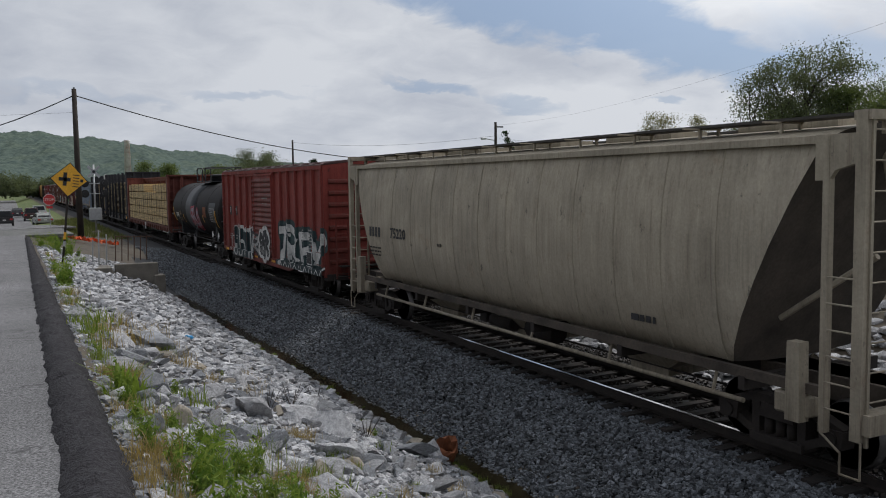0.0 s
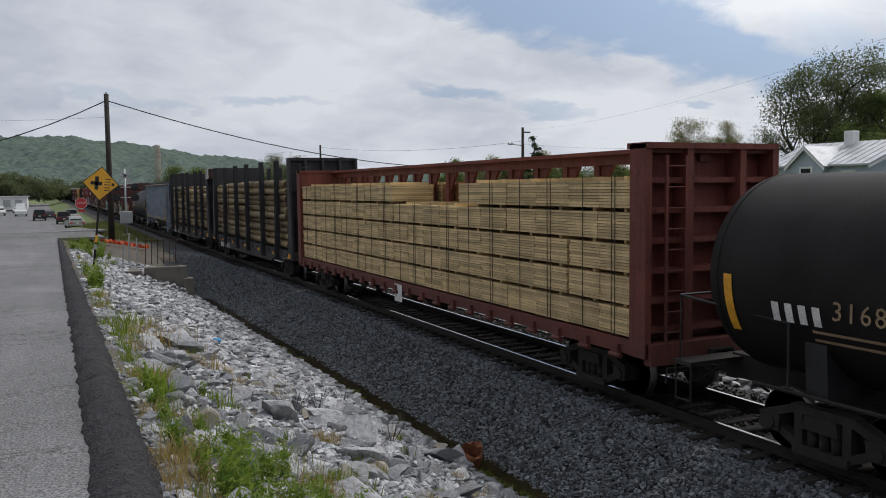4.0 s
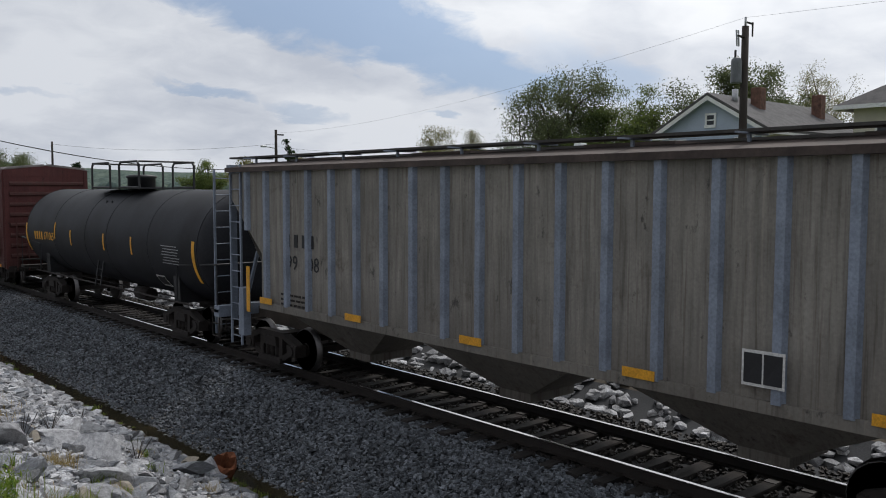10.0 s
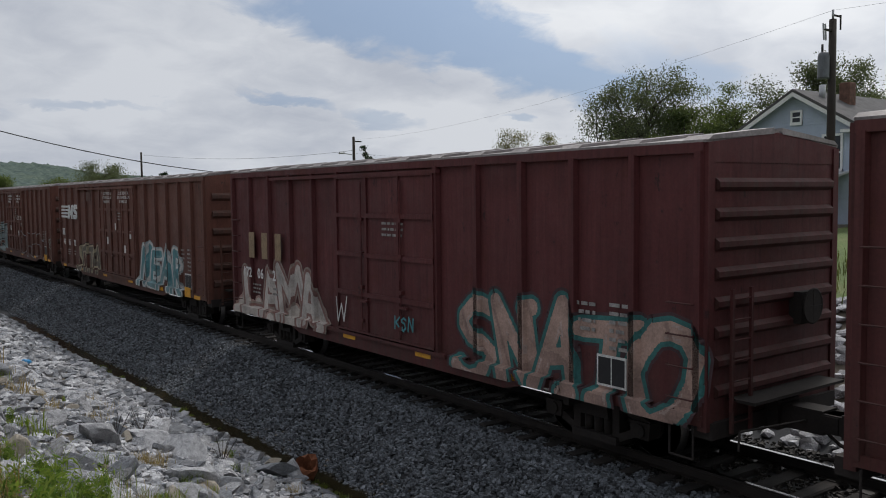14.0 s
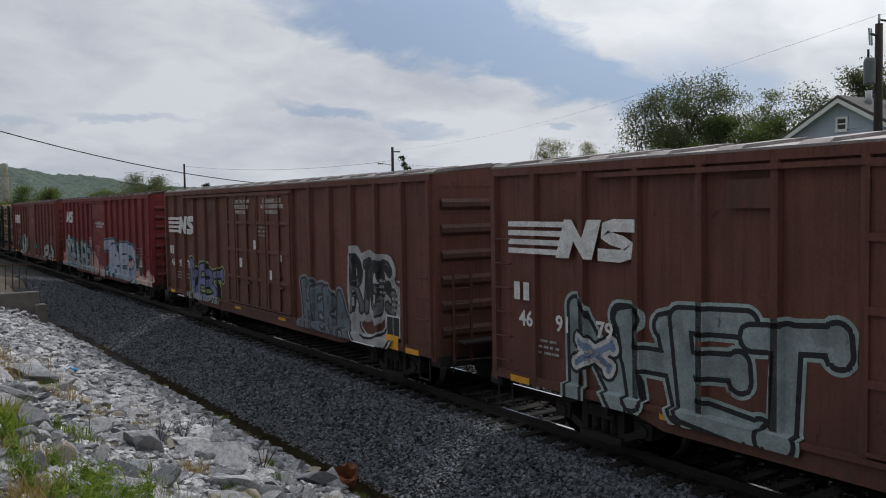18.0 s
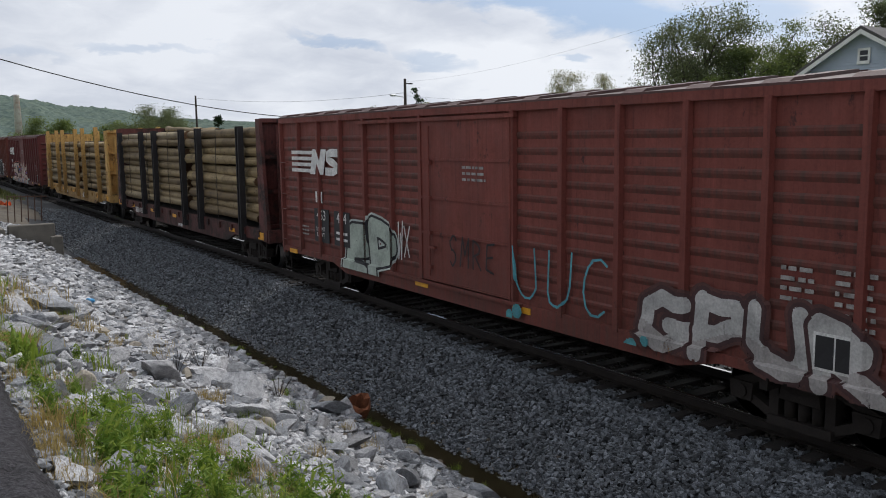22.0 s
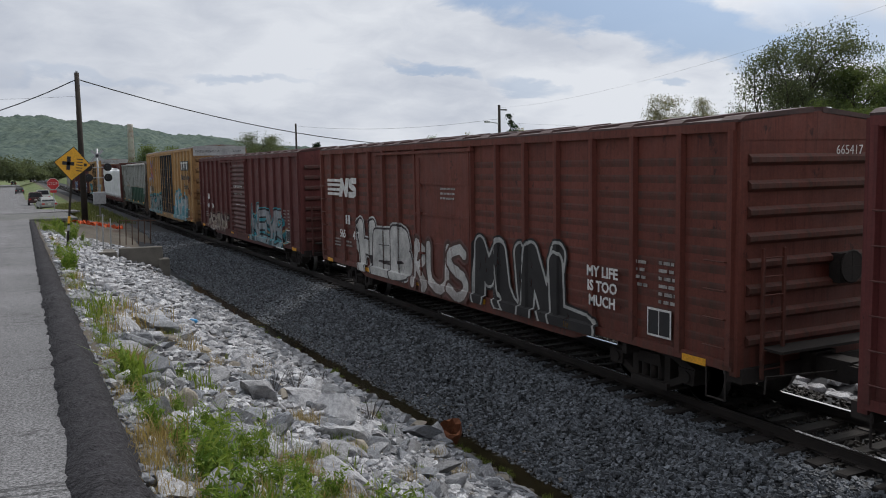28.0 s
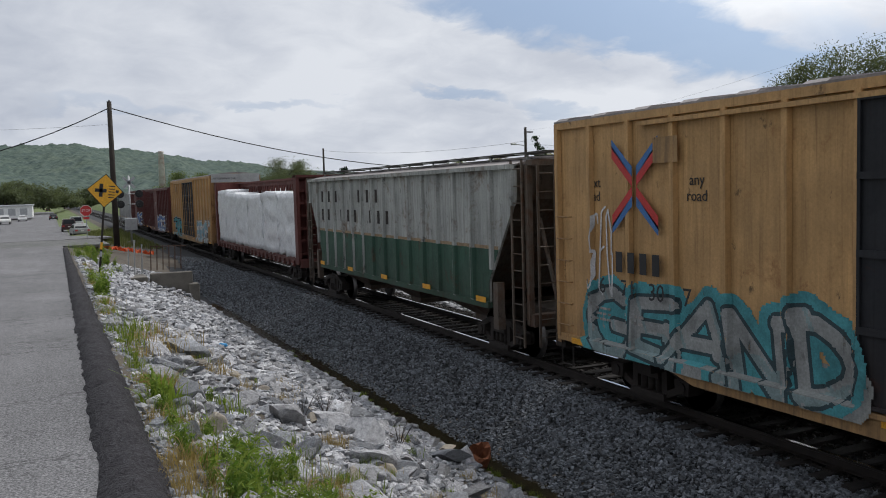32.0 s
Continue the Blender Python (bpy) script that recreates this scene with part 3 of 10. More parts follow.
# stone colour holds both oil and the shade under the cars
M["ballast_oily_shade"] = vary("oily ballast stone", (0.034, 0.028, 0.023), 0.8, amount=0.4, scale=3, grain=40, per_piece=0.6, relief=0.2)


def build_ballast():
    rng = np.random.default_rng(21)

    def near_side():  # the shoulder and slope
        y = 1.5 + 54.5 * rng.random() ** 1.75
        return rng.uniform(ditch_x(y) + 0.25, 9.1), y
    # cheap eight-cornered stones
    cube = np.array([(x, y, z) for x in (-1, 1) for y in (-1, 1) for z in (-1, 1)], float)
    cf = np.array([(0, 1, 3, 2), (4, 6, 7, 5), (0, 4, 5, 1), (2, 3, 7, 6), (1, 5, 7, 3)])

    def heap(n, place, size):
        P = np.array([place() for _ in range(n)])
        Z = np.array([ground_z(x, y) for x, y in P])
        S = size * rng.uniform(0.6, 1.25, n)
        q = cube[None] * (1 + rng.uniform(-0.45, 0.25, (n, 8, 1))) * np.stack([S, S * rng.uniform(0.6, 1, n), S * rng.uniform(0.5, 0.9, n)], 1)[:, None, :]
        a, b = rng.uniform(0, 6.28, n), rng.uniform(-0.7, 0.7, n)
        ca, sa, cb, sb = np.cos(a)[:, None], np.sin(a)[:, None], np.cos(b)[:, None], np.sin(b)[:, None]
        x, z = q[..., 0] * cb - q[..., 2] * sb, q[..., 0] * sb + q[..., 2] * cb
        x, y = x * ca - q[..., 1] * sa, x * sa + q[..., 1] * ca
        V = np.stack([x + P[:, :1], y + P[:, 1:], z + (Z + rng.uniform(-0.01, 0.025, n))[:, None]], -1)
        Fc = cf[None] + (np.arange(n) * 8)[:, None, None]
        return V.reshape(-1, 3).tolist(), Fc.reshape(-1, 4).tolist()
    ties = np.array(TIES)

    def shoulder():
        while True:
            x, y = rng.uniform(8.9, 9.66), rng.uniform(1.5, 45)
            if x < 9.33 or np.min(abs(ties - y)) > 0.125:
                return x, y
    v, f = heap(15000, shoulder, 0.032)
    solid("ballast", raw_mesh("ballast", v, f, M["ballast"]), None, "crushed grey stone ballast packed round the tie ends", "ballast", kind="stuff")
    v, f = heap(64000, near_side, 0.031)
    solid("ballast", raw_mesh("ballast", v, f, M["ballast"]), None, "crushed dark grey stone ballast sloping from the track to the ditch", "ballast", kind="stuff")

    def crib():
        while True:
            x, y = rng.uniform(9.5, 12.5), rng.uniform(2, 55)
            if np.min(abs(np.array(TIES) - y)) > 0.12 or x > 11.98:
                return x, y
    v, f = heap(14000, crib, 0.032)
    solid("ballast", raw_mesh("ballast", v, f, M["ballast_oily_shade"]), None, "crushed stone ballast between the crossties, darkened for oil and the train's shade", "ballast", kind="stuff")


build_ballast()


def build_riprap():
    rng = np.random.default_rng(31)
    # the nearest large stones, each a piece of its own on one of a few shapes
    bank = thing("riprap_bank", "bank of loose pale limestone riprap between road and ditch", "stones", kind="stuff")
    mats = (M["riprap"], M["riprap"], M["riprap"], M["riprap_grey"], M["riprap_tan"])
    pick = (0, 1, 2, 3, 0, 1, 2, 3, 4, 0, 1, 3, 2, 0, 3)
    shapes = []
    for k in range(15):
        bm = bmesh.new()
        bmesh.ops.create_icosphere(bm, subdivisions=3, radius=1.0)
        cuts = [(Vector(rng.normal(size=3)).normalized(), rng.uniform(0.35, 0.75)) for _ in range(11)]
        for v in bm.verts:
            for nrm, d in cuts:
                over = v.co.dot(nrm) - d
                if over > 0:
                    v.co -= nrm * over
            v.co += Vector(rng.uniform(-0.012, 0.012, 3))
        shapes.append(mesh_of(bm, "stone", mats[pick[k]]))

    def spot(y0, y1):
        y = rng.uniform(y0, y1)
        f = rng.random() ** 0.85
        e = edge_x(y) + 0.43
        return e + f * (ditch_x(y) - 0.36 - e), y
    for k in range(300):
        x, y = spot(3.6, 15)
        s = rng.uniform(0.10, 0.21) * (1.7 if rng.random() < 0.2 and y > 5.5 else 1)
        o = part("stone", shapes[int(rng.integers(15))], None, bank)
        o.location = (x, y, ground_z(x, y) + s * 0.15)
        o.rotation_euler = (rng.uniform(-0.6, 0.6), rng.uniform(-0.2, 0.7), rng.uniform(0, 6.28))
        o.scale = (s * rng.uniform(1.0, 1.9), s * rng.uniform(0.75, 1.2), s * rng.uniform(0.35, 0.85))
    for name, n, y0, y1, lo, hi, mat in (("riprap", 6500, 3.2, 17, 0.025, 0.11, 0), ("riprap", 4200, 3.2, 17, 0.025, 0.12, 3), ("riprap", 350, 3.2, 20, 0.03, 0.08, 4), ("riprap", 2600, -9, 3.4, 0.04, 0.14, 0), ("riprap", 4500, 3.2, 9, 0.012, 0.05, 0), ("riprap", 3000, 3.2, 9, 0.012, 0.05, 3),
                                         ("riprap", 4000, 14, 42, 0.06, 0.21, 0), ("riprap", 2300, 14, 42, 0.05, 0.19, 3)):
        stones(name, rng, n, lambda: spot(y0, y1), lambda x, y: rng.uniform(lo, hi) ** 1.0, mats[mat], "small broken limestone between the larger riprap stones", sub=1)
    def wet():
        y = rng.uniform(4, 26)
        return ditch_x(y) + rng.normal() * 0.16 + rng.choice((-0.22, 0.5)), y
    stones("ditch_stones", rng, 420, wet, lambda x, y: rng.uniform(0.03, 0.1), M["riprap_wet"], "wet brown and grey stones lying in the ditch", sub=1)

    def verge():
        y = rng.uniform(3, 40)
        return edge_x(y) + rng.uniform(0.36, 0.8), y
    stones("riprap", rng, 3200, verge, lambda x, y: rng.uniform(0.015, 0.06), M["riprap_grey"], "grey gravel along the foot of the kerb", sub=1)
    # the bank across the track
    stones("riprap", rng, 4600, lambda: (rng.uniform(13.0, 17.9), rng.uniform(2, 48)), lambda x, y: rng.uniform(0.08, 0.27), M["riprap"], "pale limestone riprap on the far bank", sub=1)


build_riprap()


def build_ditch():
    V, Fc = [], []
    ys = np.arange(-3, 40, 0.7)
    for y in ys:
        w = 0.33 + 0.12 * noise.noise(Vector((1, y * 0.5, 0)))
        V += [(ditch_x(y) - w + 0.16, y, -1.085), (ditch_x(y) + w + 0.2, y, -1.085)]
    for j in range(len(ys) - 1):
        Fc.append((2 * j, 2 * j + 1, 2 * j + 3, 2 * j + 2))
    solid("ditch_water", raw_mesh("ditch_water", V, Fc, M["water"]), None, "shallow muddy water standing in the ditch", "water", kind="structure")


build_ditch()
# ---------- sprayed tags: thin coats of paint that follow the posts, doors and sill of a car's side ----------
def arc_pts(cx, cy, rx, ry, a0, a1, n=8):
    return [(cx + rx * math.cos(math.radians(a0 + (a1 - a0) * k / n)), cy + ry * math.sin(math.radians(a0 + (a1 - a0) * k / n))) for k in range(n + 1)]


GLYPH = {}
GLYPH["A"] = [[(0.0, 0.0), (0.5, 1.0), (1.0, 0.0)], [(0.22, 0.36), (0.78, 0.36)]]
GLYPH["B"] = [[(0.1, 0.0), (0.1, 1.0)], arc_pts(0.1, 0.75, 0.65, 0.25, 90, -90, 6), arc_pts(0.1, 0.25, 0.82, 0.25, 90, -90, 6)]
GLYPH["C"] = [arc_pts(0.55, 0.5, 0.48, 0.48, 50, 310, 9)]
GLYPH["D"] = [[(0.1, 0.0), (0.1, 1.0)], arc_pts(0.1, 0.5, 0.85, 0.5, 90, -90, 8)]
GLYPH["E"] = [[(0.95, 1.0), (0.1, 0.93), (0.1, 0.07), (1.0, 0.0)], [(0.1, 0.5), (0.78, 0.54)]]
GLYPH["F"] = [[(0.1, 0.0), (0.1, 0.95), (1.0, 1.0)], [(0.1, 0.5), (0.8, 0.55)]]
GLYPH["G"] = [arc_pts(0.5, 0.5, 0.45, 0.48, 50, 330, 9) + [(0.92, 0.45), (0.55, 0.45)]]
GLYPH["H"] = [[(0.1, 0.0), (0.1, 1.0)], [(0.9, 0.0), (0.9, 1.0)], [(0.1, 0.5), (0.9, 0.52)]]
GLYPH["I"] = [[(0.5, 0.0), (0.5, 1.0)], [(0.25, 1.0), (0.75, 1.0)]]
GLYPH["J"] = [[(0.8, 1.0), (0.8, 0.3)] + arc_pts(0.45, 0.28, 0.35, 0.28, 0, -190, 6)]
GLYPH["K"] = [[(0.1, 0.0), (0.15, 1.0)], [(0.95, 1.0), (0.2, 0.48), (1.0, 0.0)]]
GLYPH["L"] = [[(0.1, 1.0), (0.12, 0.05), (0.95, 0.0)]]
GLYPH["M"] = [[(0.0, 0.0), (0.1, 1.0), (0.5, 0.4), (0.9, 1.0), (1.0, 0.0)]]
GLYPH["N"] = [[(0.08, 0.0), (0.08, 1.0), (0.9, 0.05), (0.92, 1.0)]]
GLYPH["O"] = [arc_pts(0.5, 0.5, 0.42, 0.46, 0, 360, 12)]
GLYPH["P"] = [[(0.1, 0.0), (0.1, 1.0)], arc_pts(0.1, 0.7, 0.78, 0.3, 90, -90, 7)]
GLYPH["R"] = [[(0.1, 0.0), (0.1, 1.0)], arc_pts(0.1, 0.73, 0.7, 0.27, 90, -90, 6), [(0.3, 0.45), (0.95, 0.0)]]
GLYPH["S"] = [arc_pts(0.5, 0.74, 0.4, 0.24, 30, 270, 7) + arc_pts(0.5, 0.26, 0.4, 0.24, 90, -150, 7)]
GLYPH["T"] = [[(0.0, 0.93), (1.0, 1.0)], [(0.5, 0.95), (0.45, 0.0)]]
GLYPH["U"] = [[(0.08, 1.0)] + arc_pts(0.5, 0.4, 0.42, 0.4, 180, 360, 7) + [(0.92, 1.0)]]
GLYPH["W"] = [[(0.0, 1.0), (0.22, 0.0), (0.5, 0.7), (0.78, 0.0), (1.0, 1.0)]]
GLYPH["X"] = [[(0.0, 0.0), (1.0, 1.0)], [(0.0, 1.0), (1.0, 0.0)]]
GLYPH["Y"] = [[(0.0, 1.0), (0.5, 0.45), (1.0, 1.0)], [(0.5, 0.45), (0.5, 0.0)]]
SPRAY = {}


def spray(c):
    """Old spray paint, worn through in patches and runs so that the car's own paint shows."""
    key = tuple(round(x, 3) for x in c)
    if key not in SPRAY:
        m = vary("sprayed paint", c, 0.7, amount=0.42, scale=2.2, grain=30, relief=0.05)
        nt = m.node_tree
        worn = noise_node(nt, coords(nt, scale=(2.0, 2.6, 0.8)), 1.9, 8, 0.68)
        keep = ramp_node(nt, worn.outputs[0], [(0.27, (0.12,) * 3), (0.39, (0.96,) * 3)])
        nt.links.new(keep.outputs[0], nt.nodes["Principled BSDF"].inputs["Alpha"])
        SPRAY[key] = m
    return SPRAY[key]


def nearest(P, segs):
    """Distance of points P (n, 2) to the nearest of the segments, and the way from it."""
    best, way = np.full(len(P), 9.0), np.zeros((len(P), 2))
    for a, b in segs:
        d = b - a
        f = np.clip(((P - a) @ d) / max(1e-6, d @ d), 0, 1)
        q = P - (a + f[:, None] * d)
        r = np.hypot(q[:, 0], q[:, 1])
        m = r < best
        best[m], way[m] = r[m], q[m]
    return best, way / np.maximum(best, 1e-6)[:, None]


# kind: stroke width as a share of a letter, outline and surround in metres
STYLES = {"bubble": (0.25, 0.06, 0.045), "block": (0.165, 0.07, 0.05), "mural": (0.165, 0.06, 0.16), "slab": (0.10, 0.0, 0.0), "line": (0.0, 0.0, 0.0), "cloud": (0.0, 0.0, 0.0)}


def sprayed_tag(car, shape, y, z, hw, hh, f1, f2, line, seed, kind, text="", zmin=0.72, lift=0.0):
    """A sprayed piece, hw and hh half its width and height, on the surface x = shape(y, z): fat letters, a dark slab with
    letters left in it, thin writing, or a cloud of colour."""
    rng = np.random.default_rng(seed)
    n = max(1, len(text))
    wid = 2 * hw / n
    share, rim, halo = STYLES[kind]
    fat = share * min(wid, 1.05 * hh) if kind != "line" else 0.02
    letters = []
    for k, ch in enumerate(text):
        wild = 1.0 if kind in ("block", "mural", "bubble") else 0.4
        sh, tilt, sc, up = rng.uniform(-0.3, 0.35) * wild, rng.uniform(-0.2, 0.25) * wild, rng.uniform(0.82, 1.12), rng.uniform(-0.13, 0.13) * wild
        segs = []
        for st in GLYPH[ch]:
            q = []
            for a, b in st:
                u, v = (a - 0.5) * wid * (1.0 if kind != "line" else 0.7), (b - 0.5) * 2 * max(0.1, hh - fat) * sc
                q.append(np.array((hw - (k + 0.5) * wid - (u + sh * v + tilt * u) + rng.uniform(-0.05, 0.05) * wild, v + up * hh + rng.uniform(-0.05, 0.05) * wild)))
            segs += list(zip(q, q[1:]))
            if kind in ("block", "mural") and len(st) < 6:      # flared ends
                d = q[-1] - q[-2]
                d = np.array((-d[1], d[0])) / max(1e-6, math.hypot(*d)) * fat * 1.1
                segs.append((q[-1] - d * 0.3, q[-1] + d))
        letters.append(segs)
    blobs = []
    if kind == "cloud":
        for _ in range(int(hw * 9)):
            r = rng.uniform(0.3, 0.7) * hh
            blobs.append((rng.uniform(-hw, hw), rng.uniform(-hh, max(-hh + 0.1, hh - 2 * r)) + r * 0.3, r))
    step = (0.025 if hw < 2.6 else 0.032) if kind != "line" else 0.018
    ys, zs = np.arange(-hw - 0.4, hw + 0.4, step), np.arange(-hh - 0.35, hh + 0.35, step)
    G = np.stack(np.meshgrid(ys, zs, indexing="ij"), -1).reshape(-1, 2)
    ph = rng.uniform(0, 6, 4)

    def ragged(P):
        return 0.5 + 0.5 * np.sin(P[:, 0] * 5.1 + ph[0]) * np.sin(P[:, 1] * 4.3 + P[:, 0] * 2 + ph[1])

    def look_up(P):
        lab, dist, way = np.zeros(len(P), int), np.full(len(P), 9.0), np.zeros((len(P), 2))
        for bx, bz, r in blobs:
            d = np.hypot(P[:, 0] - bx, P[:, 1] - bz)
            lab[(d < r) & (lab == 0)] = 1
            lab[d < r - 0.06] = 3
        if kind == "slab":
            saw = abs((P[:, 0] * 1.15 + ph[2]) % 1.0 - 0.5) * 2
            top = hh * (0.72 + 0.28 * saw)
            inside = (abs(P[:, 0]) < hw) & (P[:, 1] < top) & (P[:, 1] > -hh)
            lab[inside] = 1
            lab[inside & ((P[:, 1] > top - 0.055) | (abs(P[:, 0]) > hw - 0.05))] = 2
        for k, segs in enumerate(letters):
            d, w = nearest(P, segs)
            near = d < fat + rim + step * 0.7
            new_d = near | (d < dist) & (dist > fat + rim + step * 0.7)
            dist[new_d], way[new_d] = d[new_d], w[new_d]
            around = halo * (0.7 + 0.5 * ragged(P)) if kind == "mural" else halo
            lab[(d < fat + rim + around) & (lab == 0)] = 1
            lab[d < fat + rim] = 2
            lab[d < fat] = 3
            lab[(d < fat) & (P[:, 1] < hh * (0.3 * np.sin(P[:, 0] * 3 + ph[3]) - 0.35))] = 4
            if kind in ("mural", "block"):
                lab[(d < fat * 0.8) & (d > fat * 0.5) & (ragged(P * 1.7) > 0.66)] = 5
                lab[(d < fat) & (abs((P[:, 1] * 0.5 - P[:, 0] * 1.2 + ph[1]) % 1.1 - 0.5) < 0.045)] = 4
        return lab, dist, way
    _, dist, way = look_up(G)
    for level in (fat, fat + rim, fat + rim + halo):
        m = abs(dist - level) < step * 0.62
        G[m] += way[m] * (level - dist[m])[:, None] * 0.9
        dist[m] = 99
    nz = len(zs)
    I, J = np.meshgrid(np.arange(len(ys) - 1), np.arange(nz - 1), indexing="ij")
    a = (I * nz + J).ravel()
    Q = np.stack([a, a + nz, a + nz + 1, a + 1], 1)
    lab, _, _ = look_up(G[Q].mean(1))
    keep = (lab > 0) & (G[Q][..., 1].min(1) + z > zmin)
    if kind == "line":
        keep &= lab >= 3
    Q, lab = Q[keep], lab[keep]
    used, inv = np.unique(Q, return_inverse=True)
    P = G[used]
    wy, wz = P[:, 0] + y, P[:, 1] + z
    V = np.stack([shape(wy, wz) - lift, wy, wz], 1)
    pale = tuple(min(0.7, 0.75 * x + 0.12) for x in f1)
    low = tuple(0.7 * p + 0.3 * q for p, q in zip(f1, f2))
    mats = [spray(f2), spray(line), spray(line if kind == "line" else f1), spray(line if kind == "line" else low), spray(pale)]
    me = raw_mesh("sprayed_tag", V.tolist(), inv.reshape(-1, 4)[:, ::-1].tolist(), mats)
    me.polygons.foreach_set("material_index", (lab - 1).astype(np.int32))
    label = {"bubble": "sprayed tag of round outlined letters", "slab": "dark sprayed slab with pale letters", "line": "thin sprayed scrawl", "cloud": "cloud of old sprayed colour"}.get(kind, "sprayed tag of fat outlined letters")
    return part("sprayed_tag", me, None, car, label)
# ---------- railway cars: shared parts ----------
V0, A2 = 11.3898, 0.035454      # the train's speed and half its gain, m/s and m/s2
TRAIN = []                       # (car, place along the train)
SHARED = {}


def shared(key, make):
    if key not in SHARED:
        SHARED[key] = make()
    return SHARED[key]


def side_frame_mesh():
    bm = bmesh.new()
    # the frame is built from bars round its windows
    def bar(a, b, w, x0=-0.09, x1=0.09):
        a, b = Vector((0, *a)), Vector((0, *b))
        d = (b - a).normalized()
        n = Vector((0, -d.z, d.y)) * w / 2
        prism(bm, [tuple((p)[1:]) for p in (a - n - d * w * 0.3, b - n + d * w * 0.3, b + n + d * w * 0.3, a + n - d * w * 0.3)], 0, x0, x1)
    for s in (-1, 1):
        bar((s * 1.0, 0.56), (s * 0.5, 0.74), 0.12)
        bar((s * 1.0, 0.50), (s * 0.42, 0.23), 0.12)
        bar((s * 0.40, 0.22), (s * 0.40, 0.74), 0.14)
        prism(bm, [(s * 0.89 + a, 0.47 + b) for a, b in ((-0.16, -0.13), (0.16, -0.13), (0.19, 0.12), (-0.19, 0.12))], 0, -0.13, 0.13)
        rod(bm, (-0.16, s * 0.89, 0.46), (-0.12, s * 0.89, 0.46), 0.10, 10)
    bar((-0.5, 0.75), (0.5, 0.75), 0.12)
    bar((-0.42, 0.19), (0.42, 0.19), 0.12, -0.15, 0.15)
    for k in range(3):
        rod(bm, (-0.02, -0.2 + 0.2 * k, 0.24), (-0.02, -0.2 + 0.2 * k, 0.5), 0.075, 8)
    prism(bm, [(-0.3, 0.5), (0.3, 0.5), (0.26, 0.70), (-0.26, 0.70)], 0, -0.14, 0.12)
    return mesh_of(bm, "side_frame", M["steel_dark"])


def wheel_mesh():
    bm = bmesh.new()
    lathe(bm, [(-0.07, 0.10), (-0.075, 0.14), (-0.03, 0.20), (-0.03, 0.38), (-0.065, 0.40), (-0.065, 0.455)], (0, 0, 0), 0, 18)
    lathe(bm, [(0.065, 0.455), (0.065, 0.40), (0.0, 0.37), (0.0, 0.16), (0.09, 0.10)], (0, 0, 0), 0, 18)
    lathe(bm, [(-0.065, 0.452), (-0.066, 0.46), (0.03, 0.463), (0.045, 0.487), (0.065, 0.487), (0.066, 0.45)], (0, 0, 0), 0, 18, 1)
    return mesh_of(bm, "wheel", [M["wheel"], M["wheel_rim"]])


def add_truck(car, y):
    bm = bmesh.new()
    box(bm, -1.05, 1.05, -0.2, 0.2, 0.46, 0.74)
    box(bm, -0.3, 0.3, -0.3, 0.3, 0.6, 0.86)
    box(bm, -0.75, 0.75, -1.15, -1.05, 0.40, 0.52)
    box(bm, -0.75, 0.75, 1.05, 1.15, 0.40, 0.52)
    t = part("truck", shared("bolster", lambda: mesh_of(bm, "truck", M["steel_dark"])), None, car, "dark grimy cast steel truck")
    t.location = (0, y, 0)
    for s in (-1, 1):
        f = part("side_frame", shared("side_frame", side_frame_mesh), None, t)
        f.location = (s * 1.06, 0, 0)
        for e in (-1, 1):
            w = part("wheel", shared("wheel", wheel_mesh), None, t)
            w.matrix_basis = pose(s * 0.755, e * 0.89, 0.457, 0, 0, 0 if s < 0 else 180)
    for e in (-1, 1):
        a = part("axle", shared("axle", lambda: mesh_of(rod(bmesh.new(), (-1.0, 0, 0), (1.0, 0, 0), 0.085, 10), "axle", M["steel_dark"])), None, t)
        a.location = (0, e * 0.89, 0.457)


def coupler_mesh():
    bm = bmesh.new()
    box(bm, -0.17, 0.17, -0.75, 0.1, 0.70, 1.02)
    box(bm, -0.26, 0.26, -0.16, 0.05, 0.66, 1.06)
    box(bm, -0.13, 0.17, -1.02, -0.7, 0.74, 0.99)
    box(bm, -0.19, -0.06, -0.96, -0.72, 0.76, 0.97)
    # lift lever and hose
    rod(bm, (-1.35, -0.3, 0.86), (0.0, -0.55, 0.86), 0.016, 6)
    rod(bm, (-1.35, -0.3, 0.86), (-1.4, -0.32, 0.62), 0.016, 6)
    pts = [(0.34, -0.25, 0.80), (0.34, -0.45, 0.66), (0.32, -0.72, 0.48), (0.28, -0.95, 0.42)]
    for a, b in zip(pts, pts[1:]):
        rod(bm, a, b, 0.026, 6)
    return mesh_of(bm, "coupler", M["steel_dark"])


def add_coupler(car, y, end):
    c = part("coupler", shared("coupler", coupler_mesh), None, car)
    c.matrix_basis = pose(0, y, 0, 0, 0, 0 if end < 0 else 180)


def ladder_mesh(h, w, n, mat, key):
    def make():
        bm = bmesh.new()
        for s in (-1, 1):
            box(bm, -0.02, 0.02, s * w / 2 - 0.025, s * w / 2 + 0.025, 0, h)
        for k in range(n):
            z = h * (k + 0.5) / n
            rod(bm, (0, -w / 2, z), (0, w / 2, z), 0.013, 6)
        return mesh_of(bm, "ladder", mat)
    return shared(("ladder", h, w, n, key), make)


def add_ladder(car, x, y, z, h, mat, key, w=0.42, n=7, turn=0.0):
    o = part("ladder", ladder_mesh(h, w, n, mat, key), None, car)
    o.matrix_basis = pose(x, y, z, 0, 0, turn)
    return o


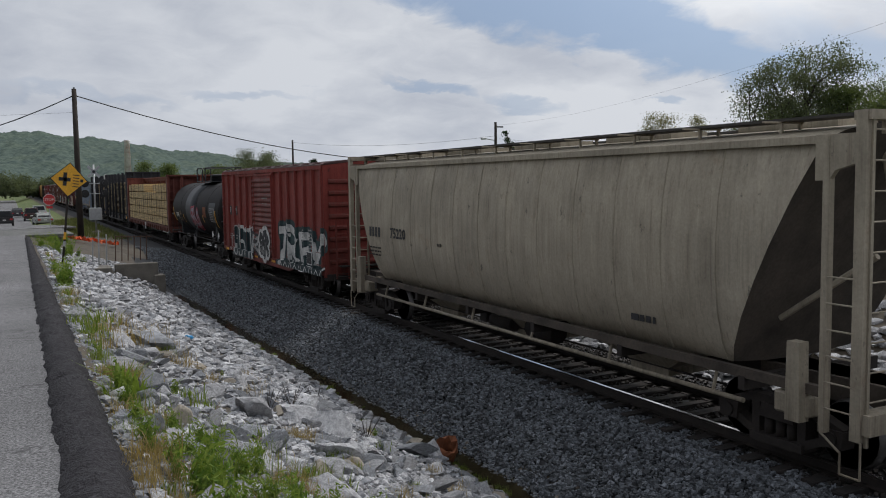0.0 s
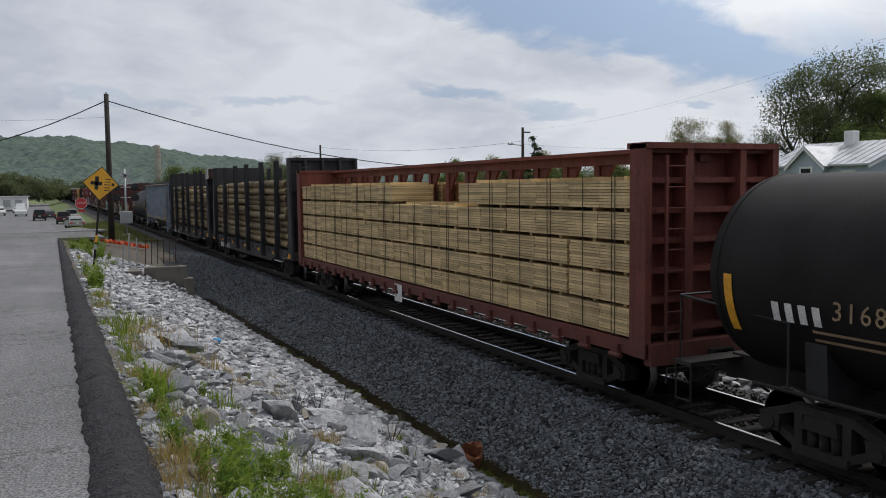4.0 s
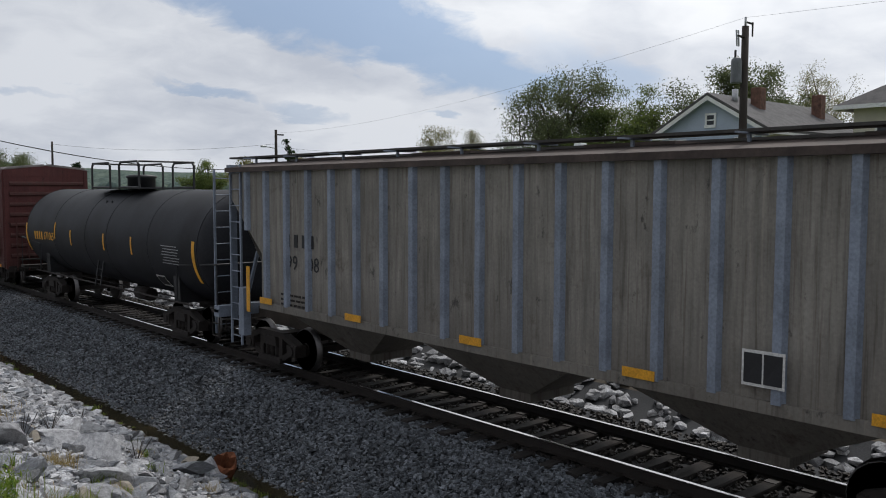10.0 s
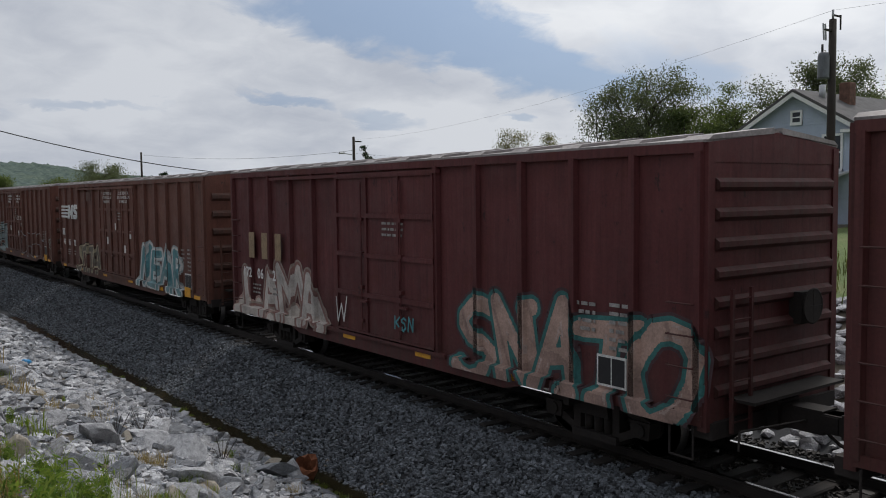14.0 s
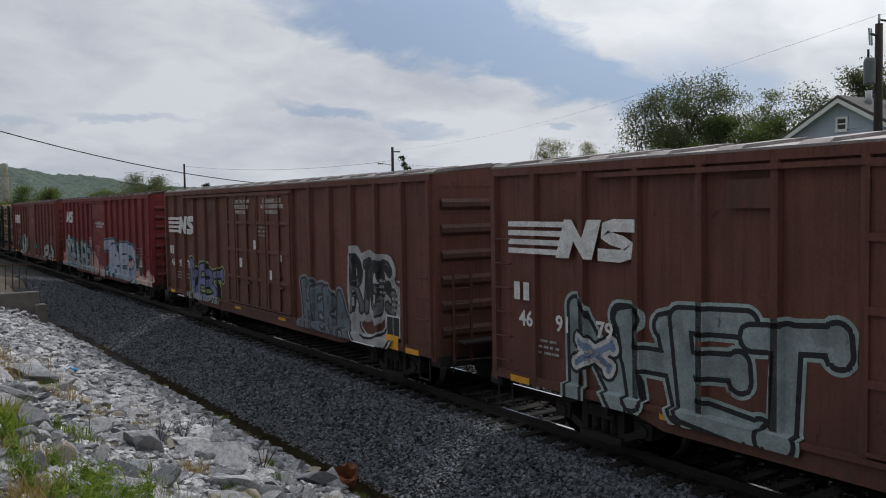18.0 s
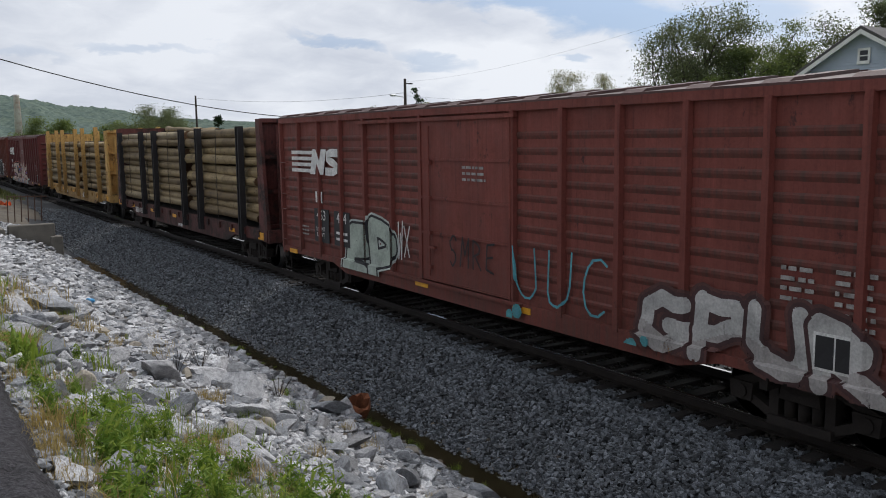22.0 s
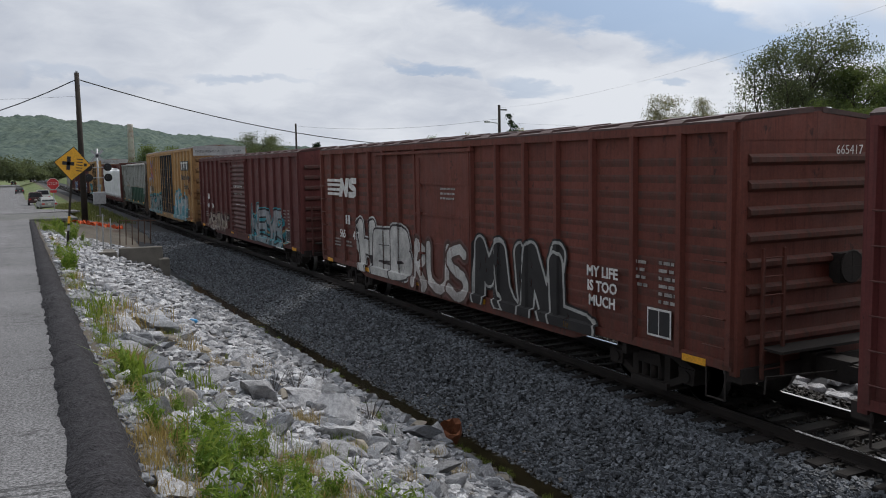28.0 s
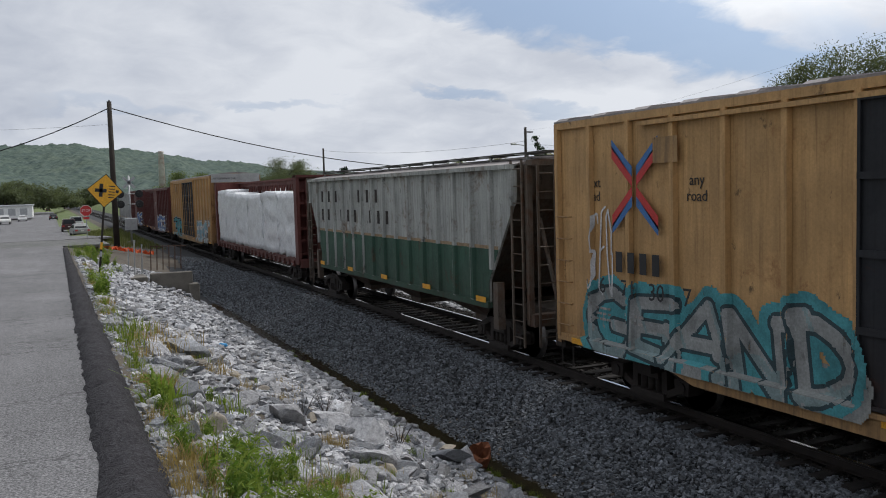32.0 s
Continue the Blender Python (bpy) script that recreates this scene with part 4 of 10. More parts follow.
def grab(car, x, y, z, mat, key, w=0.42):
    def make():
        bm = bmesh.new()
        rod(bm, (-0.07, -w / 2, 0), (-0.07, w / 2, 0), 0.013, 6)
        for s in (-1, 1):
            rod(bm, (0, s * w / 2, 0), (-0.07, s * w / 2, 0), 0.013, 6)
        return mesh_of(bm, "grab_iron", mat)
    o = part("grab_iron", shared(("grab", w, key), make), None, car)
    o.location = (x, y, z)


def plate(car, name, x, y, z, w, h, mat, label="", tilt=0.0):
    """A thin rectangular mark on the side that faces -x."""
    def make():
        return mesh_of(boxes((-0.004, 0.004, -w / 2, w / 2, -h / 2, h / 2)), name, mat)
    o = part(name, shared((name, w, h, mat.name), make), None, car, label)
    o.matrix_basis = pose(x, y, z, tilt, 0, 0)
    return o


def bars(car, x, y, z, w, h, rows, mat, rng, name="stencil"):
    """Small writing that cannot be read: rows of plain bars."""
    bm = bmesh.new()
    dz = h / rows
    for r in range(rows):
        p = -w / 2
        while p < w / 2 - 0.03:
            q = min(w / 2, p + rng.uniform(0.05, 0.2))
            box(bm, x - 0.003, x + 0.003, y - q, y - p, z + h / 2 - dz * (r + 0.68), z + h / 2 - dz * (r + 0.26))
            p = q + rng.uniform(0.025, 0.06)
    return part(name, bm, mat, car, "small painted stencil lines")


def letter_blocks(car, x, y, z, n, h, mat, gap=0.35, wide=0.62, name="letter"):
    """Owner's initials as plain upright blocks."""
    for k in range(n):
        w = h * wide
        yy = y - k * (w + gap * h)
        a, lo, hi = w * 0.40, z - h / 2, z + h / 2
        bm = boxes((x - 0.003, x + 0.003, yy - a, yy + a, lo, hi))
        part(name, bm, mat, car, "painted initial as a plain shape")


def stripe_logo(car, x, y0, y1, z0, z1, mat, stripes=True):
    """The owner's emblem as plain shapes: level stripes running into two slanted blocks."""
    w, h = y0 - y1, z1 - z0
    for k in range(4 if stripes else 0):
        a = z0 + h * (0.06 + 0.245 * k)
        bm = boxes((x - 0.003, x + 0.003, y0 - w * (0.46 + 0.03 * k), y0, a, a + h * 0.145))
        part("stripe", bm, mat, car, "painted white level stripe")
    x -= 0.004
    yc, hw, sl = y0 - w * 0.59, w * 0.14, w * 0.035
    bm = bmesh.new()
    prism(bm, [(yc + hw + sl, z0), (yc + hw * 0.25 + sl, z0), (yc + hw * 0.25, z0 + h * 0.45), (yc - hw * 0.3, z0), (yc - hw + sl, z0), (yc - hw - sl, z1), (yc - hw * 0.25 - sl, z1), (yc - hw * 0.2, z0 + h * 0.52), (yc + hw * 0.35, z1), (yc + hw - sl, z1)], 0, x - 0.003, x + 0.003)
    part("emblem_block", bm, mat, car, "painted white slanted emblem block")
    # the second block: a broad ribbon bent twice
    pts = [(0.98, 0.86), (0.45, 0.87), (0.22, 0.80), (0.20, 0.64), (0.38, 0.545), (0.66, 0.47), (0.84, 0.37), (0.82, 0.20), (0.60, 0.13), (0.02, 0.14)]
    pts = [Vector((y0 - w * (0.735 + 0.265 * a), z0 + h * b)) for a, b in pts]
    half, bm, rows = h * 0.155, bmesh.new(), []
    for k, q in enumerate(pts):
        d = (pts[min(k + 1, len(pts) - 1)] - pts[max(k - 1, 0)]).normalized()
        nrm = Vector((-d.y, d.x)) * half
        rows.append([bm.verts.new((xx, *(q + nrm * e))) for xx in (x - 0.003, x + 0.003) for e in (1, -1)])
    for r0, r1 in zip(rows, rows[1:]):
        for i, j in ((0, 1), (1, 3), (3, 2), (2, 0)):
            bm.faces.new((r0[i], r0[j], r1[j], r1[i]))
    bmesh.ops.recalc_face_normals(bm, faces=bm.faces[:])
    part("emblem_block", bm, mat, car, "painted white rounded emblem block")


def underframe(car, L, deck, rng, mat):
    bm = bmesh.new()
    box(bm, -0.32, 0.32, -L / 2 + 0.3, L / 2 - 0.3, 0.72, deck)
    part("center_sill", bm, mat, car)
    for k in range(6):
        y = -L / 2 + 2.6 + k * (L - 5.2) / 5
        bm = boxes((-1.45, 1.45, y - 0.06, y + 0.06, deck - 0.22, deck - 0.02))
        part("cross_bearer", bm, mat, car)
    bm = bmesh.new()
    rod(bm, (-0.75, 0.4, 0.72), (-0.75, 1.3, 0.72), 0.16, 10)
    rod(bm, (-0.75, -1.3, 0.76), (-0.75, -0.3, 0.76), 0.21, 10)
    box(bm, -0.8, -0.5, 1.6, 1.9, 0.6, 0.9)
    part("brake_cylinder", bm, mat, car)
    bm = bmesh.new()
    rod(bm, (-0.6, -L / 2 + 1.5, 0.62), (-0.6, L / 2 - 1.5, 0.62), 0.022, 6)
    rod(bm, (0.5, -L / 2 + 1.5, 0.66), (0.5, L / 2 - 1.5, 0.66), 0.022, 6)
    part("brake_rod", bm, mat, car)


def enlist(car, s):
    TRAIN.append((car, s))
    return car
# ---------- boxcars ----------
def door_leaf(car, mat, y0, y1, z0, z1, style, x):
    """One door leaf standing in front of x: ridged, or flat with a frame and locking bars."""
    d = part("door", boxes((x - 0.05, x + 0.02, y0, y1, z0, z1)), mat, car, "closed sliding door of the boxcar")

    def rib(name, *b):
        part(name, boxes(b), mat, d)
    if style == "ridged":
        n = 15
        bm = bmesh.new()
        prism(bm, [(x - 0.05, 0), (x - 0.10, 0.06), (x - 0.10, 0.10), (x - 0.05, 0.18)], 1, y0 + 0.08, y1 - 0.08)
        me = mesh_of(bm, "door_ridge", mat)
        for k in range(n):
            part("door_ridge", me, None, d).location = (0, 0, z0 + 0.12 + (z1 - z0 - 0.24) * k / n)
        for a, b in ((y0, y0 + 0.07), (y1 - 0.07, y1)):
            rib("door_stile", x - 0.11, x - 0.05, a, b, z0, z1)
    elif style == "panel":
        for k in range(5):
            a = z0 + (z1 - z0) * k / 4
            rib("door_batten", x - 0.095, x - 0.05, y0, y1, max(z0, a - 0.045), min(z1, a + 0.045))
        for f in (0.0, 0.33, 0.66, 1.0):
            a = y0 + (y1 - y0) * f
            rib("door_stile", x - 0.09, x - 0.05, max(y0, a - 0.045), min(y1, a + 0.045), z0, z1)
    elif style == "smooth":
        for f in (0.0, 0.3, 0.52, 0.76, 1.0):
            a = z0 + (z1 - z0) * f
            rib("door_batten", x - 0.07, x - 0.05, y0, y1, max(z0, a - 0.025), min(z1, a + 0.025))
        for a, b in ((y0, y0 + 0.06), (y1 - 0.06, y1)):
            rib("door_stile", x - 0.075, x - 0.05, a, b, z0, z1)
    return d



def make_boxcar(label, s0, s1, he, paint, roof, doors, style="panel", posts=1.06, ridged_panels=False, end_mat=None, end_ridges=8, seed=1, sill_z=0.86, slide_top=True, ridge=0.035):
    """A boxcar standing between s0 and s1 along the train. doors: leaves as (s low, s high)."""
    rng = np.random.default_rng(seed)
    L, c = s1 - s0, (s0 + s1) / 2
    H = L / 2
    end_mat = end_mat or paint
    car = thing("boxcar", label, "boxcar", group="freight cars of the train")
    SX = -1.54
    # near wall with its sill and top plate
    sw = part("side_wall", boxes((SX, SX + 0.06, -H, H, sill_z + 0.12, he - 0.1)), paint, car, "weathered painted steel side with sprayed tags")
    if ridged_panels:
        bm = bmesh.new()
        prism(bm, [(SX, 0), (SX - ridge, 0.06), (SX - ridge, 0.10), (SX, 0.13)], 1, -H + 0.2, H - 0.2)
        me = mesh_of(bm, "side_ridge", paint)
        for k in range(11):
            part("side_ridge", me, None, sw).location = (0, 0, sill_z + 0.35 + k * (he - sill_z - 0.7) / 11)
    part("top_plate", boxes((SX - 0.075, SX + 0.05, -H, H, he - 0.13, he)), paint, car)
    bm = bmesh.new()
    prism(bm, [(-H, sill_z + 0.16), (-H, sill_z + 0.02), (-H + 3.2, sill_z + 0.02), (-H + 3.9, sill_z - 0.16), (H - 3.9, sill_z - 0.16), (H - 3.2, sill_z + 0.02), (H, sill_z + 0.02), (H, sill_z + 0.16)], 0, SX - 0.07, SX + 0.02)
    part("side_sill", bm, paint, car)
    # posts
    lo, hi = min(d[0] for d in doors) - c, max(d[1] for d in doors) - c
    ys = []
    for a, b in ((-H, lo), (hi, H)):
        n = max(2, round((b - a) / posts))
        ys += [a + (b - a) * k / n for k in range(n + 1)]
    bm = bmesh.new()
    prism(bm, [(SX - 0.005, -0.07), (SX - 0.092, -0.05), (SX - 0.092, 0.05), (SX - 0.005, 0.07)], 2, sill_z + 0.1, he - 0.11)
    me = mesh_of(bm, "side_post", paint)
    ys = [min(H - 0.07, max(-H + 0.07, y)) for y in ys]
    for y in ys:
        part("side_post", me, None, car).location = (0, y, 0)
    # doors, their tracks and locking bars
    for k, (a, b) in enumerate(doors):
        a, b = a - c, b - c
        d = door_leaf(car, M.get("door_of_" + paint.name, paint), a + 0.02, b - 0.02, sill_z + 0.2, he - 0.22, style, SX - 0.03)
        w = b - a
        for f in ((0.3, 0.7) if style == "panel" else (0.86,)):
            bm = bmesh.new()
            rod(bm, (SX - 0.13, a + w * f, sill_z + 0.3), (SX - 0.13, a + w * f, he - 0.35), 0.017, 6)
            for z in (1.3, 2.0, 2.7, 3.4):
                box(bm, SX - 0.15, SX - 0.07, a + w * f - 0.05, a + w * f + 0.05, z, z + 0.07)
            box(bm, SX - 0.16, SX - 0.1, a + w * f - 0.22, a + w * f + 0.03, 1.72, 1.77)
            part("locking_bar", bm, paint, d)
    for b in ((SX - 0.13, SX - 0.02, lo - 0.1, min(H, hi + (hi - lo) * 0.9), he - 0.24, he - 0.17), (SX - 0.12, SX - 0.02, lo - 0.3, min(H, hi + (hi - lo) * 0.9), sill_z + 0.10, sill_z + 0.17)):
        part("door_track", boxes(b), paint, car)
    # far wall, ends, roof, floor
    part("side_wall", boxes((1.48, 1.54, -H, H, sill_z, he - 0.06)), paint, car)
    part("side_sill", boxes((1.5, 1.58, -H + 3.5, H - 3.5, sill_z - 0.18, sill_z + 0.1)), paint, car)
    for s in (-1, 1):
        bm = boxes((-1.48, 1.48, s * H - 0.03, s * H + 0.03, sill_z - 0.02, he - 0.02))
        prism(bm, [(-1.54, he - 0.25), (1.54, he - 0.25), (1.54, he), (0, he + 0.17), (-1.54, he)], 1, s * H - 0.04, s * H + 0.05)
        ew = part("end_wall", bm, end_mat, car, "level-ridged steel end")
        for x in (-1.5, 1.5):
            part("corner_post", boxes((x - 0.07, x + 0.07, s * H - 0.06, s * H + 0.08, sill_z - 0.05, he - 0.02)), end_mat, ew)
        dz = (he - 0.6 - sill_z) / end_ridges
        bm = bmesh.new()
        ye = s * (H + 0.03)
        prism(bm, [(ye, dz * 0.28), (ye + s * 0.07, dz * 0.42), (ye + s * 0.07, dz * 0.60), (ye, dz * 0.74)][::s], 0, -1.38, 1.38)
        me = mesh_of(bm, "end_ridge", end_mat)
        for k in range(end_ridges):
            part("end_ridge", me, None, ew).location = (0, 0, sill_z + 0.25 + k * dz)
        part("end_sill", boxes((-1.5, 1.5, s * H - 0.1, s * H + 0.22, sill_z - 0.16, sill_z + 0.06)), M["steel_dark"], car)
        add_coupler(car, s * (H + 0.1), s)
        add_truck(car, s * (H - 2.25))
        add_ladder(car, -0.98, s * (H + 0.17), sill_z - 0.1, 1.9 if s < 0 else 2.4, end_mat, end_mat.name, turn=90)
        # foot stirrup
        bm = bmesh.new()
        y = s * (H - 0.32)
        for e in (-0.19, 0.19):
            rod(bm, (SX - 0.05, y + e, sill_z), (SX - 0.05, y + e, 0.42), 0.016, 6)
        rod(bm, (SX - 0.05, y - 0.19, 0.42), (SX - 0.05, y + 0.19, 0.42), 0.016, 6)
        part("foot_stirrup", bm, M["steel_dark"], car)
        for k in range(6 if s > 0 else 4):
            grab(car, SX - 0.05, s * (H - 0.32), sill_z + 0.35 + 0.42 * k, paint, paint.name)
    bm = bmesh.new()
    lathe(bm, [(-0.02, 0.22), (-0.03, 0.24), (-0.02, 0.26), (0.0, 0.24)], (0.55, -H - 0.26, 2.3), 1, 16)
    for k in range(4):
        a = k * math.pi / 2
        rod(bm, (0.55, -H - 0.27, 2.3), (0.55 + 0.23 * math.cos(a), -H - 0.27, 2.3 + 0.23 * math.sin(a)), 0.014, 5)
    box(bm, 0.35, 0.75, -H - 0.22, -H - 0.03, 2.05, 2.5)
    part("brake_wheel", bm, M["steel_dark"], car)
    part("platform", boxes((-1.1, 1.1, -H - 0.45, -H - 0.05, sill_z + 0.3, sill_z + 0.34)), M["steel_dark"], car)
    bm = bmesh.new()
    prism(bm, [(-1.60, he), (-1.60, he + 0.035), (0, he + 0.20), (1.60, he + 0.035), (1.60, he)], 1, -H - 0.02, H + 0.02)
    n = int(L / 1.15)
    for k in range(n + 1):
        y = -H + 0.15 + (L - 0.3) * k / n
        for s in (-1, 1):
            prism(bm, [(s * 1.57, he + 0.03), (s * 1.45, he + 0.095), (s * 0.1, he + 0.235), (s * 0.1, he + 0.15)][::s], 1, y - 0.2, y + 0.2)
    part("roof", bm, roof, car, "ridged galvanised roof")
    part("floor", boxes((-1.48, 1.48, -H, H, sill_z, sill_z + 0.12)), M["steel_dark"], car)
    underframe(car, L, sill_z, rng, M["steel_dark"])
    # yellow reflectors along the sill, small stencils
    for k in range(6):
        y = -H + 0.75 + (L - 1.5) * k / 5
        plate(car, "reflector", SX - 0.078, y, sill_z + 0.06, 0.5, 0.11, M["yellow"], "yellow reflective strip")
    for y, z, w, h, r in ((-H + 1.35, 2.0, 0.5, 0.75, 6), (-H + 2.1, 2.1, 0.45, 0.5, 4), (H - 1.4, 1.55, 0.6, 0.3, 3), (H - 2.4, 1.55, 0.55, 0.25, 2), ((lo + hi) / 2 - 0.4, 3.25, 0.75, 0.34, 3)):
        bars(car, SX - 0.03 if abs(y - (lo + hi) / 2) > 1 else SX - 0.093, y, z, w, h, r, M["stencil_paint"], rng)
    fx = SX - (0.06 if ridged_panels else 0.04)
    plate(car, "stencil_frame", fx, -H + 1.55, 1.35, 0.56, 0.46, M["white_paint"], "white stencil frame")
    for e in (-0.13, 0.13):
        plate(car, "consolidated_stencil", fx - 0.006, -H + 1.55 + e, 1.35, 0.235, 0.39, M["black"], "black lubrication stencil panel")

    def face(yy, zz):
        """How far out the side stands at a place: wall, posts, doors, sill."""
        out = np.full(len(yy), 0.042 if ridged_panels else 0.006)
        for p in ys:
            out = np.maximum(out, 0.092 * np.clip((0.105 - abs(yy - p)) / 0.035, 0, 1))
        out = np.where((yy > lo) & (yy < hi), {"ridged": 0.135, "panel": 0.132, "smooth": 0.11}[style], out)
        out = np.where(zz < sill_z + 0.19, np.maximum(out, 0.135 if slide_top else 0.08), out)
        return SX - out
    for k, tg in enumerate(TAGS.get(paint.name, ())):
        sprayed_tag(car, face, *tg[:10], zmin=sill_z - 0.02 if abs(tg[0]) > 3.5 else sill_z - 0.12, lift=0.004 * k)
    return enlist(car, c), c, SX


M["end_panel"] = vary("dull pale grey end panel", (0.42, 0.42, 0.42), 0.7, amount=0.25, scale=1.5, grain=14, relief=0.05)
ROOF_GALV = vary("weathered galvanised roof", (0.30, 0.27, 0.26), 0.55, 0.35, amount=0.45, scale=1.5, grain=20, relief=0.1)
ROOF_RED = vary("faded red roof", (0.075, 0.032, 0.028), 0.6, amount=0.5, scale=1.5, grain=20, relief=0.1)
WHT, SIL, BLK = (0.62, 0.61, 0.58), (0.36, 0.38, 0.39), (0.015, 0.015, 0.018)
TEAL, PINK, TAN, LBLUE = (0.08, 0.30, 0.33), (0.55, 0.27, 0.22), (0.42, 0.30, 0.22), (0.30, 0.46, 0.52)


def numbers(car, c, SX, text, s, z, size=0.36, step=0.95):
    for k, t in enumerate(text):
        lettering("number", t, size, M["white_paint"], car, s - c - k * step, z, SX - 0.095, "white painted car number", bold=0.008)


def boxcars():
    # bright red car
    P = car_paint("faded bright red", (0.185, 0.032, 0.024), 0.15, tags=((37.3 - 33.93, 1.4, 1.75, 0.72, WHT, (0.012, 0.03, 0.034), WHT, 3, "slab", "JSTW"), (39.5 - 33.93, 1.3, 0.45, 0.32, WHT, BLK, WHT, 4, "line", "G"), (35.0 - 33.93, 1.45, 0.55, 0.4, (0.4, 0.4, 0.38), BLK, BLK, 5, "block", "R"), (33.7 - 33.93, 1.55, 0.62, 0.45, BLK, WHT, BLK, 6, "mural", "SER"), (29.3 - 33.93, 1.5, 2.6, 0.8, WHT, (0.02, 0.05, 0.052), (0.012, 0.03, 0.034), 9, "mural", "TREY"), (29.0 - 33.93, 0.95, 2.4, 0.22, WHT, (0.012, 0.03, 0.034), (0.012, 0.03, 0.034), 8, "slab", "WWWW")))
    car, c, SX = make_boxcar("faded bright red boxcar with a ridged door and sprayed tags", 26.51, 41.08, 4.52, P, ROOF_RED, [(32.35, 35.45)], "ridged", seed=2)
    for k, (t, s) in enumerate((("153", 39.95), ("599", 38.85))):
        plate(car, "number_panel", SX - 0.006, s - c, 2.75, 0.75, 0.42, M["black"])
        lettering("number", t, 0.34, M["white_paint"], car, s - c, 2.75, SX - 0.014)
    # dark brown pair
    P = car_paint("dark oxide brown", (0.082, 0.024, 0.022), 0.25, tags=((166.0 - 162.08, 1.6, 2.0, 0.85, (0.36, 0.39, 0.34), (0.22, 0.25, 0.20), (0.50, 0.53, 0.48), 5, "block", "WNR"), (157.2 - 162.08, 1.55, 2.6, 0.82, (0.50, 0.38, 0.31), (0.58, 0.53, 0.50), BLK, 14, "bubble", "OLKS"), (157.0 - 162.08, 1.25, 2.3, 0.28, (0.54, 0.48, 0.44), (0.45, 0.34, 0.28), BLK, 17, "cloud", ""), (162.6 - 162.08, 1.5, 0.16, 0.24, WHT, TAN, TAN, 8, "line", "YX"), (161.6 - 162.08, 1.4, 0.25, 0.3, WHT, TAN, (0.26, 0.19, 0.14), 9, "line", "OS"), (160.7 - 162.08, 1.5, 0.2, 0.22, WHT, TAN, TAN, 10, "line", "RXB"), (154.5 - 162.08, 1.15, 0.5, 0.2, WHT, WHT, WHT, 11, "line", "BAH")))
    car, c, SX = make_boxcar("dark oxide brown boxcar with a panelled door and large pale tags", 153.05, 171.11, 4.67, P, ROOF_GALV, [(160.1, 163.78)], "panel", seed=3)
    letter_blocks(car, SX - 0.095, 169.0 - c, 2.65, 3, 0.62, M["cream"], 0.75)
    numbers(car, c, SX, ("12", "90", "16"), 169.0, 1.98, 0.4)
    plate(car, "paper_tag", SX - 0.092, 164.95 - c, 1.73, 0.5, 0.3, M["green_tag"], "fluorescent green paper notice")
    plate(car, "reflector", SX - 0.092, 153.9 - c, 1.72, 0.16, 0.95, M["yellow"])
    plate(car, "reflector", SX - 0.092, 170.4 - c, 1.9, 0.14, 0.8, M["yellow"])
    P = car_paint("dark oxide brown b", (0.088, 0.022, 0.022), 0.3, tags=((175.7 - 180.64, 1.5, 2.5, 0.78, (0.46, 0.31, 0.25), (0.07, 0.035, 0.04), (0.04, 0.16, 0.15), 21, "block", "SNATO"), (185.6 - 180.64, 1.2, 2.3, 0.45, (0.56, 0.50, 0.44), (0.42, 0.28, 0.24), TAN, 13, "cloud", ""), (185.4 - 180.64, 1.5, 2.1, 0.7, (0.55, 0.50, 0.45), (0.30, 0.24, 0.2), (0.25, 0.13, 0.11), 12, "block", "LAMA"), (182.2 - 180.64, 1.5, 0.3, 0.3, WHT, WHT, WHT, 15, "line", "W"), (179.8 - 180.64, 1.45, 0.35, 0.14, TEAL, TEAL, TEAL, 16, "line", "KSN")))
    car, c, SX = make_boxcar("dark oxide brown boxcar with cream initials and pink tags", 173.06, 188.22, 4.55, P, ROOF_GALV, [(178.83, 182.45)], "panel", seed=4)
    letter_blocks(car, SX - 0.095, 186.9 - c, 2.68, 3, 0.66, M["cream"], 0.55)
    numbers(car, c, SX, ("172", "06", "2"), 187.2, 1.95, 0.36, 0.8)
    # three brown cars with stripes and double doors
    BR = (0.118, 0.046, 0.032)
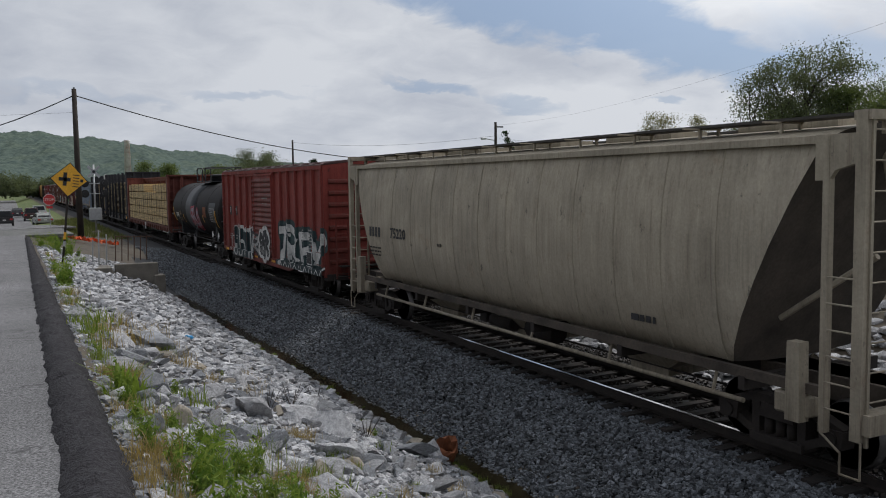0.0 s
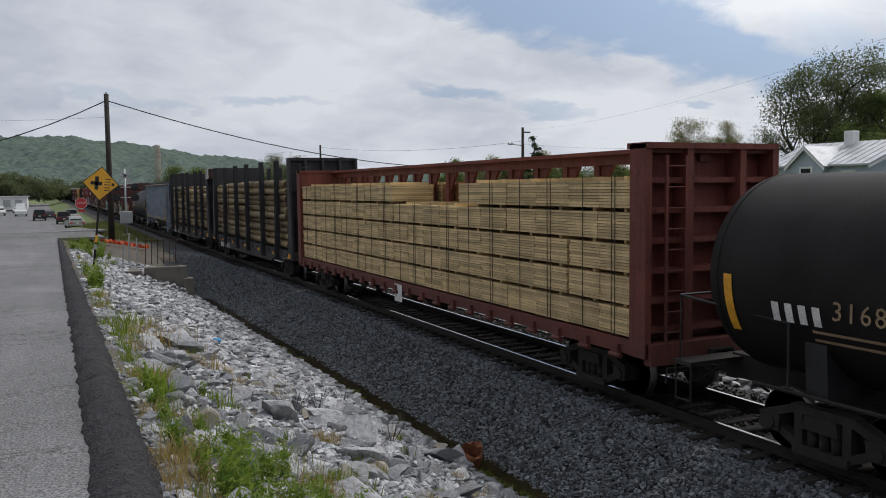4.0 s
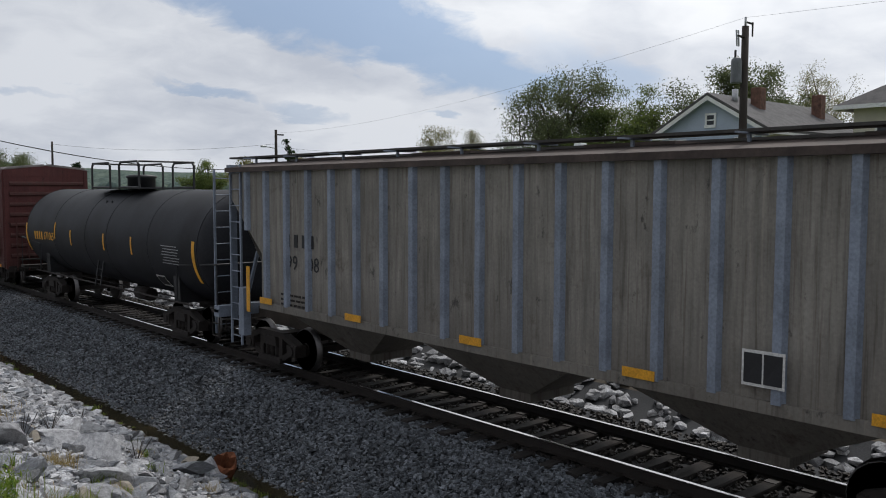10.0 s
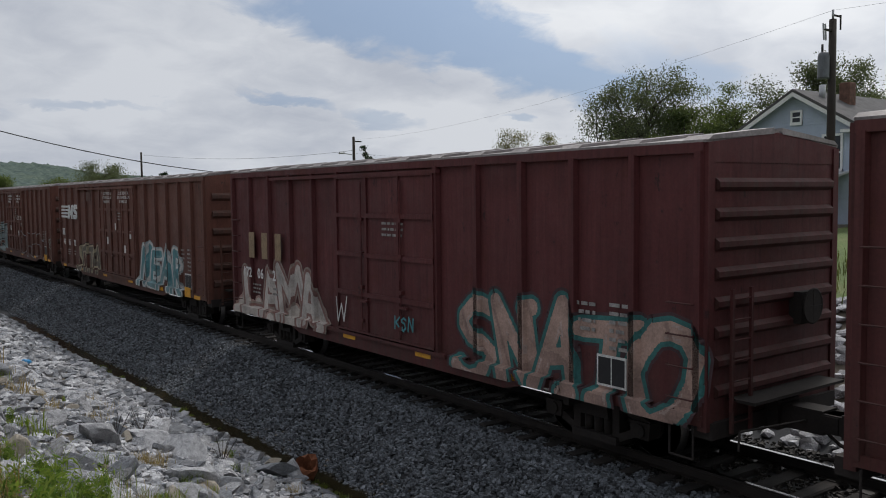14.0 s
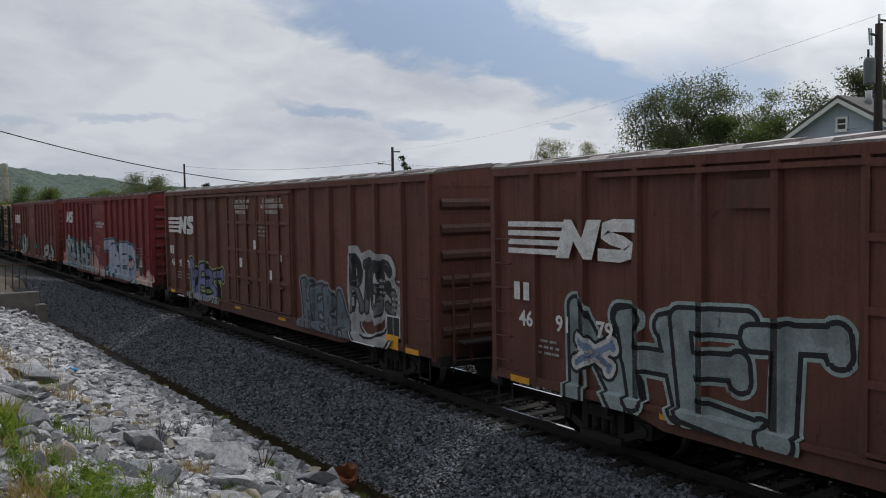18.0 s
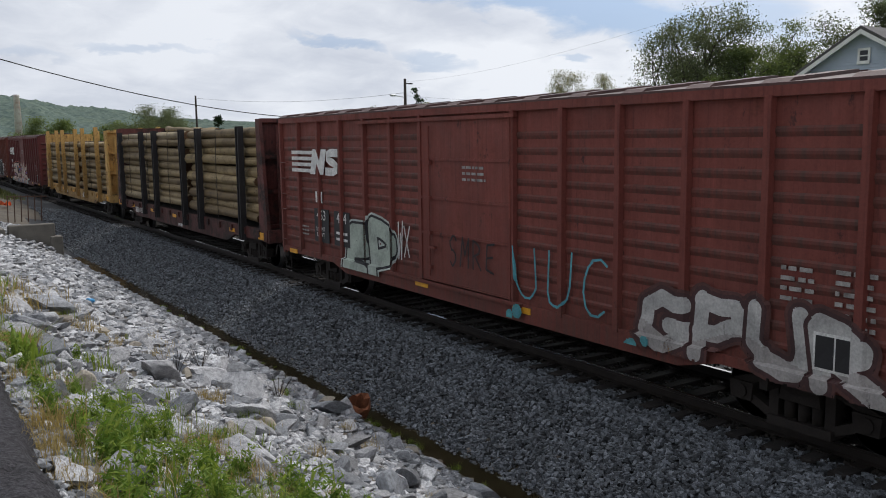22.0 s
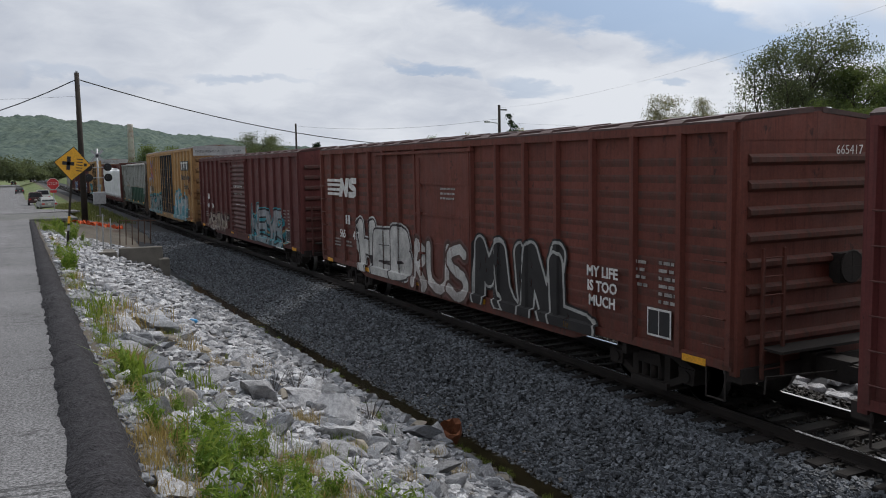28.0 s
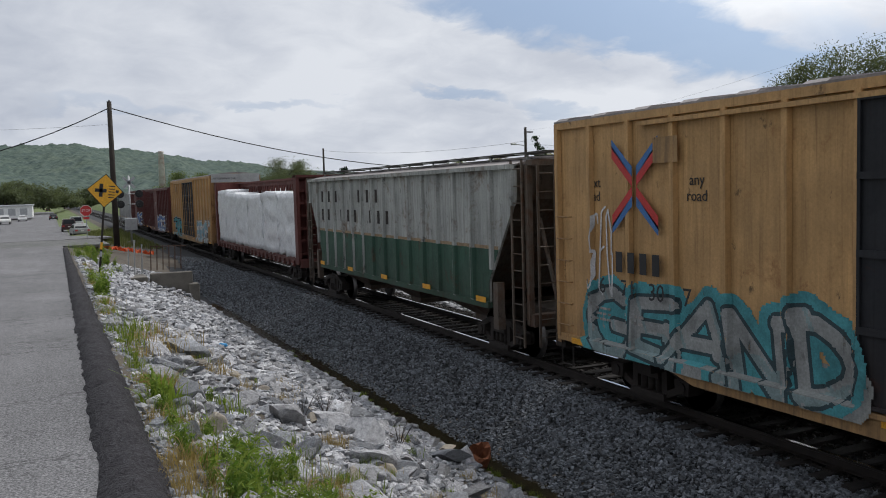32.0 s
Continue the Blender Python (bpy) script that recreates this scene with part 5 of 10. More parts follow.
    for k, (s0, s1, d0, dm, d1, num, tags, sd) in enumerate((
            (190.24, 208.4, 196.9, 199.05, 201.4, ("46", "91", "72"), ((194.4, 1.6, 2.2, 0.7, (0.10, 0.26, 0.28), (0.38, 0.43, 0.42), WHT, 31, "block", "NEAR"), (203.6, 1.35, 1.7, 0.55, (0.14, 0.12, 0.09), (0.07, 0.03, 0.022), (0.42, 0.36, 0.24), 32, "block", "JTTA")), 5),
            (210.19, 228.39, 216.95, 219.25, 221.6, ("46", "91", "79"), ((224.2, 1.6, 2.15, 0.8, (0.26, 0.31, 0.31), (0.34, 0.42, 0.40), BLK, 33, "block", "NHET"), (225.9, 1.6, 0.35, 0.3, (0.2, 0.28, 0.42), BLK, WHT, 37, "block", "X"), (214.6, 1.55, 3.0, 0.72, WHT, WHT, (0.36, 0.37, 0.37), 34, "line", "DGESN"), (210.9, 1.75, 0.35, 0.25, WHT, WHT, (0.4, 0.45, 0.4), 39, "line", "SEL")), 6),
            (230.38, 248.55, 237.05, 239.38, 241.8, ("46", "91", "71"), ((244.2, 1.4, 1.65, 0.62, (0.19, 0.19, 0.38), (0.34, 0.42, 0.16), BLK, 35, "block", "PEBT"), (235.25, 1.3, 1.25, 0.55, (0.10, 0.12, 0.145), (0.26, 0.28, 0.30), WHT, 41, "cloud", ""), (235.25, 1.38, 1.22, 0.62, (0.12, 0.15, 0.175), (0.24, 0.26, 0.28), (0.055, 0.05, 0.055), 36, "block", "HERA"), (232.85, 1.35, 0.8, 0.55, (0.42, 0.42, 0.42), (0.5, 0.5, 0.5), BLK, 40, "bubble", "U"), (232.85, 2.15, 0.9, 0.6, BLK, (0.42, 0.42, 0.41), (0.03, 0.03, 0.03), 38, "mural", "RIGS")), 7))):
        c = (s0 + s1) / 2
        P = car_paint("oxide brown", BR, 0.1, tags=[(t[0] - c, *t[1:]) for t in tags], rust_c=(0.07, 0.03, 0.02))
        car, c, SX = make_boxcar("brown boxcar with white striped emblem and double panelled doors", s0, s1, 4.53, P, ROOF_GALV, [(d0, dm), (dm, d1)], "panel", 1.16, end_ridges=6, seed=sd)
        stripe_logo(car, SX - 0.092, s1 - c - 0.5, s1 - c - 3.42, 3.05, 3.66, M["white_paint"])
        letter_blocks(car, SX - 0.095, s1 - c - 0.72, 2.45, 2, 0.3, M["white_paint"], 0.2)
        numbers(car, c, SX, num, s1 - 0.95, 1.98, 0.36, 0.92)
        for e, tx in ((d0 + 1.15, "CLOSE AND LOCK\nBOTH DOORS BEFORE\nMOVING CAR"), (dm + 1.15, "CLOSE THIS DOOR\nBEFORE CLOSING\nMAIN DOOR")):
            lettering("notice", tx, 0.155, M["white_paint"], car, e - c, 3.95, SX - 0.125, "white stencilled door notice")
        for e, z in ((dm - 0.9, 2.05), (dm + 1.35, 2.3), (dm + 0.2, 2.85), (dm - 1.6, 2.6)):
            plate(car, "paper_card", SX - 0.09, e - c, z, 0.2, 0.28, M["white_paint"], "white paper card")
        plate(car, "reflector", SX - 0.078, s0 + 1.55 - c, 1.02, 0.5, 0.3, M["yellow"], "yellow panel")
        if sd == 6:
            lettering("scrawl", "FIX DOOR", 0.34, M["white_paint"], car, 218.0 - c, 2.9, SX - 0.125, "white chalked words")
        plate(car, "sill_box", SX - 0.09, s1 - 5.3 - c, 4.0, 0.7, 0.36, P, "small steel box under the eave")
    # red cars
    P = car_paint("deep red", (0.165, 0.022, 0.022), 0.12, tags=((264.6 - 260.12, 1.4, 4.4, 0.85, (0.50, 0.30, 0.25), (0.60, 0.44, 0.38), WHT, 41, "cloud", ""), (264.6 - 260.12, 1.0, 3.9, 0.36, (0.10, 0.27, 0.30), (0.16, 0.34, 0.36), WHT, 46, "cloud", ""), (265.2 - 260.12, 1.5, 3.1, 0.72, (0.36, 0.42, 0.42), (0.04, 0.19, 0.22), (0.03, 0.05, 0.06), 45, "block", "NERHO"), (253.6 - 260.12, 1.35, 2.9, 0.75, (0.58, 0.42, 0.36), PINK, WHT, 43, "cloud", ""), (255.4 - 260.12, 0.95, 2.9, 0.3, (0.13, 0.30, 0.33), (0.2, 0.36, 0.38), WHT, 48, "cloud", ""), (255.9 - 260.12, 1.6, 2.7, 0.85, (0.44, 0.45, 0.56), (0.10, 0.27, 0.30), (0.06, 0.08, 0.10), 42, "bubble", "TRED"), (260 - 260.12, 1.1, 1.5, 0.35, (0.5, 0.47, 0.42), PINK, BLK, 44, "cloud", ""), (260 - 260.12, 1.95, 0.5, 0.25, WHT, WHT, PINK, 49, "line", "TINS")))
    car, c, SX = make_boxcar("deep red boxcar with pink, white and teal tags", 250.82, 269.42, 4.5, P, ROOF_RED, [(258.45, 261.5)], "smooth", 1.12, seed=8)
    stripe_logo(car, SX - 0.09, 269.4 - c, 266.1 - c, 3.27, 3.87, M["white_paint"], False)
    letter_blocks(car, SX - 0.095, 267.6 - c, 2.45, 2, 0.26, M["white_paint"], 0.25)
    numbers(car, c, SX, ("463", "343"), 267.6, 2.0, 0.32, 1.1)
    lettering("notice", "CLOSE AND LOCK DOORS\nBEFORE MOVING CAR", 0.15, M["white_paint"], car, 259.6 - c, 3.2, SX - 0.10)
    lettering("notice", "SECURE\nBOTH HASPS\nBEFORE\nMOVING CAR", 0.13, M["white_paint"], car, 262.2 - c, 2.3, SX - 0.012)
    P = car_paint("red brown", (0.155, 0.04, 0.03), 0.3, tags=((284.7 - 280.81, 1.35, 1.15, 0.75, (0.42, 0.48, 0.41), (0.50, 0.54, 0.50), BLK, 51, "bubble", "EP"), (274.5 - 280.81, 1.35, 1.8, 0.45, (0.50, 0.49, 0.47), (0.09, 0.035, 0.03), (0.06, 0.025, 0.025), 52, "bubble", "GPUR"), (278.2 - 280.81, 1.55, 1.3, 0.5, TEAL, TEAL, (0.1, 0.36, 0.42), 53, "line", "UUC"), (279.4 - 280.81, 1.0, 0.25, 0.25, (0.1, 0.36, 0.42), TEAL, TEAL, 54, "cloud", ""), (276.2 - 280.81, 0.95, 0.35, 0.2, (0.1, 0.36, 0.42), TEAL, TEAL, 55, "cloud", ""), (280.6 - 280.81, 1.75, 0.8, 0.3, BLK, BLK, BLK, 56, "line", "SMRE"), (283.2 - 280.81, 1.75, 0.28, 0.4, WHT, WHT, WHT, 57, "line", "WX")))
    car, c, SX = make_boxcar("red brown boxcar with ridged panels and white striped emblem", 271.75, 289.88, 4.5, P, ROOF_RED, [(279.42, 282.48)], "smooth", 1.2, True, seed=9, ridge=0.02)
    stripe_logo(car, SX - 0.09, 289.0 - c, 286.2 - c, 3.05, 3.68, M["white_paint"])
    letter_blocks(car, SX - 0.04, 287.6 - c, 2.47, 2, 0.28, M["white_paint"], 0.25)
    for s, t in ((287.35, "463"), (286.2, "494")):
        plate(car, "number_panel", SX - 0.04, s - c, 1.75, 0.85, 0.85, M["black"], "black painted number panel")
        lettering("number", t, 0.36, M["white_paint"], car, s - c, 2.0, SX - 0.05)
    lettering("stencil", "LD LMT\nLT WT", 0.15, M["white_paint"], car, 287.4 - c, 1.58, SX - 0.05)
    bars(car, SX - 0.05, 286.2 - c, 1.56, 0.6, 0.3, 2, M["white_paint"], np.random.default_rng(4))
    P = car_paint("maroon", (0.11, 0.026, 0.024), 0.2, tags=((346.2 - 344.37, 1.7, 4.6, 0.7, (0.10, 0.17, 0.42), (0.13, 0.22, 0.5), BLK, 62, "cloud", ""), (346.2 - 344.37, 1.0, 4.7, 0.32, (0.22, 0.48, 0.46), (0.45, 0.55, 0.52), BLK, 63, "cloud", ""), (346.4 - 344.37, 1.5, 4.0, 0.72, (0.62, 0.50, 0.42), (0.55, 0.20, 0.16), BLK, 61, "block", "SUNEAK"), (347.6 - 344.37, 1.0, 2.0, 0.18, BLK, BLK, BLK, 64, "line", "HAIFDEAD")))
    car, c, SX = make_boxcar("maroon boxcar with striped emblem and many-coloured tag", 335.34, 353.41, 4.42, P, ROOF_RED, [(343.05, 345.75)], "smooth", 1.12, seed=10)
    stripe_logo(car, SX - 0.092, 352.3 - c, 349.4 - c, 3.0, 3.6, M["white_paint"])
    letter_blocks(car, SX - 0.095, 351.2 - c, 2.45, 2, 0.28, M["white_paint"], 0.25)
    numbers(car, c, SX, ("463", "277"), 351.2, 1.98, 0.34, 1.15)
    P = car_paint("rusty red brown", (0.125, 0.035, 0.024), 0.45, tags=((368.4 - 364.57, 1.55, 1.8, 0.8, (0.56, 0.55, 0.52), (0.5, 0.5, 0.48), (0.05, 0.04, 0.04), 71, "bubble", "HEB"), (364.9 - 364.57, 1.5, 1.5, 0.68, (0.56, 0.55, 0.52), (0.14, 0.06, 0.05), (0.08, 0.04, 0.03), 72, "block", "RUS"), (361.0 - 364.57, 1.5, 2.0, 0.82, (0.02, 0.018, 0.018), (0.018, 0.016, 0.016), (0.42, 0.42, 0.40), 73, "bubble", "MUNL")))
    car, c, SX = make_boxcar("rusty red brown boxcar with peeling emblem and white tags", 355.51, 373.64, 4.46, P, ROOF_RED, [(363.28, 366.24)], "smooth", 1.1, True, seed=11, ridge=0.006)
    stripe_logo(car, SX - 0.092, 372.9 - c, 370.3 - c, 3.0, 3.58, M["white_paint"])
    letter_blocks(car, SX - 0.04, 371.6 - c, 2.3, 3, 0.28, M["white_paint"], 0.2)
    numbers(car, c, SX - 0.03, ("565", "417"), 371.5, 1.85, 0.34, 1.15)
    lettering("end_number", "665417", 0.2, M["white_paint"], car, 0, 4.05, 0.6, end=-9.2)
    lettering("scrawl", "MY LIFE\nIS TOO\nMUCH", 0.26, M["white_paint"], car, 358.5 - c, 1.75, SX - 0.097, "white sprayed words", bold=0.008)
    P = car_paint("dull maroon", (0.105, 0.03, 0.027), 0.25, tags=((380.8 - 385.26, 1.6, 2.9, 0.75, (0.05, 0.28, 0.33), (0.36, 0.22, 0.10), BLK, 84, "cloud", ""), (380.8 - 385.26, 1.2, 2.6, 0.5, BLK, (0.03, 0.03, 0.035), BLK, 85, "cloud", ""), (380.8 - 385.26, 1.5, 2.5, 0.78, (0.30, 0.31, 0.32), (0.05, 0.28, 0.33), BLK, 81, "block", "NEYB"), (390.0 - 385.26, 1.25, 2.0, 0.45, (0.36, 0.31, 0.25), (0.16, 0.09, 0.07), (0.06, 0.03, 0.03), 82, "block", "MRCKAW"), (393.5 - 385.26, 2.75, 0.3, 0.95, WHT, WHT, WHT, 83, "line", "S")))
    car, c, SX = make_boxcar("dull maroon boxcar with ridged door and silver and teal tag", 376.17, 394.35, 4.46, P, ROOF_RED, [(383.9, 386.71)], "ridged", 1.15, seed=12)
    letter_blocks(car, SX - 0.095, 392.1 - c, 2.5, 2, 0.28, M["white_paint"], 0.25)
    numbers(car, c, SX, ("463", "334"), 392.1, 2.02, 0.32, 1.1)
    lettering("notice", "DOOR OPENING W 10-3 H 10-3", 0.14, M["white_paint"], car, 384.8 - c, 2.25, SX - 0.12)
    lettering("notice", "CLOSE & LOCK DOORS\n\nBEFORE MOVING CAR", 0.15, M["white_paint"], car, 385.3 - c, 2.95, SX - 0.12)
    # tall yellow cars
    for s0, s1, d, tags, sd in ((396.61, 414.95, (403.34, 405.7, 408.07), ((410.9, 1.4, 3.1, 0.55, (0.26, 0.27, 0.26), (0.30, 0.31, 0.29), WHT, 94, "cloud", ""), (410.9, 1.45, 2.9, 0.62, (0.30, 0.31, 0.30), (0.07, 0.30, 0.33), (0.03, 0.06, 0.07), 91, "mural", "GEAND"), (401.0, 1.35, 2.2, 0.6, (0.16, 0.34, 0.38), (0.28, 0.48, 0.54), WHT, 95, "cloud", ""), (400.9, 1.6, 2.3, 0.85, (0.46, 0.50, 0.50), (0.10, 0.32, 0.36), (0.16, 0.38, 0.44), 92, "block", "PEMR"), (413.5, 2.7, 0.35, 0.8, WHT, WHT, (0.6, 0.6, 0.6), 93, "line", "SEO"), (397.7, 3.0, 0.55, 0.7, WHT, WHT, (0.2, 0.07, 0.03), 97, "line", "SXC"), (397.9, 1.2, 0.9, 0.25, WHT, WHT, (0.22, 0.07, 0.03), 98, "line", "HUSTAN")), 13),
                                (454.5, 473.0, (461.2, 463.7, 466.2), ((458, 1.5, 2.2, 0.7, LBLUE, SIL, WHT, 95, "block", "REAN"), (469.5, 1.5, 2.2, 0.7, TEAL, SIL, BLK, 96, "block", "TOKE")), 14)):
        c = (s0 + s1) / 2
        P = car_paint("tall car yellow", (0.40, 0.24, 0.10), 0.2, tags=[(t[0] - c, *t[1:]) for t in tags], rust_c=(0.2, 0.08, 0.03), rough=0.55)
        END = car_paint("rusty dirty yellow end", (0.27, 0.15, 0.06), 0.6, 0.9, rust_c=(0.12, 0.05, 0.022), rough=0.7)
        M["door_of_" + P.name] = car_paint("black door", (0.014, 0.015, 0.018), 0.1, tags=())
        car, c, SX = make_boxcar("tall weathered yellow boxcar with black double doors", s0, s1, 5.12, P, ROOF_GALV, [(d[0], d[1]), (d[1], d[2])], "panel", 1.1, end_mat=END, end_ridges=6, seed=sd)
        part("height_panel", boxes((-1.5, 1.5, -(s1 - s0) / 2 - 0.09, -(s1 - s0) / 2 - 0.06, 4.7, 5.24)), M["end_panel"], car, "pale grey end panel with a height warning")
        lettering("notice", "EXCESS HEIGHT CAR", 0.15, M["black"], car, 0, 4.94, -0.7, end=-(s1 - s0) / 2 - 0.1)
        if sd == 13:
            lettering("notice", "671307", 0.15, M["black"], car, 0, 4.94, 1.0, end=-(s1 - s0) / 2 - 0.1)
            plate(car, "name_board", SX - 0.092, 398.85 - c, 4.14, 2.6, 0.56, M["black"], "black emblem board")
            bm = bmesh.new()
            for k, yy in enumerate((0.8, 0.05, -0.75)):
                box(bm, SX - 0.104, SX - 0.098, 398.85 - c + yy - 0.3, 398.85 - c + yy + 0.34, 4.26, 4.36)
                prism(bm, [(398.85 - c + yy - 0.12, 3.92), (398.85 - c + yy + 0.14, 3.92), (398.85 - c + yy + 0.12, 4.24), (398.85 - c + yy - 0.12, 4.24)], 0, SX - 0.104, SX - 0.098)
            part("emblem", bm, M["white_paint"], car, "white block emblem")
            lettering("slogan", "Railcar Pooling", 0.44, M["black"], car, 398.65 - c, 3.45, SX - 0.096, "black painted words", bold=0.012)
            lettering("slogan", "Experts", 0.44, M["black"], car, 398.45 - c, 2.9, SX - 0.096, "black painted word", bold=0.012)
            letter_blocks(car, SX - 0.09, 399.7 - c, 2.25, 6, 0.24, M["black"], 0.2, name="address_block")
            yb, zb = 412.45 - c, 3.87
            for sy in (-1, 1):
                for sz in (-1, 1):
                    for nm, off, mt in (("emblem_red", 0.0, M["red_sign"]), ("emblem_blue", 0.17, M["emblem_blue"])):
                        bm = bmesh.new()
                        prism(bm, [(yb + sy * 0.06, zb + sz * (0.0 + off)), (yb + sy * 0.06, zb + sz * (0.17 + off)), (yb + sy * 0.62, zb + sz * (0.72 + off * 0.6)), (yb + sy * 0.62, zb + sz * (0.50 + off))][::sy * sz], 0, SX - 0.093, SX - 0.087)
                        part(nm, bm, mt, car, "painted arrow of the cross emblem")
            lettering("slogan", "next\nload", 0.25, M["black"], car, 413.75 - c, 3.82, SX - 0.012)
            lettering("slogan", "any\nroad", 0.25, M["black"], car, 411.0 - c, 3.82, SX - 0.012)
            letter_blocks(car, SX - 0.09, 412.9 - c, 2.55, 4, 0.36, M["black"], 0.3)
            numbers_black = ("6", "71", "30", "7")
            for k, tx in enumerate(numbers_black):
                lettering("number", tx, 0.42, M["black"], car, 413.4 - c - 0.75 * k, 2.08, SX - 0.09, "black painted car number")
        plate(car, "sill_box", SX - 0.09, s1 - 3.3 - c, 4.45, 0.6, 0.42, P, "small steel box under the eave")
    # dark cars at the tail
    for s0, s1, sd in ((475.2, 493.6, 15), (495.4, 513.4, 16)):
        c = (s0 + s1) / 2
        P = car_paint("dark tail red", (0.085, 0.024, 0.022), 0.25, tags=((-4, 1.5, 2.5, 0.7, (0.12, 0.2, 0.4), SIL, WHT, 97 + sd, "block", "NODE"),))
        make_boxcar("dark maroon boxcar near the tail of the train", s0, s1, 4.6, P, ROOF_RED, [(c - 1.5, c + 1.5)], "smooth", seed=sd)


M["emblem_blue"] = vary("emblem blue", (0.05, 0.16, 0.4), 0.6, amount=0.2, relief=0)
boxcars()
# ---------- tank cars ----------
def make_tank(label, s0, s1, R, zc, paint, yellow_marks, name_bars, seed, band=None):
    rng = np.random.default_rng(seed)
    L, c = s1 - s0, (s0 + s1) / 2
    H = L / 2
    car = thing("tank_car", label, "tank car", group="freight cars of the train")
    prof = [(-H + 0.62 * (1 - math.cos(t)), max(0.05, R * math.sin(t) ** 0.75)) for t in [k / 7 * math.pi / 2 for k in range(8)]]
    bm = bmesh.new()
    lathe(bm, prof + [(-a, r) for a, r in prof[::-1]], (0, 0, zc), 1, 40)
    part("tank_shell", bm, paint, car, "dull black welded tank shell")
    for y in (-H * 0.52, 0.9, -0.9, H * 0.52, -H + 0.62, H - 0.62):
        bm = bmesh.new()
        lathe(bm, [(y - 0.02, R + 0.002), (y - 0.012, R + 0.010), (y + 0.012, R + 0.010), (y + 0.02, R + 0.002)], (0, 0, zc), 1, 40)
        part("weld_seam", bm, paint, car)
    if band:
        bm = bmesh.new()
        lathe(bm, [(band[0] - c, R + 0.012), (band[0] - c, R + 0.02), (band[1] - c, R + 0.02), (band[1] - c, R + 0.012)], (0, 0, zc), 1, 40)
        part("jacket_band", bm, band[2], car, "paler grey jacket band")
    top = zc + R
    # manway, platform and rails
    bm = bmesh.new()
    lathe(bm, [(top - 0.1, 0.42), (top + 0.34, 0.42), (top + 0.36, 0.46), (top + 0.42, 0.46), (top + 0.46, 0.3)], (0, 0, 0), 2, 16)
    part("manway", bm, M["black"], car)
    bm = boxes((-0.85, 0.85, -1.9, 1.9, top + 0.02, top + 0.06))
    part("platform", bm, M["black"], car, "open steel platform round the manway")
    for x in (-0.85, 0.85):
        for ya, yb in ((-1.9, -0.4), (0.35, 1.9)):
            bm = bmesh.new()
            rod(bm, (x, ya + 0.12, top + 0.82), (x, yb - 0.12, top + 0.82), 0.034, 6)
            for y, e in ((ya, 0.12), (yb, -0.12)):
                rod(bm, (x, y, top), (x, y, top + 0.72), 0.034, 6)
                rod(bm, (x, y, top + 0.72), (x, y + e, top + 0.82), 0.034, 6)
            rod(bm, (x, ya, top + 0.06), (x, yb, top + 0.06), 0.03, 6)
            part("railing", bm, M["black"], car)
    bm = bmesh.new()
    for y in (-1.9, 1.9):
        rod(bm, (-0.85, y, top + 0.82), (0.85, y, top + 0.82), 0.028, 6)
    part("railing", bm, M["black"], car)
    for s in (-1, 1):
        o = part("ladder", ladder_mesh(2.6, 0.42, 8, M["black"], "tank"), None, car)
        o.matrix_basis = pose(s * 1.42, 0.0, 1.0, 0, -s * 9, 0)
    # frame: stub sills, saddles, side rails
    for s in (-1, 1):
        part("stub_sill", boxes((-0.34, 0.34, s * (H - 2.9), s * (H + 0.25), 0.72, 1.12)), M["steel_dark"], car)
        bm = bmesh.new()
        pts = [(R * 0.92 * math.cos(a), zc + R * 1.0 * math.sin(a)) for a in [math.radians(200 + 140 * k / 10) for k in range(11)]]
        prism(bm, [(-1.25, 0.98), (1.25, 0.98)] + pts[::-1], 1, s * (H - 2.25) - 0.18, s * (H - 2.25) + 0.18)
        part("saddle", bm, M["black"], car)
        part("end_platform", boxes((-1.45, 1.45, s * (H + 0.02), s * (H + 0.42), 1.02, 1.09)), M["steel_dark"], car)
        bm = bmesh.new()
        for x in (-1.42, 1.42):
            rod(bm, (x, s * (H + 0.3), 1.08), (x, s * (H + 0.3), 2.15), 0.013, 6)
            rod(bm, (x, s * (H - 1.9), 1.08), (x, s * (H - 1.9), 2.0), 0.022, 6)
            rod(bm, (x, s * (H + 0.3), 2.15), (x, s * (H - 1.9), 2.0), 0.022, 6)
        rod(bm, (-1.42, s * (H + 0.3), 2.15), (1.42, s * (H + 0.3), 2.15), 0.022, 6)
        part("handrail", bm, M["black"], car)
        bm = bmesh.new()
        for x in (-1.42,):
            for z in (0.45, 0.75):
                rod(bm, (x, s * (H + 0.05), z), (x, s * (H + 0.4), z), 0.016, 6)
            for y in (0.05, 0.4):
                rod(bm, (x, s * (H + y), 0.45), (x, s * (H + y), 1.05), 0.016, 6)
        part("foot_stirrup", bm, M["steel_dark"], car)
        add_truck(car, s * (H - 2.25))
        add_coupler(car, s * (H + 0.32), s)
    bm = bmesh.new()
    for x in (-1.35, 1.35):
        rod(bm, (x, -H + 1.2, 1.02), (x, H - 1.2, 1.02), 0.03, 6)
    rod(bm, (-0.35, -H + 2, 0.85), (-0.35, H - 2, 0.85), 0.025, 6)
    part("side_rod", bm, M["steel_dark"], car)
    bm = bmesh.new()
    lathe(bm, [(zc - R - 0.35, 0.16), (zc - R + 0.1, 0.22)], (0, 0, 0), 2, 12)
    rod(bm, (-0.5, -1.8, 0.8), (-0.5, -0.9, 0.8), 0.2, 10)
    part("bottom_outlet", bm, M["steel_dark"], car)

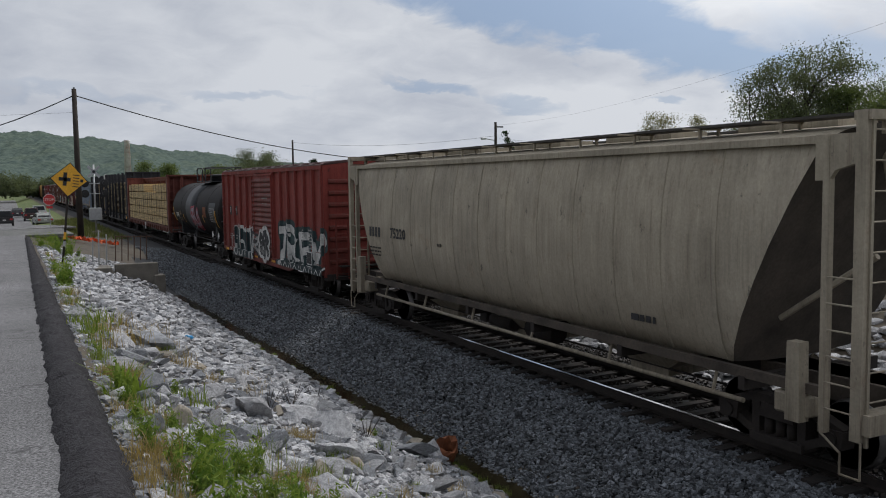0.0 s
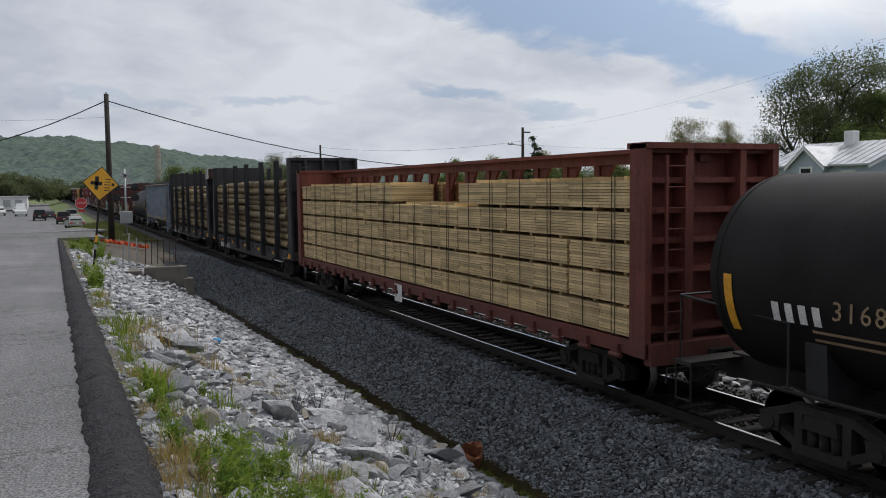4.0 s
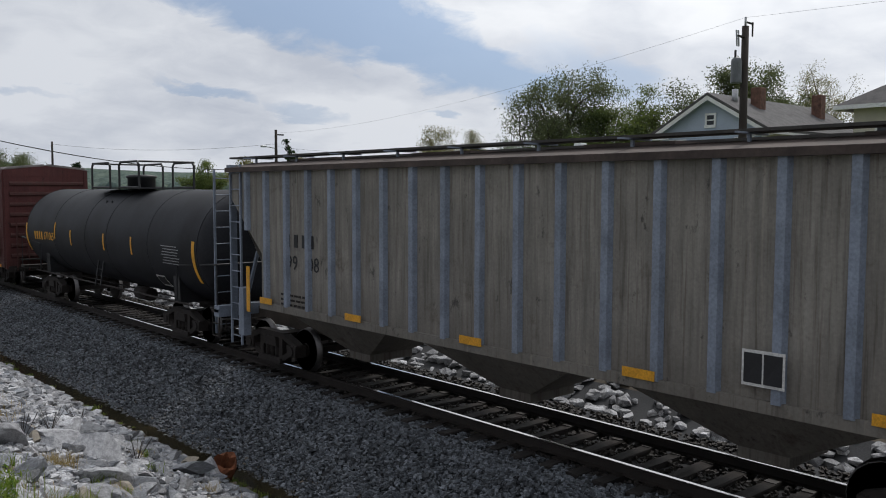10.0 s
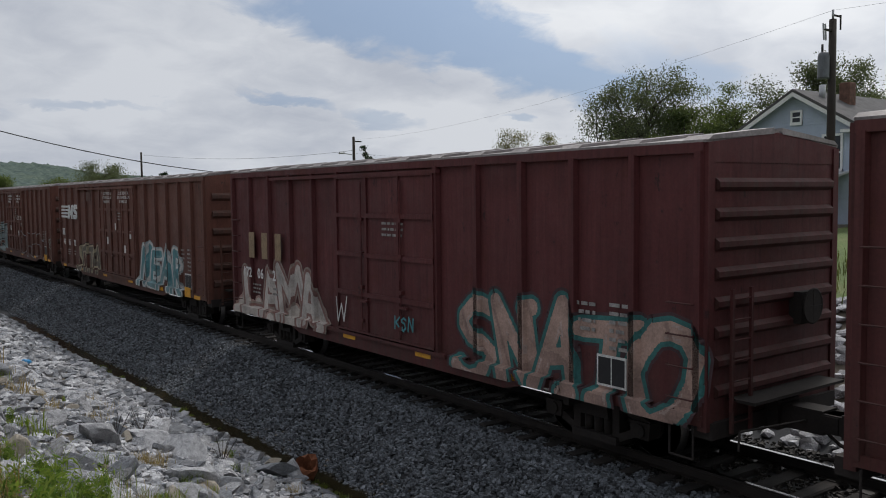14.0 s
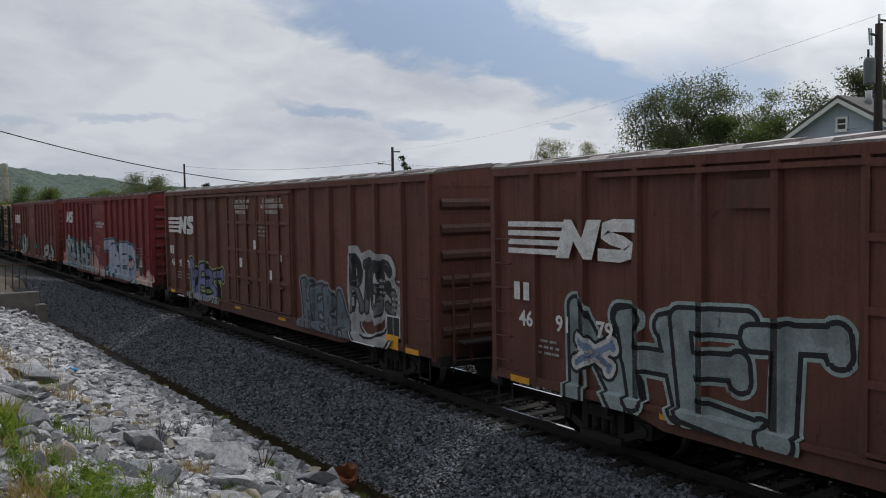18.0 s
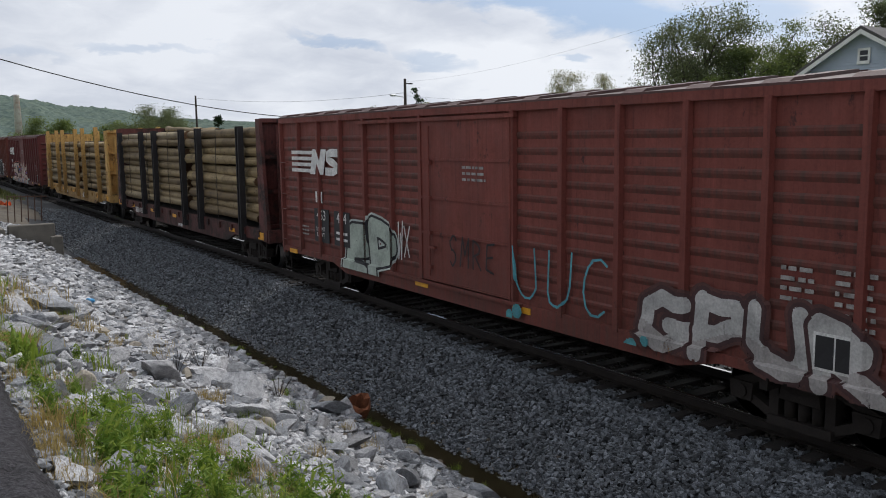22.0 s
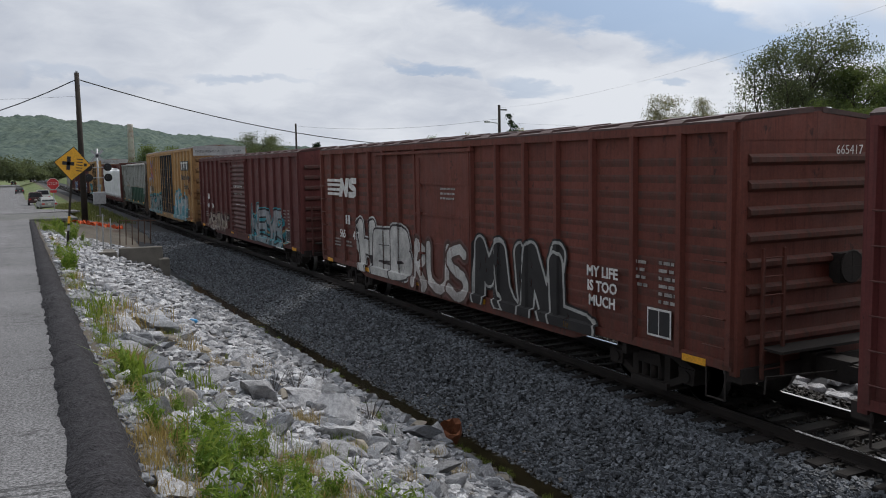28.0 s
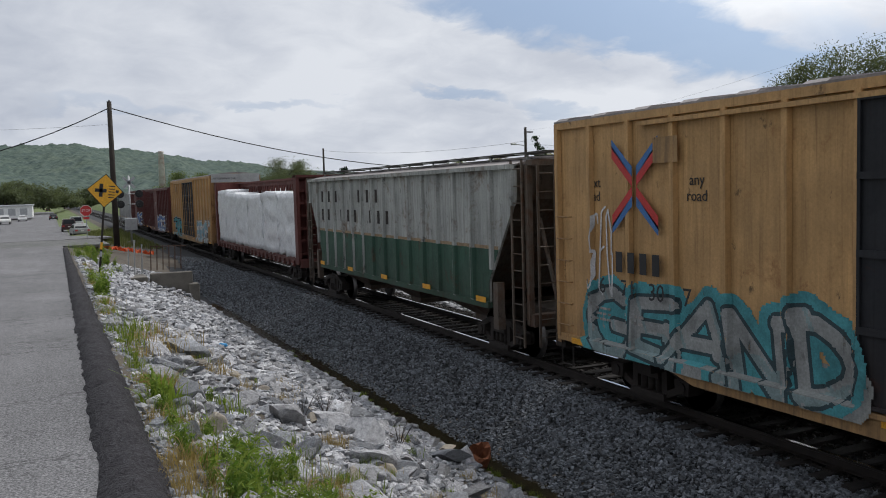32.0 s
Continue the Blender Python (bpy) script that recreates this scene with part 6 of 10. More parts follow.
    def curved(name, s, z0, z1, w, mat, lab, lift=0.012):
        """A mark bent to the shell."""
        bm = bmesh.new()
        n = 8
        rows = []
        for k in range(n + 1):
            z = z0 + (z1 - z0) * k / n
            x = -math.sqrt(max(0.01, (R + lift) ** 2 - (z - zc) ** 2))
            rows.append([bm.verts.new((x, s - c + e * w / 2, z)) for e in (1, -1)])
        for a, b in zip(rows, rows[1:]):
            bm.faces.new((a[0], a[1], b[1], b[0]))
        part(name, bm, mat, car, lab)
    for s, z0, z1, w in yellow_marks:
        curved("reflector", s, z0, z1, w, M["yellow"], "upright yellow reflective strip")
    for s, z, w, h, mat in name_bars:
        n = max(1, round(w / (h * 0.85)))
        for k in range(n):
            curved("number", s + w / 2 - (k + 0.5) * w / n, z - h / 2, z + h / 2, w / n * 0.55, mat, "painted block of the car's mark")
    return enlist(car, c), c, curved


TANK_BLACK = vary("dull black tank paint", (0.024, 0.025, 0.029), 0.6, spec=0.22, amount=0.5, scale=0.9, grain=25, relief=0.06, c2=(0.014, 0.014, 0.016))
TANK_BROWN = vary("sooty brown black tank paint", (0.016, 0.0135, 0.0135), 0.62, spec=0.16, amount=0.5, scale=0.9, grain=25, relief=0.06)
TANK_BAND = vary("grey black band", (0.05, 0.053, 0.058), 0.5, spec=0.25, amount=0.3, scale=2, grain=25, relief=0.05)


def tanks():
    car, c, mark = make_tank("sooty black tank car with yellow strips and a silver tag", 41.95, 56.45, 1.53, 2.55, TANK_BROWN, ((55.6, 1.75, 2.6, 0.16), (43.4, 1.75, 2.6, 0.16), (52.5, 1.7, 2.2, 0.1), (46.6, 1.9, 2.3, 0.12)), ((54.38, 2.15, 0.92, 0.27, M["white_paint"]),), 61, (48.6, 51.4, TANK_BAND))
    sprayed_tag(car, lambda yy, zz: -np.sqrt(np.maximum(0.01, (1.53 + 0.03) ** 2 - (zz - 2.55) ** 2)), 48.75 - c, 2.15, 1.1, 0.52, (0.30, 0.30, 0.33), (0.35, 0.04, 0.06), (0.32, 0.04, 0.06), 7, "block", "SELO")
    for k in range(4):
        lettering("number", "3168"[k], 0.36, M["cream"], car, 53.68 - c - 0.21 * k, 2.26, -1.535, "cream painted car number")
    for k in range(2):
        mark("data_line", 53.6, 1.92 - 0.12 * k, 1.96 - 0.12 * k, 1.1, M["cream"], "", 0.016)
    mark("placard_panel", 46.1, 2.2, 2.75, 0.75, M["rust_pipe"], "orange brown painted panel")
    mark("patch", 44.2, 2.45, 3.0, 1.5, TANK_BAND, "blue-grey repainted patch")
    mark("data_panel", 44.15, 2.02, 2.72, 1.1, M["galv"], "white-lined data panel", 0.016)
    mark("data_panel", 44.15, 2.05, 2.69, 1.02, M["black"], "", 0.022)
    rng = np.random.default_rng(3)
    for k in range(7):
        mark("data_line", 44.3 - 0.05 * (k % 3), 2.14 + 0.09 * k, 2.165 + 0.09 * k, 0.85, M["galv"], "", 0.03)
    for s in (44.2, 42.8):
        plate(car, "hazard_placard", -1.5, s - c, 1.38, 0.27, 0.27, M["white_paint"], "white diamond hazard placard", 45)
    car, c, mark = make_tank("black tank car with yellow strips and lettering", 136.1, 151.1, 1.49, 2.43, TANK_BLACK, ((150.5, 1.7, 2.7, 0.15), (136.9, 1.6, 2.65, 0.16), (147.36, 2.25, 2.8, 0.11), (145.8, 2.1, 2.6, 0.1), (142.9, 2.1, 2.6, 0.1), (140.8, 2.1, 2.6, 0.1)), ((149.13, 2.3, 1.0, 0.28, M["yellow"]),), 62)
    for k in range(6):
        lettering("number", "671065"[k], 0.38, M["yellow"], car, 148.4 - c - 0.175 * k, 2.3, -1.506, "yellow painted car number")
    for k in range(7):
        mark("data_line", 138.3 - 0.06 * (k % 3), 2.0 + 0.075 * k, 2.022 + 0.075 * k, 0.95, M["galv"], "", 0.016)
    mark("stencil_frame", 139.4, 1.3, 1.62, 0.55, M["white_paint"], "white framed stencil", 0.014)
    mark("stencil", 139.4, 1.34, 1.58, 0.48, M["black"], "", 0.018)
    lettering("end_number", "671065", 0.24, M["yellow"], car, 0, 3.2, 0.35, end=-7.47)


tanks()


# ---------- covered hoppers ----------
# dirty brown for sills; also paints the shade on the round hopper's ends
M["grime_shade"] = vary("brake dust grime", (0.075, 0.06, 0.047), 0.9, amount=0.5, scale=1.5, grain=20, relief=0.2)


def make_round_hopper(label, s0, s1, paint, seed):
    """A smooth round-sided hopper with sloped ends."""
    rng = np.random.default_rng(seed)
    L, c = s1 - s0, (s0 + s1) / 2
    H = L / 2
    car = thing("covered_hopper", label, "hopper car", group="freight cars of the train")
    # cross sections: bulging sides; the ends are cut by the slope sheets
    half = [(0.55, 1.15), (1.28, 1.22), (1.42, 1.5), (1.53, 1.95), (1.585, 2.5), (1.59, 3.0), (1.54, 3.65), (1.44, 4.15), (1.38, 4.4)]
    roofp = [(1.0, 4.52), (0.5, 4.61), (0.0, 4.64)]
    ring = [(-x, z) for x, z in half] + [(-x, z) for x, z in roofp] + [(x, z) for x, z in roofp[-2::-1]] + [(x, z) for x, z in half[::-1]]
    n = len(ring)

    def end_y(z, s):
        return s * (H - 1.32 - 0.5 * max(0.0, 4.4 - z))
    bm = bmesh.new()
    stations = 15
    rings = []
    for k in range(stations):
        f = k / (stations - 1) * 2 - 1
        rings.append([bm.verts.new((x, end_y(z, 1) * f, z)) for x, z in ring])
    for a, b in zip(rings, rings[1:]):
        for i in range(n):
            fc = bm.faces.new((a[i], a[(i + 1) % n], b[(i + 1) % n], b[i]))
            fc.smooth = True
    # end faces darker than the sides: dirt and the slope sheets' shade as colour
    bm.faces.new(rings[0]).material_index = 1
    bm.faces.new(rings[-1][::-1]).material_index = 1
    part("body", bm, [paint, M["grime_shade"]], car, "rounded dusty beige steel body")
    for k in range(1, 13):
        f = -1 + 2 * k / 13
        bm = bmesh.new()
        pts = [(x, z) for x, z in half[1:]]
        for (xa, za), (xb, zb) in zip(pts, pts[1:]):
            rod(bm, (-xa - 0.002, end_y(3.4, 1) * f, za), (-xb - 0.002, end_y(3.4, 1) * f, zb), 0.012, 5, caps=False)
        part("weld_seam", bm, paint, car)
    # top rail, running boards, hatches
    part("top_rail", boxes((-1.46, -1.32, -H + 1.0, H - 1.0, 4.34, 4.44)), paint, car)
    bm = boxes((-1.02, -0.55, -H + 0.3, H - 0.3, 4.695, 4.735), (0.55, 1.02, -H + 0.3, H - 0.3, 4.695, 4.735))
    part("running_board", bm, M["grate"], car, "dark steel roof walkway")
    for k in range(12):
        y = -H + 0.8 + (L - 1.6) * k / 11
        part("board_bracket", boxes((-1.0, -0.96, y - 0.02, y + 0.02, 4.44, 4.69), (-0.62, -0.58, y - 0.02, y + 0.02, 4.52, 4.69), (-1.34, -0.55, y - 0.02, y + 0.02, 4.67, 4.695)), paint, car)
    for k in range(5):
        y = -H + 2.8 + (L - 5.6) * k / 4
        part("roof_hatch", boxes((-0.42, 0.42, y - 0.9, y + 0.9, 4.62, 4.74)), paint, car)
    part("side_sill", boxes((-1.44, -1.34, -H + 1.2, H - 1.2, 1.06, 1.2)), M["grime_shade"], car)
    bm = bmesh.new()
    rod(bm, (-1.4, -H + 2.6, 0.72), (-1.4, H - 2.6, 0.72), 0.038, 8)
    for k in range(6):
        y = -H + 3.2 + (L - 6.4) * k / 5
        rod(bm, (-1.4, y, 0.72), (-1.3, y, 1.1), 0.03, 6)
    part("sill_pipe", bm, paint, car, "long dusty train-line pipe")
    for k in range(3):
        y = -3.9 + 3.9 * k
        bm = bmesh.new()
        rr = []
        for z, w, l in ((1.25, 1.25, 1.85), (0.62, 0.6, 0.5), (0.48, 0.6, 0.5)):
            rr.append([bm.verts.new((sx * w, y + sy * l, z)) for sx, sy in ((-1, -1), (1, -1), (1, 1), (-1, 1))])
        for a, b in zip(rr, rr[1:]):
            for i in range(4):
                bm.faces.new((a[i], b[i], b[(i + 1) % 4], a[(i + 1) % 4]))
        bm.faces.new(rr[-1])
        part("outlet_hopper", bm, paint, car)
    hopper_ends(car, H, paint, 4.72, True)
    underframe(car, L, 1.1, rng, M["steel_dark"])
    return enlist(car, c), c


def hopper_ends(car, H, paint, top, wide=False, low_paint=None, inset=0.0):
    high_paint = paint
    for s in (-1, 1):
        paint = low_paint if s < 0 and low_paint else high_paint
        eo = 0.55 if wide else 0.1
        part("end_sill", boxes((-1.45, 1.45, min(s * (H - eo - 0.25), s * (H - eo)), max(s * (H - eo - 0.25), s * (H - eo)), 0.72 if wide else 0.92, 0.98 if wide else 1.18)), paint, car)
        part("draft_sill", boxes((-0.4, 0.4, min(s * (H - 3.2), s * (H - 0.1)), max(s * (H - 3.2), s * (H - 0.1)), 0.75, 1.1)), M["grime_shade"], car)
        for x in (-1.42, 1.42):
            if wide:
                for off, w, zt in ((1.23, 0.045, top - 0.3), (0.74, 0.075, top)):
                    yy = s * (H - off)
                    part("corner_post", boxes((x - 0.06, x + 0.05, yy - w, yy + w, 0.62, zt)), paint, car, "upright end post")
                bm = bmesh.new()
                ya, yb = s * (H - 1.4), s * (H - 0.8)
                prism(bm, [(ya, top - 0.85), (s * (H - 1.2), top - 0.85), (s * (H - 1.1), top - 0.72), (yb, top - 0.64), (yb, top - 0.27), (ya, top - 0.27)][::-s], 0, x - 0.05, x + 0.03)
                part("gusset", bm, paint, car, "rounded gusset under the roof")
                continue
            part("corner_post", boxes((x - 0.06, x + 0.06, s * (H - 0.3 - inset) - 0.06, s * (H - 0.3 - inset) + 0.06, 0.95, top - 0.1)), paint, car)
        eo = 0.74 if wide else 0.2 + inset
        part("end_plate", boxes((-1.46, 1.46, s * (H - eo) - 0.12, s * (H - eo) + 0.12, top - 0.12, top)), paint, car)
        bm = bmesh.new()
        for x in (-0.7, 0.0, 0.7) if not wide else (0.0, 0.7):
            rod(bm, (x, s * (H - (0.8 if wide else 0.25)), 1.15), (x * 0.9, s * (H - 1.5), top - 0.4), 0.05, 6)
        part("end_brace", bm, paint, car)
        if wide:
            for k in range(6):
                bm = rod(bmesh.new(), (-1.47, s * (H - 1.2), 0.95 + 0.34 * k), (-1.47, s * (H - 0.78), 0.95 + 0.34 * k), 0.014, 6)
                part("ladder_rung", bm, paint, car)
            add_ladder(car, -1.12, s * (H - 0.66), 0.55, top - 0.6, paint, paint.name, 0.5, 11, 90)
            bm = bmesh.new()
            rod(bm, (-1.47, s * (H - 1.25), 0.62), (-1.47, s * (H - 0.95), 0.42), 0.016, 6)
            rod(bm, (-1.47, s * (H - 0.95), 0.42), (-1.47, s * (H - 0.95), 0.15), 0.016, 6)
            rod(bm, (-1.47, s * (H - 0.95), 0.15), (-1.47, s * (H - 0.66), 0.15), 0.016, 6)
            rod(bm, (-1.47, s * (H - 0.66), 0.15), (-1.47, s * (H - 0.66), 0.62), 0.016, 6)
            part("foot_stirrup", bm, paint, car)
            part("brake_box", bevelled(-1.45, -1.0, s * (H - 1.75) - 0.28, s * (H - 1.75) + 0.28, 0.72, 1.02, 0.03), paint, car, "pale steel brake box")
            bm = rod(bmesh.new(), (-0.9, s * (H - 0.9), 2.9), (-0.9, s * (H - 2.4), 1.9), 0.045, 6)
            part("end_brace", bm, paint, car)
        else:
            add_ladder(car, -1.53, s * (H - 0.62 - inset), 0.45, top - 0.45, paint, paint.name, 0.46, 11)
            add_ladder(car, -1.15, s * (H - 0.02), 0.5, top - 0.6, paint, paint.name, 0.42, 10, 90)
        # folded end step
        bm = bmesh.new()
        prism(bm, [(s * (H - 1.62) - 0.12, 0.68), (s * (H - 1.62) + 0.12, 0.68), (s * (H - 1.62) + 0.1, 1.75), (s * (H - 1.62) - 0.1, 1.75)], 0, -1.56, -1.38)
        part("jacking_post", bm, paint, car)
        add_truck(car, s * (H - 2.2))
        add_coupler(car, s * (H - 0.05), s)


def make_post_hopper(label, s0, s1, panel, post, end_paint, nposts, band, seed, he=4.38, roof_c=None, low=1.25, span=None, chord=None, low_end=None, frame_paint=None, ends=(0.75, 1.25, 0.75, 0.5)):
    """A straight-sided hopper with upright posts and slope-sheet ends."""
    rng = np.random.default_rng(seed)
    L, c = s1 - s0, (s0 + s1) / 2
    H = L / 2
    car = thing("covered_hopper", label, "hopper car", group="freight cars of the train")
    # ends: how far the side stops short, the slope's run, its start below the eave and its foot above the sill
    back, run, drop, foot = ends
    a, b = H - back, H - back - run - 0.3
    out = [(-a, he), (-a, he - drop), (-b - 0.3, low + foot), (-b - 0.3, low), (b + 0.3, low), (b + 0.3, low + foot), (a, he - drop), (a, he)]
    for x0, x1 in ((-1.5, -1.44), (1.44, 1.5)):
        bm = bmesh.new()
        prism(bm, out, 0, x0, x1)
        part("side_wall", bm, panel, car, "streaked painted side sheet")
    for s in (-1, 1):
        bm = bmesh.new()
        v = [bm.verts.new(p) for p in ((-1.45, s * a, he), (1.45, s * a, he), (1.45, s * (a - 0.02), he - drop), (-1.45, s * (a - 0.02), he - drop), (-1.45, s * (b - 0.2 * foot), low + 0.2), (1.45, s * (b - 0.2 * foot), low + 0.2))]
        for f in ((0, 1, 2, 3), (3, 2, 5, 4)):
            bm.faces.new([v[i] for i in f])
        bmesh.ops.solidify(bm, geom=bm.faces[:], thickness=0.05)
        part("slope_sheet", bm, low_end if s < 0 and low_end else end_paint, car, "sloping end sheet")
    for k in range(nposts):
        y0, y1 = span or (-a + 0.08, a - 0.08)
        y = y0 + (y1 - y0) * k / (nposts - 1)
        zlo = low if abs(y) < b + 0.32 else low + foot + (abs(y) - b - 0.3) / run * (he - drop - low - foot)
        bm = bmesh.new()
        prism(bm, [(-1.5, y - 0.09), (-1.58, y - 0.055), (-1.58, y + 0.055), (-1.5, y + 0.09)], 2, zlo, he)
        part("side_post", bm, post, car)
    part("top_chord", boxes((-1.62, -1.44, -a, a, he - 0.07, he + 0.03)), chord or post, car)
    part("side_sill", boxes((-1.56, -1.44, -b - 0.3, b + 0.3, low - 0.13, low + 0.02)), panel if not band else band, car)
    bm = bmesh.new()
    prism(bm, [(-1.55, he + 0.02), (-0.9, he + 0.16), (0.9, he + 0.16), (1.55, he + 0.02)][::-1], 1, -a, a)
    part("roof", bm, roof_c or panel, car, "corrugated roof sheet")
    bm = boxes((-1.05, -0.6, -H + 0.2, H - 0.2, he + 0.26, he + 0.30), (0.6, 1.05, -H + 0.2, H - 0.2, he + 0.26, he + 0.30))
    part("running_board", bm, M["grate"], car, "dark steel roof walkway")
    for k in range(10):
        y = -a + 0.3 + (2 * a - 0.6) * k / 9
        part("board_bracket", boxes((-1.0, -0.96, y - 0.02, y + 0.02, he + 0.05, he + 0.26), (-1.3, -0.55, y - 0.02, y + 0.02, he + 0.235, he + 0.26)), post, car)
    for k in range(4):
        y = -a + 1.8 + (2 * a - 3.6) * k / 3
        part("roof_hatch", boxes((-0.4, 0.4, y - 0.8, y + 0.8, he + 0.14, he + 0.24)), roof_c or panel, car)
    for k in range(3):
        y = (-1 + k) * (b * 2 / 3 + 0.15)
        bm = bmesh.new()
        rr = []
        for z, w, l in ((low + 0.02, 1.4, b / 3 + 0.05), (0.6, 0.55, 0.35), (0.45, 0.55, 0.35)):
            rr.append([bm.verts.new((sx * w, y + sy * l, z)) for sx, sy in ((-1, -1), (1, -1), (1, 1), (-1, 1))])
        for p, q in zip(rr, rr[1:]):
            for i in range(4):
                bm.faces.new((p[i], q[i], q[(i + 1) % 4], p[(i + 1) % 4]))
        bm.faces.new(rr[-1])
        part("outlet_hopper", bm, end_paint if band else panel, car)
    hopper_ends(car, H, frame_paint or end_paint, he + 0.1, low_paint=None if frame_paint else low_end, inset=back - 0.3 if frame_paint else 0.0)
    if frame_paint:
        part("sill_step", boxes((-1.54, -1.46, -a, -b - 0.3, low - 0.13, low - 0.03)), frame_paint, car, "pale sill running out under the slope")
    for k in range(5):
        plate(car, "reflector", -1.585, -b + 2 * b * k / 4, low + 0.06, 0.5, 0.13, M["yellow"], "yellow reflective strip")
    return enlist(car, c), c, rng


M["grate"] = vary("dark roof walk grating", (0.06, 0.055, 0.05), 0.8, amount=0.4, scale=3, grain=50, relief=0.5)


def hoppers():
    rng = np.random.default_rng(9)
    P = car_paint("dusty beige", (0.30, 0.262, 0.20), 0.12, 0.5, dirt=(0.075, 0.06, 0.042), rust_c=(0.24, 0.16, 0.10), rough=0.6)
    car, c = make_round_hopper("dusty beige round-sided covered hopper car", 6.1, 25.0, P, 71)
    letter_blocks(car, -1.595, 22.35 - c, 2.55, 4, 0.27, M["black"], 0.16)
    for k, ch in enumerate("75220"):
        lettering("number", ch, 0.37, M["black"], car, 20.85 - c - 0.2 * k, 2.55, -1.6, "black painted car number", bold=0.01)
    bars(car, -1.56, 22.1 - c, 2.0, 0.8, 0.3, 3, M["steel_dark"], rng)
    bars(car, -1.47, 10.8 - c, 1.62, 0.6, 0.26, 1, M["black"], rng)
    bars(car, -1.6, 18.0 - c, 2.4, 0.2, 0.16, 1, M["grime_shade"], rng)
    G = car_paint("stained grey tan", (0.20, 0.185, 0.16), 0.3, 0.95, rust_c=(0.11, 0.09, 0.07))
    PB = vary("pale blue grey post paint", (0.24, 0.275, 0.335), 0.6, amount=0.3, scale=2, grain=30, relief=0.05)
    BL = car_paint("faded blue end paint", (0.03, 0.085, 0.15), 0.4, 0.7)
    RW = vary("rusty roof edge", (0.07, 0.05, 0.042), 0.8, amount=0.5, scale=2, grain=20, relief=0.2)
    car, c, rng = make_post_hopper("stained grey covered hopper car with pale blue posts", 117.9, 136.0, G, PB, G, 18, None, 72, 4.38, low=1.5, span=(-6.62, 7.15), chord=RW, low_end=BL, roof_c=RW, frame_paint=PB, ends=(1.05, 1.4, 0.6, 1.05))
    letter_blocks(car, -1.51, 132.45 - c, 2.88, 4, 0.26, M["black"], 0.5)
    for k, ch in enumerate(("99", "08")):
        lettering("number", ch, 0.42, M["black"], car, 132.3 - c - 0.78 * k, 2.42, -1.51)
    bars(car, -1.51, 132.3 - c, 1.65, 0.9, 0.3, 3, M["steel_dark"], rng)
    plate(car, "stencil_frame", -1.59, 122.1 - c, 1.89, 0.52, 0.42, M["white_paint"], "white stencil frame")
    for e in (-0.122, 0.122):
        plate(car, "consolidated_stencil", -1.596, 122.1 - c + e, 1.89, 0.22, 0.35, M["black"], "black lubrication stencil panel")
    plate(car, "reflector", -1.588, 120.32 - c, 1.85, 0.13, 1.0, M["yellow"])
    plate(car, "reflector", -1.588, 134.0 - c, 1.75, 0.15, 1.0, M["yellow"])
    WG = car_paint("white over green", (0.30, 0.31, 0.29), 0.5, 0.9, tags=(), rust_c=(0.13, 0.07, 0.035))
    GR = car_paint("dark green band", (0.03, 0.075, 0.05), 0.35, 0.5)
    RU = car_paint("rust stained white end", (0.10, 0.08, 0.062), 0.8, 0.9, rust_c=(0.10, 0.05, 0.028))
    car, c, rng = make_post_hopper("white and green covered hopper car with rust-stained ends", 416.0, 433.3, WG, WG, RU, 17, GR, 73, 4.38, ROOF_GALV)
    bm = bmesh.new()
    prism(bm, [(-6.65, 1.26), (6.65, 1.26), (6.65, 1.75), (7.12, 2.5), (-7.12, 2.5), (-6.65, 1.75)], 0, -1.512, -1.502)
    part("green_band", bm, GR, car, "dark green painted lower band")
    part("cream_line", boxes((-1.514, -1.502, -7.1, 7.1, 2.504, 2.58)), M["cream"], car, "thin cream line")
    for k in range(13):
        y = -5.9 + 11.8 * k / 12
        bm = bmesh.new()
        prism(bm, [(-1.5, y - 0.1), (-1.588, y - 0.06), (-1.588, y + 0.06), (-1.5, y + 0.1)], 2, 1.27, 2.5)
        part("side_post", bm, GR, car)
    letter_blocks(car, -1.505, 431.0 - c, 3.75, 8, 0.4, M["steel_dark"], 1.4)
    letter_blocks(car, -1.505, 431.0 - c, 3.1, 10, 0.4, M["steel_dark"], 1.2)
    LG = car_paint("pale grey", (0.33, 0.33, 0.325), 0.1, 0.4)
    make_post_hopper("pale grey covered hopper car at the tail of the train", 514.9, 531.5, LG, LG, LG, 15, None, 74, 4.3)


hoppers()
# ---------- flat cars with loads ----------
WOOD_POLE = None


